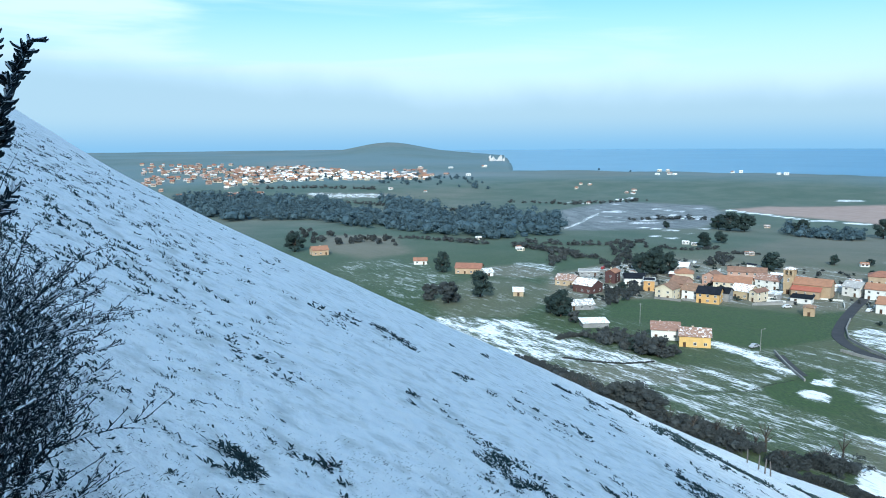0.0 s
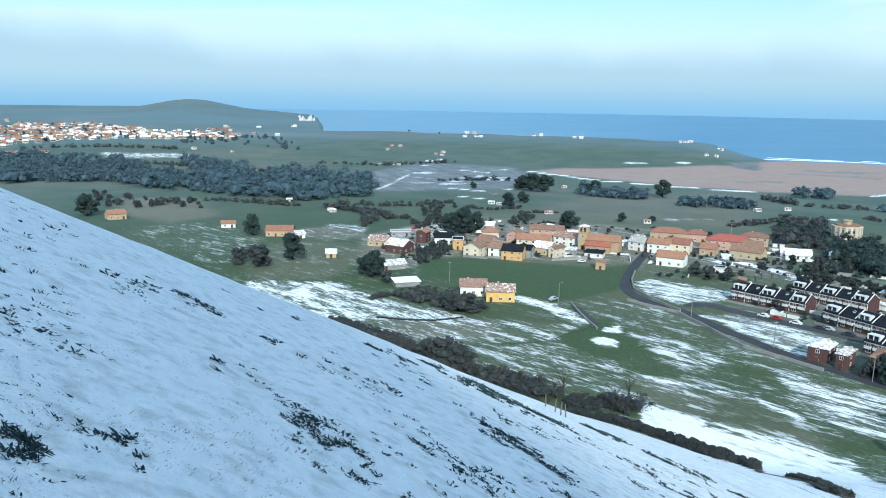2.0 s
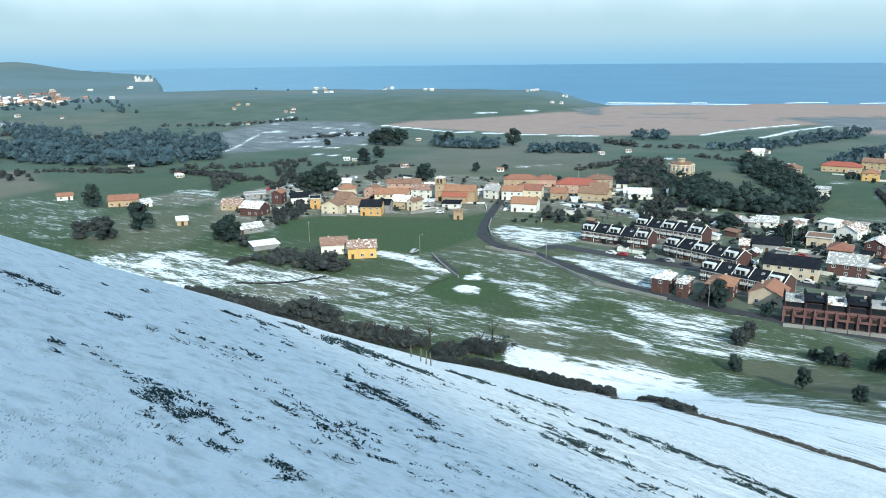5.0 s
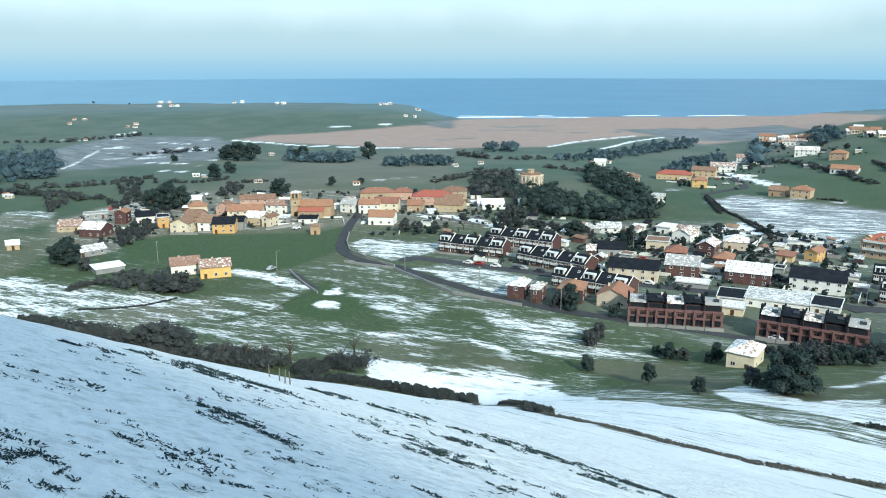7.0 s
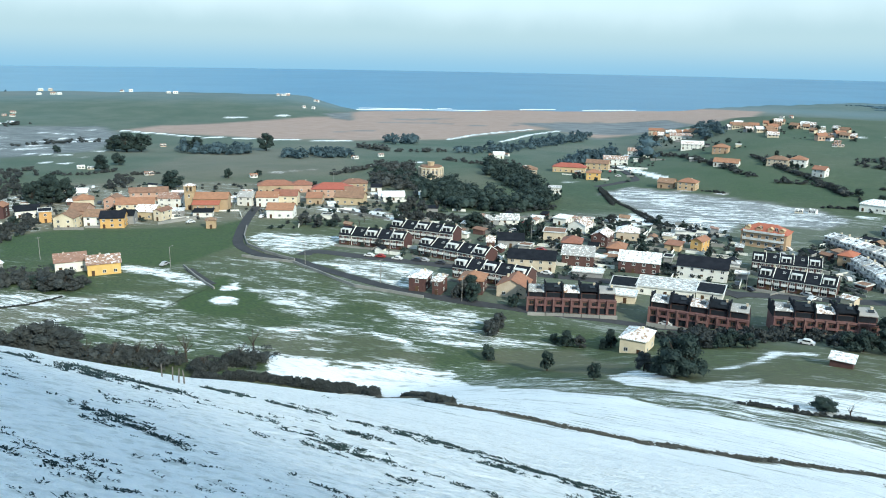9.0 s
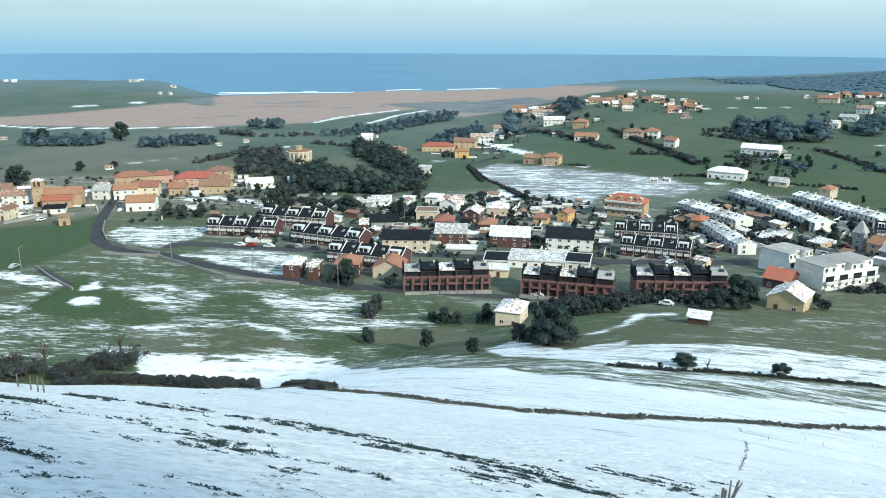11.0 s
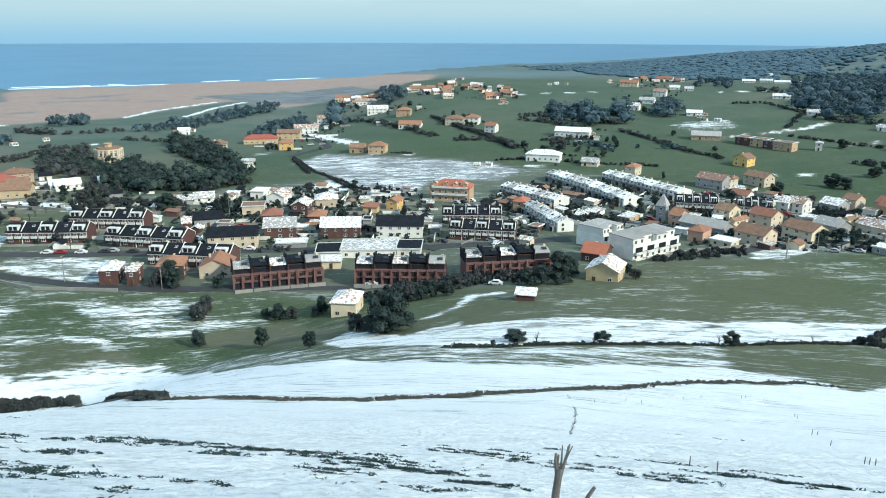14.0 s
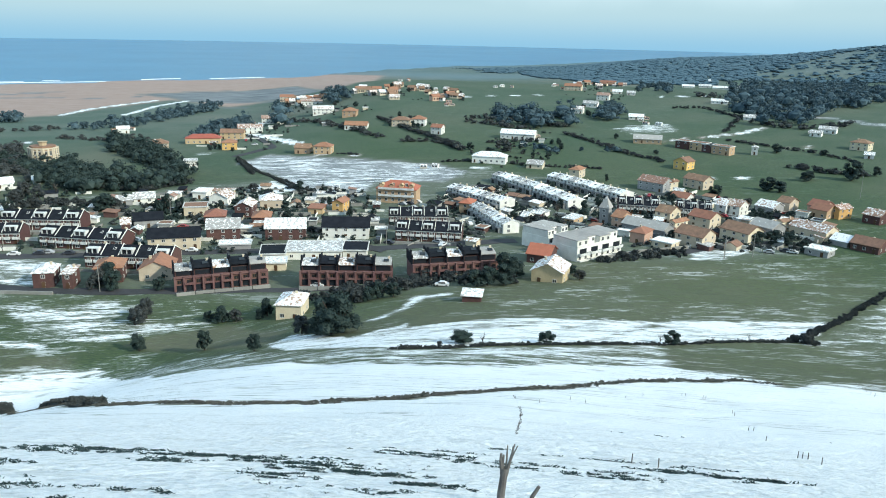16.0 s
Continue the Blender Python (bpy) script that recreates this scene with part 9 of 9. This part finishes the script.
thicket('hedge', along([(511, 164), (518, 151), (534, 132)], 2.6, 3, 728), 1.5, 4, 'bramble', 'tangled dark bramble hedge between fields', 'hedge', 828, 60, 0.22, 1.3)
thicket('hedge', along([(868, 51), (850, 21), (846, -8)], 3, 4, 729), 2, 5, 'bramble', 'tangled dark bramble hedge between fields', 'hedge', 829, 60, 0.22, 1.3)
thicket('hedge', along([(681, -9), (661, -27), (662, -51), (693, -80)], 3, 4, 730), 2, 5, 'bramble', 'tangled dark bramble hedge between fields', 'hedge', 830, 60, 0.22, 1.3)
thicket('hedge', along([(509, -29), (501, -49), (500, -71)], 2, 2, 731), 1.5, 4, 'bramble', 'tangled dark bramble hedge between fields', 'hedge', 831, 60, 0.22, 1.3)
thicket('hedge', along([(426, 459), (427, 415), (455, 404)], 2.6, 3, 732), 1.5, 4, 'bramble', 'tangled dark bramble hedge between fields', 'hedge', 832, 60, 0.22, 1.3)
thicket('hedge', along([(424, 581), (431, 529), (466, 501)], 3, 4, 733), 2, 5, 'bramble', 'tangled dark bramble hedge between fields', 'hedge', 833, 60, 0.22, 1.3)
thicket('hedge', along([(611, 214), (616, 173), (602, 127)], 2.6, 3, 734), 1.5, 4, 'bramble', 'tangled dark bramble hedge between fields', 'hedge', 834, 60, 0.22, 1.3)
thicket('hedge', along([(-63, 921), (20, 898), (82, 843)], 4, 5, 735), 2, 5, 'bramble', 'tangled dark bramble hedge between fields', 'hedge', 835, 60, 0.22, 1.3)
thicket('hedge', along([(-171, 1028), (-98, 998), (-66, 965)], 4, 5, 736), 2, 5, 'bramble', 'tangled dark bramble hedge between fields', 'hedge', 836, 60, 0.22, 1.3)
thicket('hedge', along([(-285, 1182), (-199, 1200), (-98, 1182)], 5, 6, 737), 3, 6, 'bramble', 'tangled dark bramble hedge between fields', 'hedge', 837, 60, 0.22, 1.3)
thicket('hedge', along([(-33, 621), (4, 595), (34, 574)], 3, 4, 738), 2, 4, 'bramble', 'tangled dark bramble hedge between fields', 'hedge', 838, 60, 0.22, 1.3)
thicket('hedge', along([(85, 1001), (164, 965), (266, 1014)], 5, 6, 739), 2, 5, 'bramble', 'tangled dark bramble hedge between fields', 'hedge', 839, 60, 0.22, 1.3)
thicket('hedge', along([(190, 773), (249, 773), (308, 758)], 4, 5, 740), 2, 5, 'bramble', 'tangled dark bramble hedge between fields', 'hedge', 840, 60, 0.22, 1.3)
thicket('hedge', along([(64, 579), (104, 555), (151, 572)], 3, 4, 741), 2, 4, 'bramble', 'tangled dark bramble hedge between fields', 'hedge', 841, 60, 0.22, 1.3)
thicket('hedge', along([(52, 561), (74, 533), (98, 495)], 2.5, 1.5, 742), 1.5, 4, 'bramble', 'tangled dark bramble hedge between fields', 'hedge', 842, 60, 0.22, 1.3)
thicket('hedge', along([(152, 542), (170, 531), (195, 540)], 2.5, 1.5, 743), 1.5, 3, 'bramble', 'tangled dark bramble hedge between fields', 'hedge', 843, 60, 0.22, 1.3)
thicket('hedge', along([(301, 437), (349, 452), (374, 441)], 2.5, 1.5, 744), 1.5, 4, 'bramble', 'tangled dark bramble hedge between fields', 'hedge', 844, 60, 0.22, 1.3)
thicket('hedge', along([(294, 301), (299, 272), (327, 265)], 2, 1.5, 745), 1.5, 3.5, 'bramble', 'tangled dark bramble hedge between fields', 'hedge', 845, 60, 0.22, 1.3)
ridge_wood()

# ---- the hillside in front ----
slope_grass()
left_sprigs()
heath(3.7, 10.8, 26, 1.5)
heath(4.1, 9.6, 18, 1)
heath(1.8, 7.7, 16, 1.2)
heath(1.0, 6.3, 34, 1.6)
heath(1.8, 8.7, 8, 0.6)
heath(2.4, 6.5, 10, 0.7)
heath(6.9, 18.7, 26, 2.5)
heath(6.0, 20.6, 16, 2.5)
heath(8.7, 12.8, 20, 2.2)
heath(0.8, 6.8, 14, 1)
heath(2.1, 7.1, 6, 0.5)
heath(3.6, 8.2, 8, 0.8)
heath(10.8, 21.4, 10, 1.5)
heath(1.7, 6.2, 5, 0.4)
heath(11.7, 19.8, 16, 2.5)
heath(5.4, 7.8, 14, 1)
heath(3.6, 19.0, 6, 1.2)
heath(8.4, 11.2, 24, 1.3)
heath(9.5, 9.0, 26, 1.3)
heath(15.8, 12.4, 26, 2.2)
heath(14.1, 12.1, 12, 1.4)
heath(15.4, 8.6, 22, 1.8)
heath(15.6, 7.3, 20, 1.6)
heath(11.0, 14.3, 10, 1)
heath(14.3, 16.7, 20, 3)
heath(15.1, 15.4, 20, 3)
heath(16.3, 10.1, 16, 1.6)
heath(13.5, 8.8, 14, 1.2)
heath(12.5, 5.6, 20, 1.2)
heath(8.1, 8.9, 8, 0.6)
heath(21.6, 8.4, 16, 3)
heath(21.5, 7.3, 10, 2)
heath(21.3, 4.4, 12, 2)
heath(21.7, 2.1, 14, 1.6)
heath(24.8, 0.5, 10, 1.2)
heath(24.3, -1.2, 18, 1.6)
heath(24.7, -2.5, 12, 1.2)
heath(14.4, 5.1, 26, 1.4)
heath(15.9, 6.6, 10, 1)
heath(1.3, 5.3, 30, 0.5)
heath(1.0, 6.3, 24, 0.6)
heath(0.7, 6.9, 14, 0.6)
heath(2.7, 7.5, 10, 0.5)
heath(0.8, 5.9, 24, 0.8)
heath(-0.7, 11.9, 12, 1)
heath(-1.5, 11.9, 10, 1.4)
heath(-1.1, 3.8, 22, 0.25)
heath(0.5, 6.4, 14, 0.8)
heath(3.8, 11.4, 18, 1.1)
heath(-0.1, 8.0, 8, 0.6)
heath(0.4, 11.0, 8, 0.8)
heath(-0.8, 12.0, 14, 1)
heath(-0.8, 4.4, 20, 0.35)
heath(-1.1, 3.9, 18, 0.2)
stake(26.72, 2.14, 0.36)
stake(25.79, 1.13, 0.36)
stake(57.75, -3.29, 0.38)
stake(58.23, -3.67, 0.34)
stake(48.19, -3.86, 0.38)
stake(36.59, -4.44, 0.36)
stake(36.56, -4.63, 0.36)
stake(36.53, -4.88, 0.36)
stake(34.97, -5.25, 0.36)
stake(85.53, 6.91, 0.46)
stake(88.78, 2.74, 0.42)
stake(89.29, 2.38, 0.42)
stake(88.83, 0.41, 0.42)
stake(89.33, 0.08, 0.42)
stake(72.29, -2.70, 0.38)
stake(75.29, -2.57, 0.38)
stake(69.19, 12.33, 0.42)
stake(62.75, 13.90, 0.34)
stake(81.87, 8.44, 0.38)
stake(9.74, 22.42, 0.48)
stake(9.85, 24.00, 0.48)
stake(9.77, 22.95, 0.48)
stake(67.07, 194.17, 0.46)
stake(68.84, 190.90, 0.46)
stake(60.40, 209.38, 0.46)
stake(9.91, 22.35, 0.48)
stake(68.95, 10.79, 0.34)
stake(131.2, -21.4, 0.6)
stake(128.6, -21.5, 0.6)
stake(126.2, -21.6, 0.6)
stake(123.4, -21.7, 0.6)
stake(120.6, -21.8, 0.6)
stake(117.8, -21.9, 0.6)
stake(115.1, -21.9, 0.6)
dead_stems([(67.05, 17.36), (63.69, 16.39)])
dead_stems([(57.02, 14.21), (48.82, 11.97), (42.00, 10.38), (35.20, 8.72)])
dead_stump(13.34, 3.36)
gorse(-2.25, 3.37, 1.46, 0.48, 180, 1, "dark conifer sapling dusted with snow on its sprigs", 1.4, 0.06)
gorse(-1.44, 2.2, 0.70, 0.44, 90, 2, "dark spiny gorse bush with snow on its twigs")
gorse(-1.34, 1.78, 0.5, 0.34, 80, 3, "dark spiny gorse bush with snow on its twigs")
gorse(-1.66, 2.45, 0.66, 0.70, 70, 5, "low spreading gorse bush with snow along its branches", flat=0.3)
gorse(-2.2, 3.6, 0.7, 0.75, 90, 6, "spreading gorse bush with snow along its branches", flat=0.3)
gorse(-1.88, 2.72, 0.9, 0.42, 90, 4, "dark spiny gorse bush with snow on its twigs")
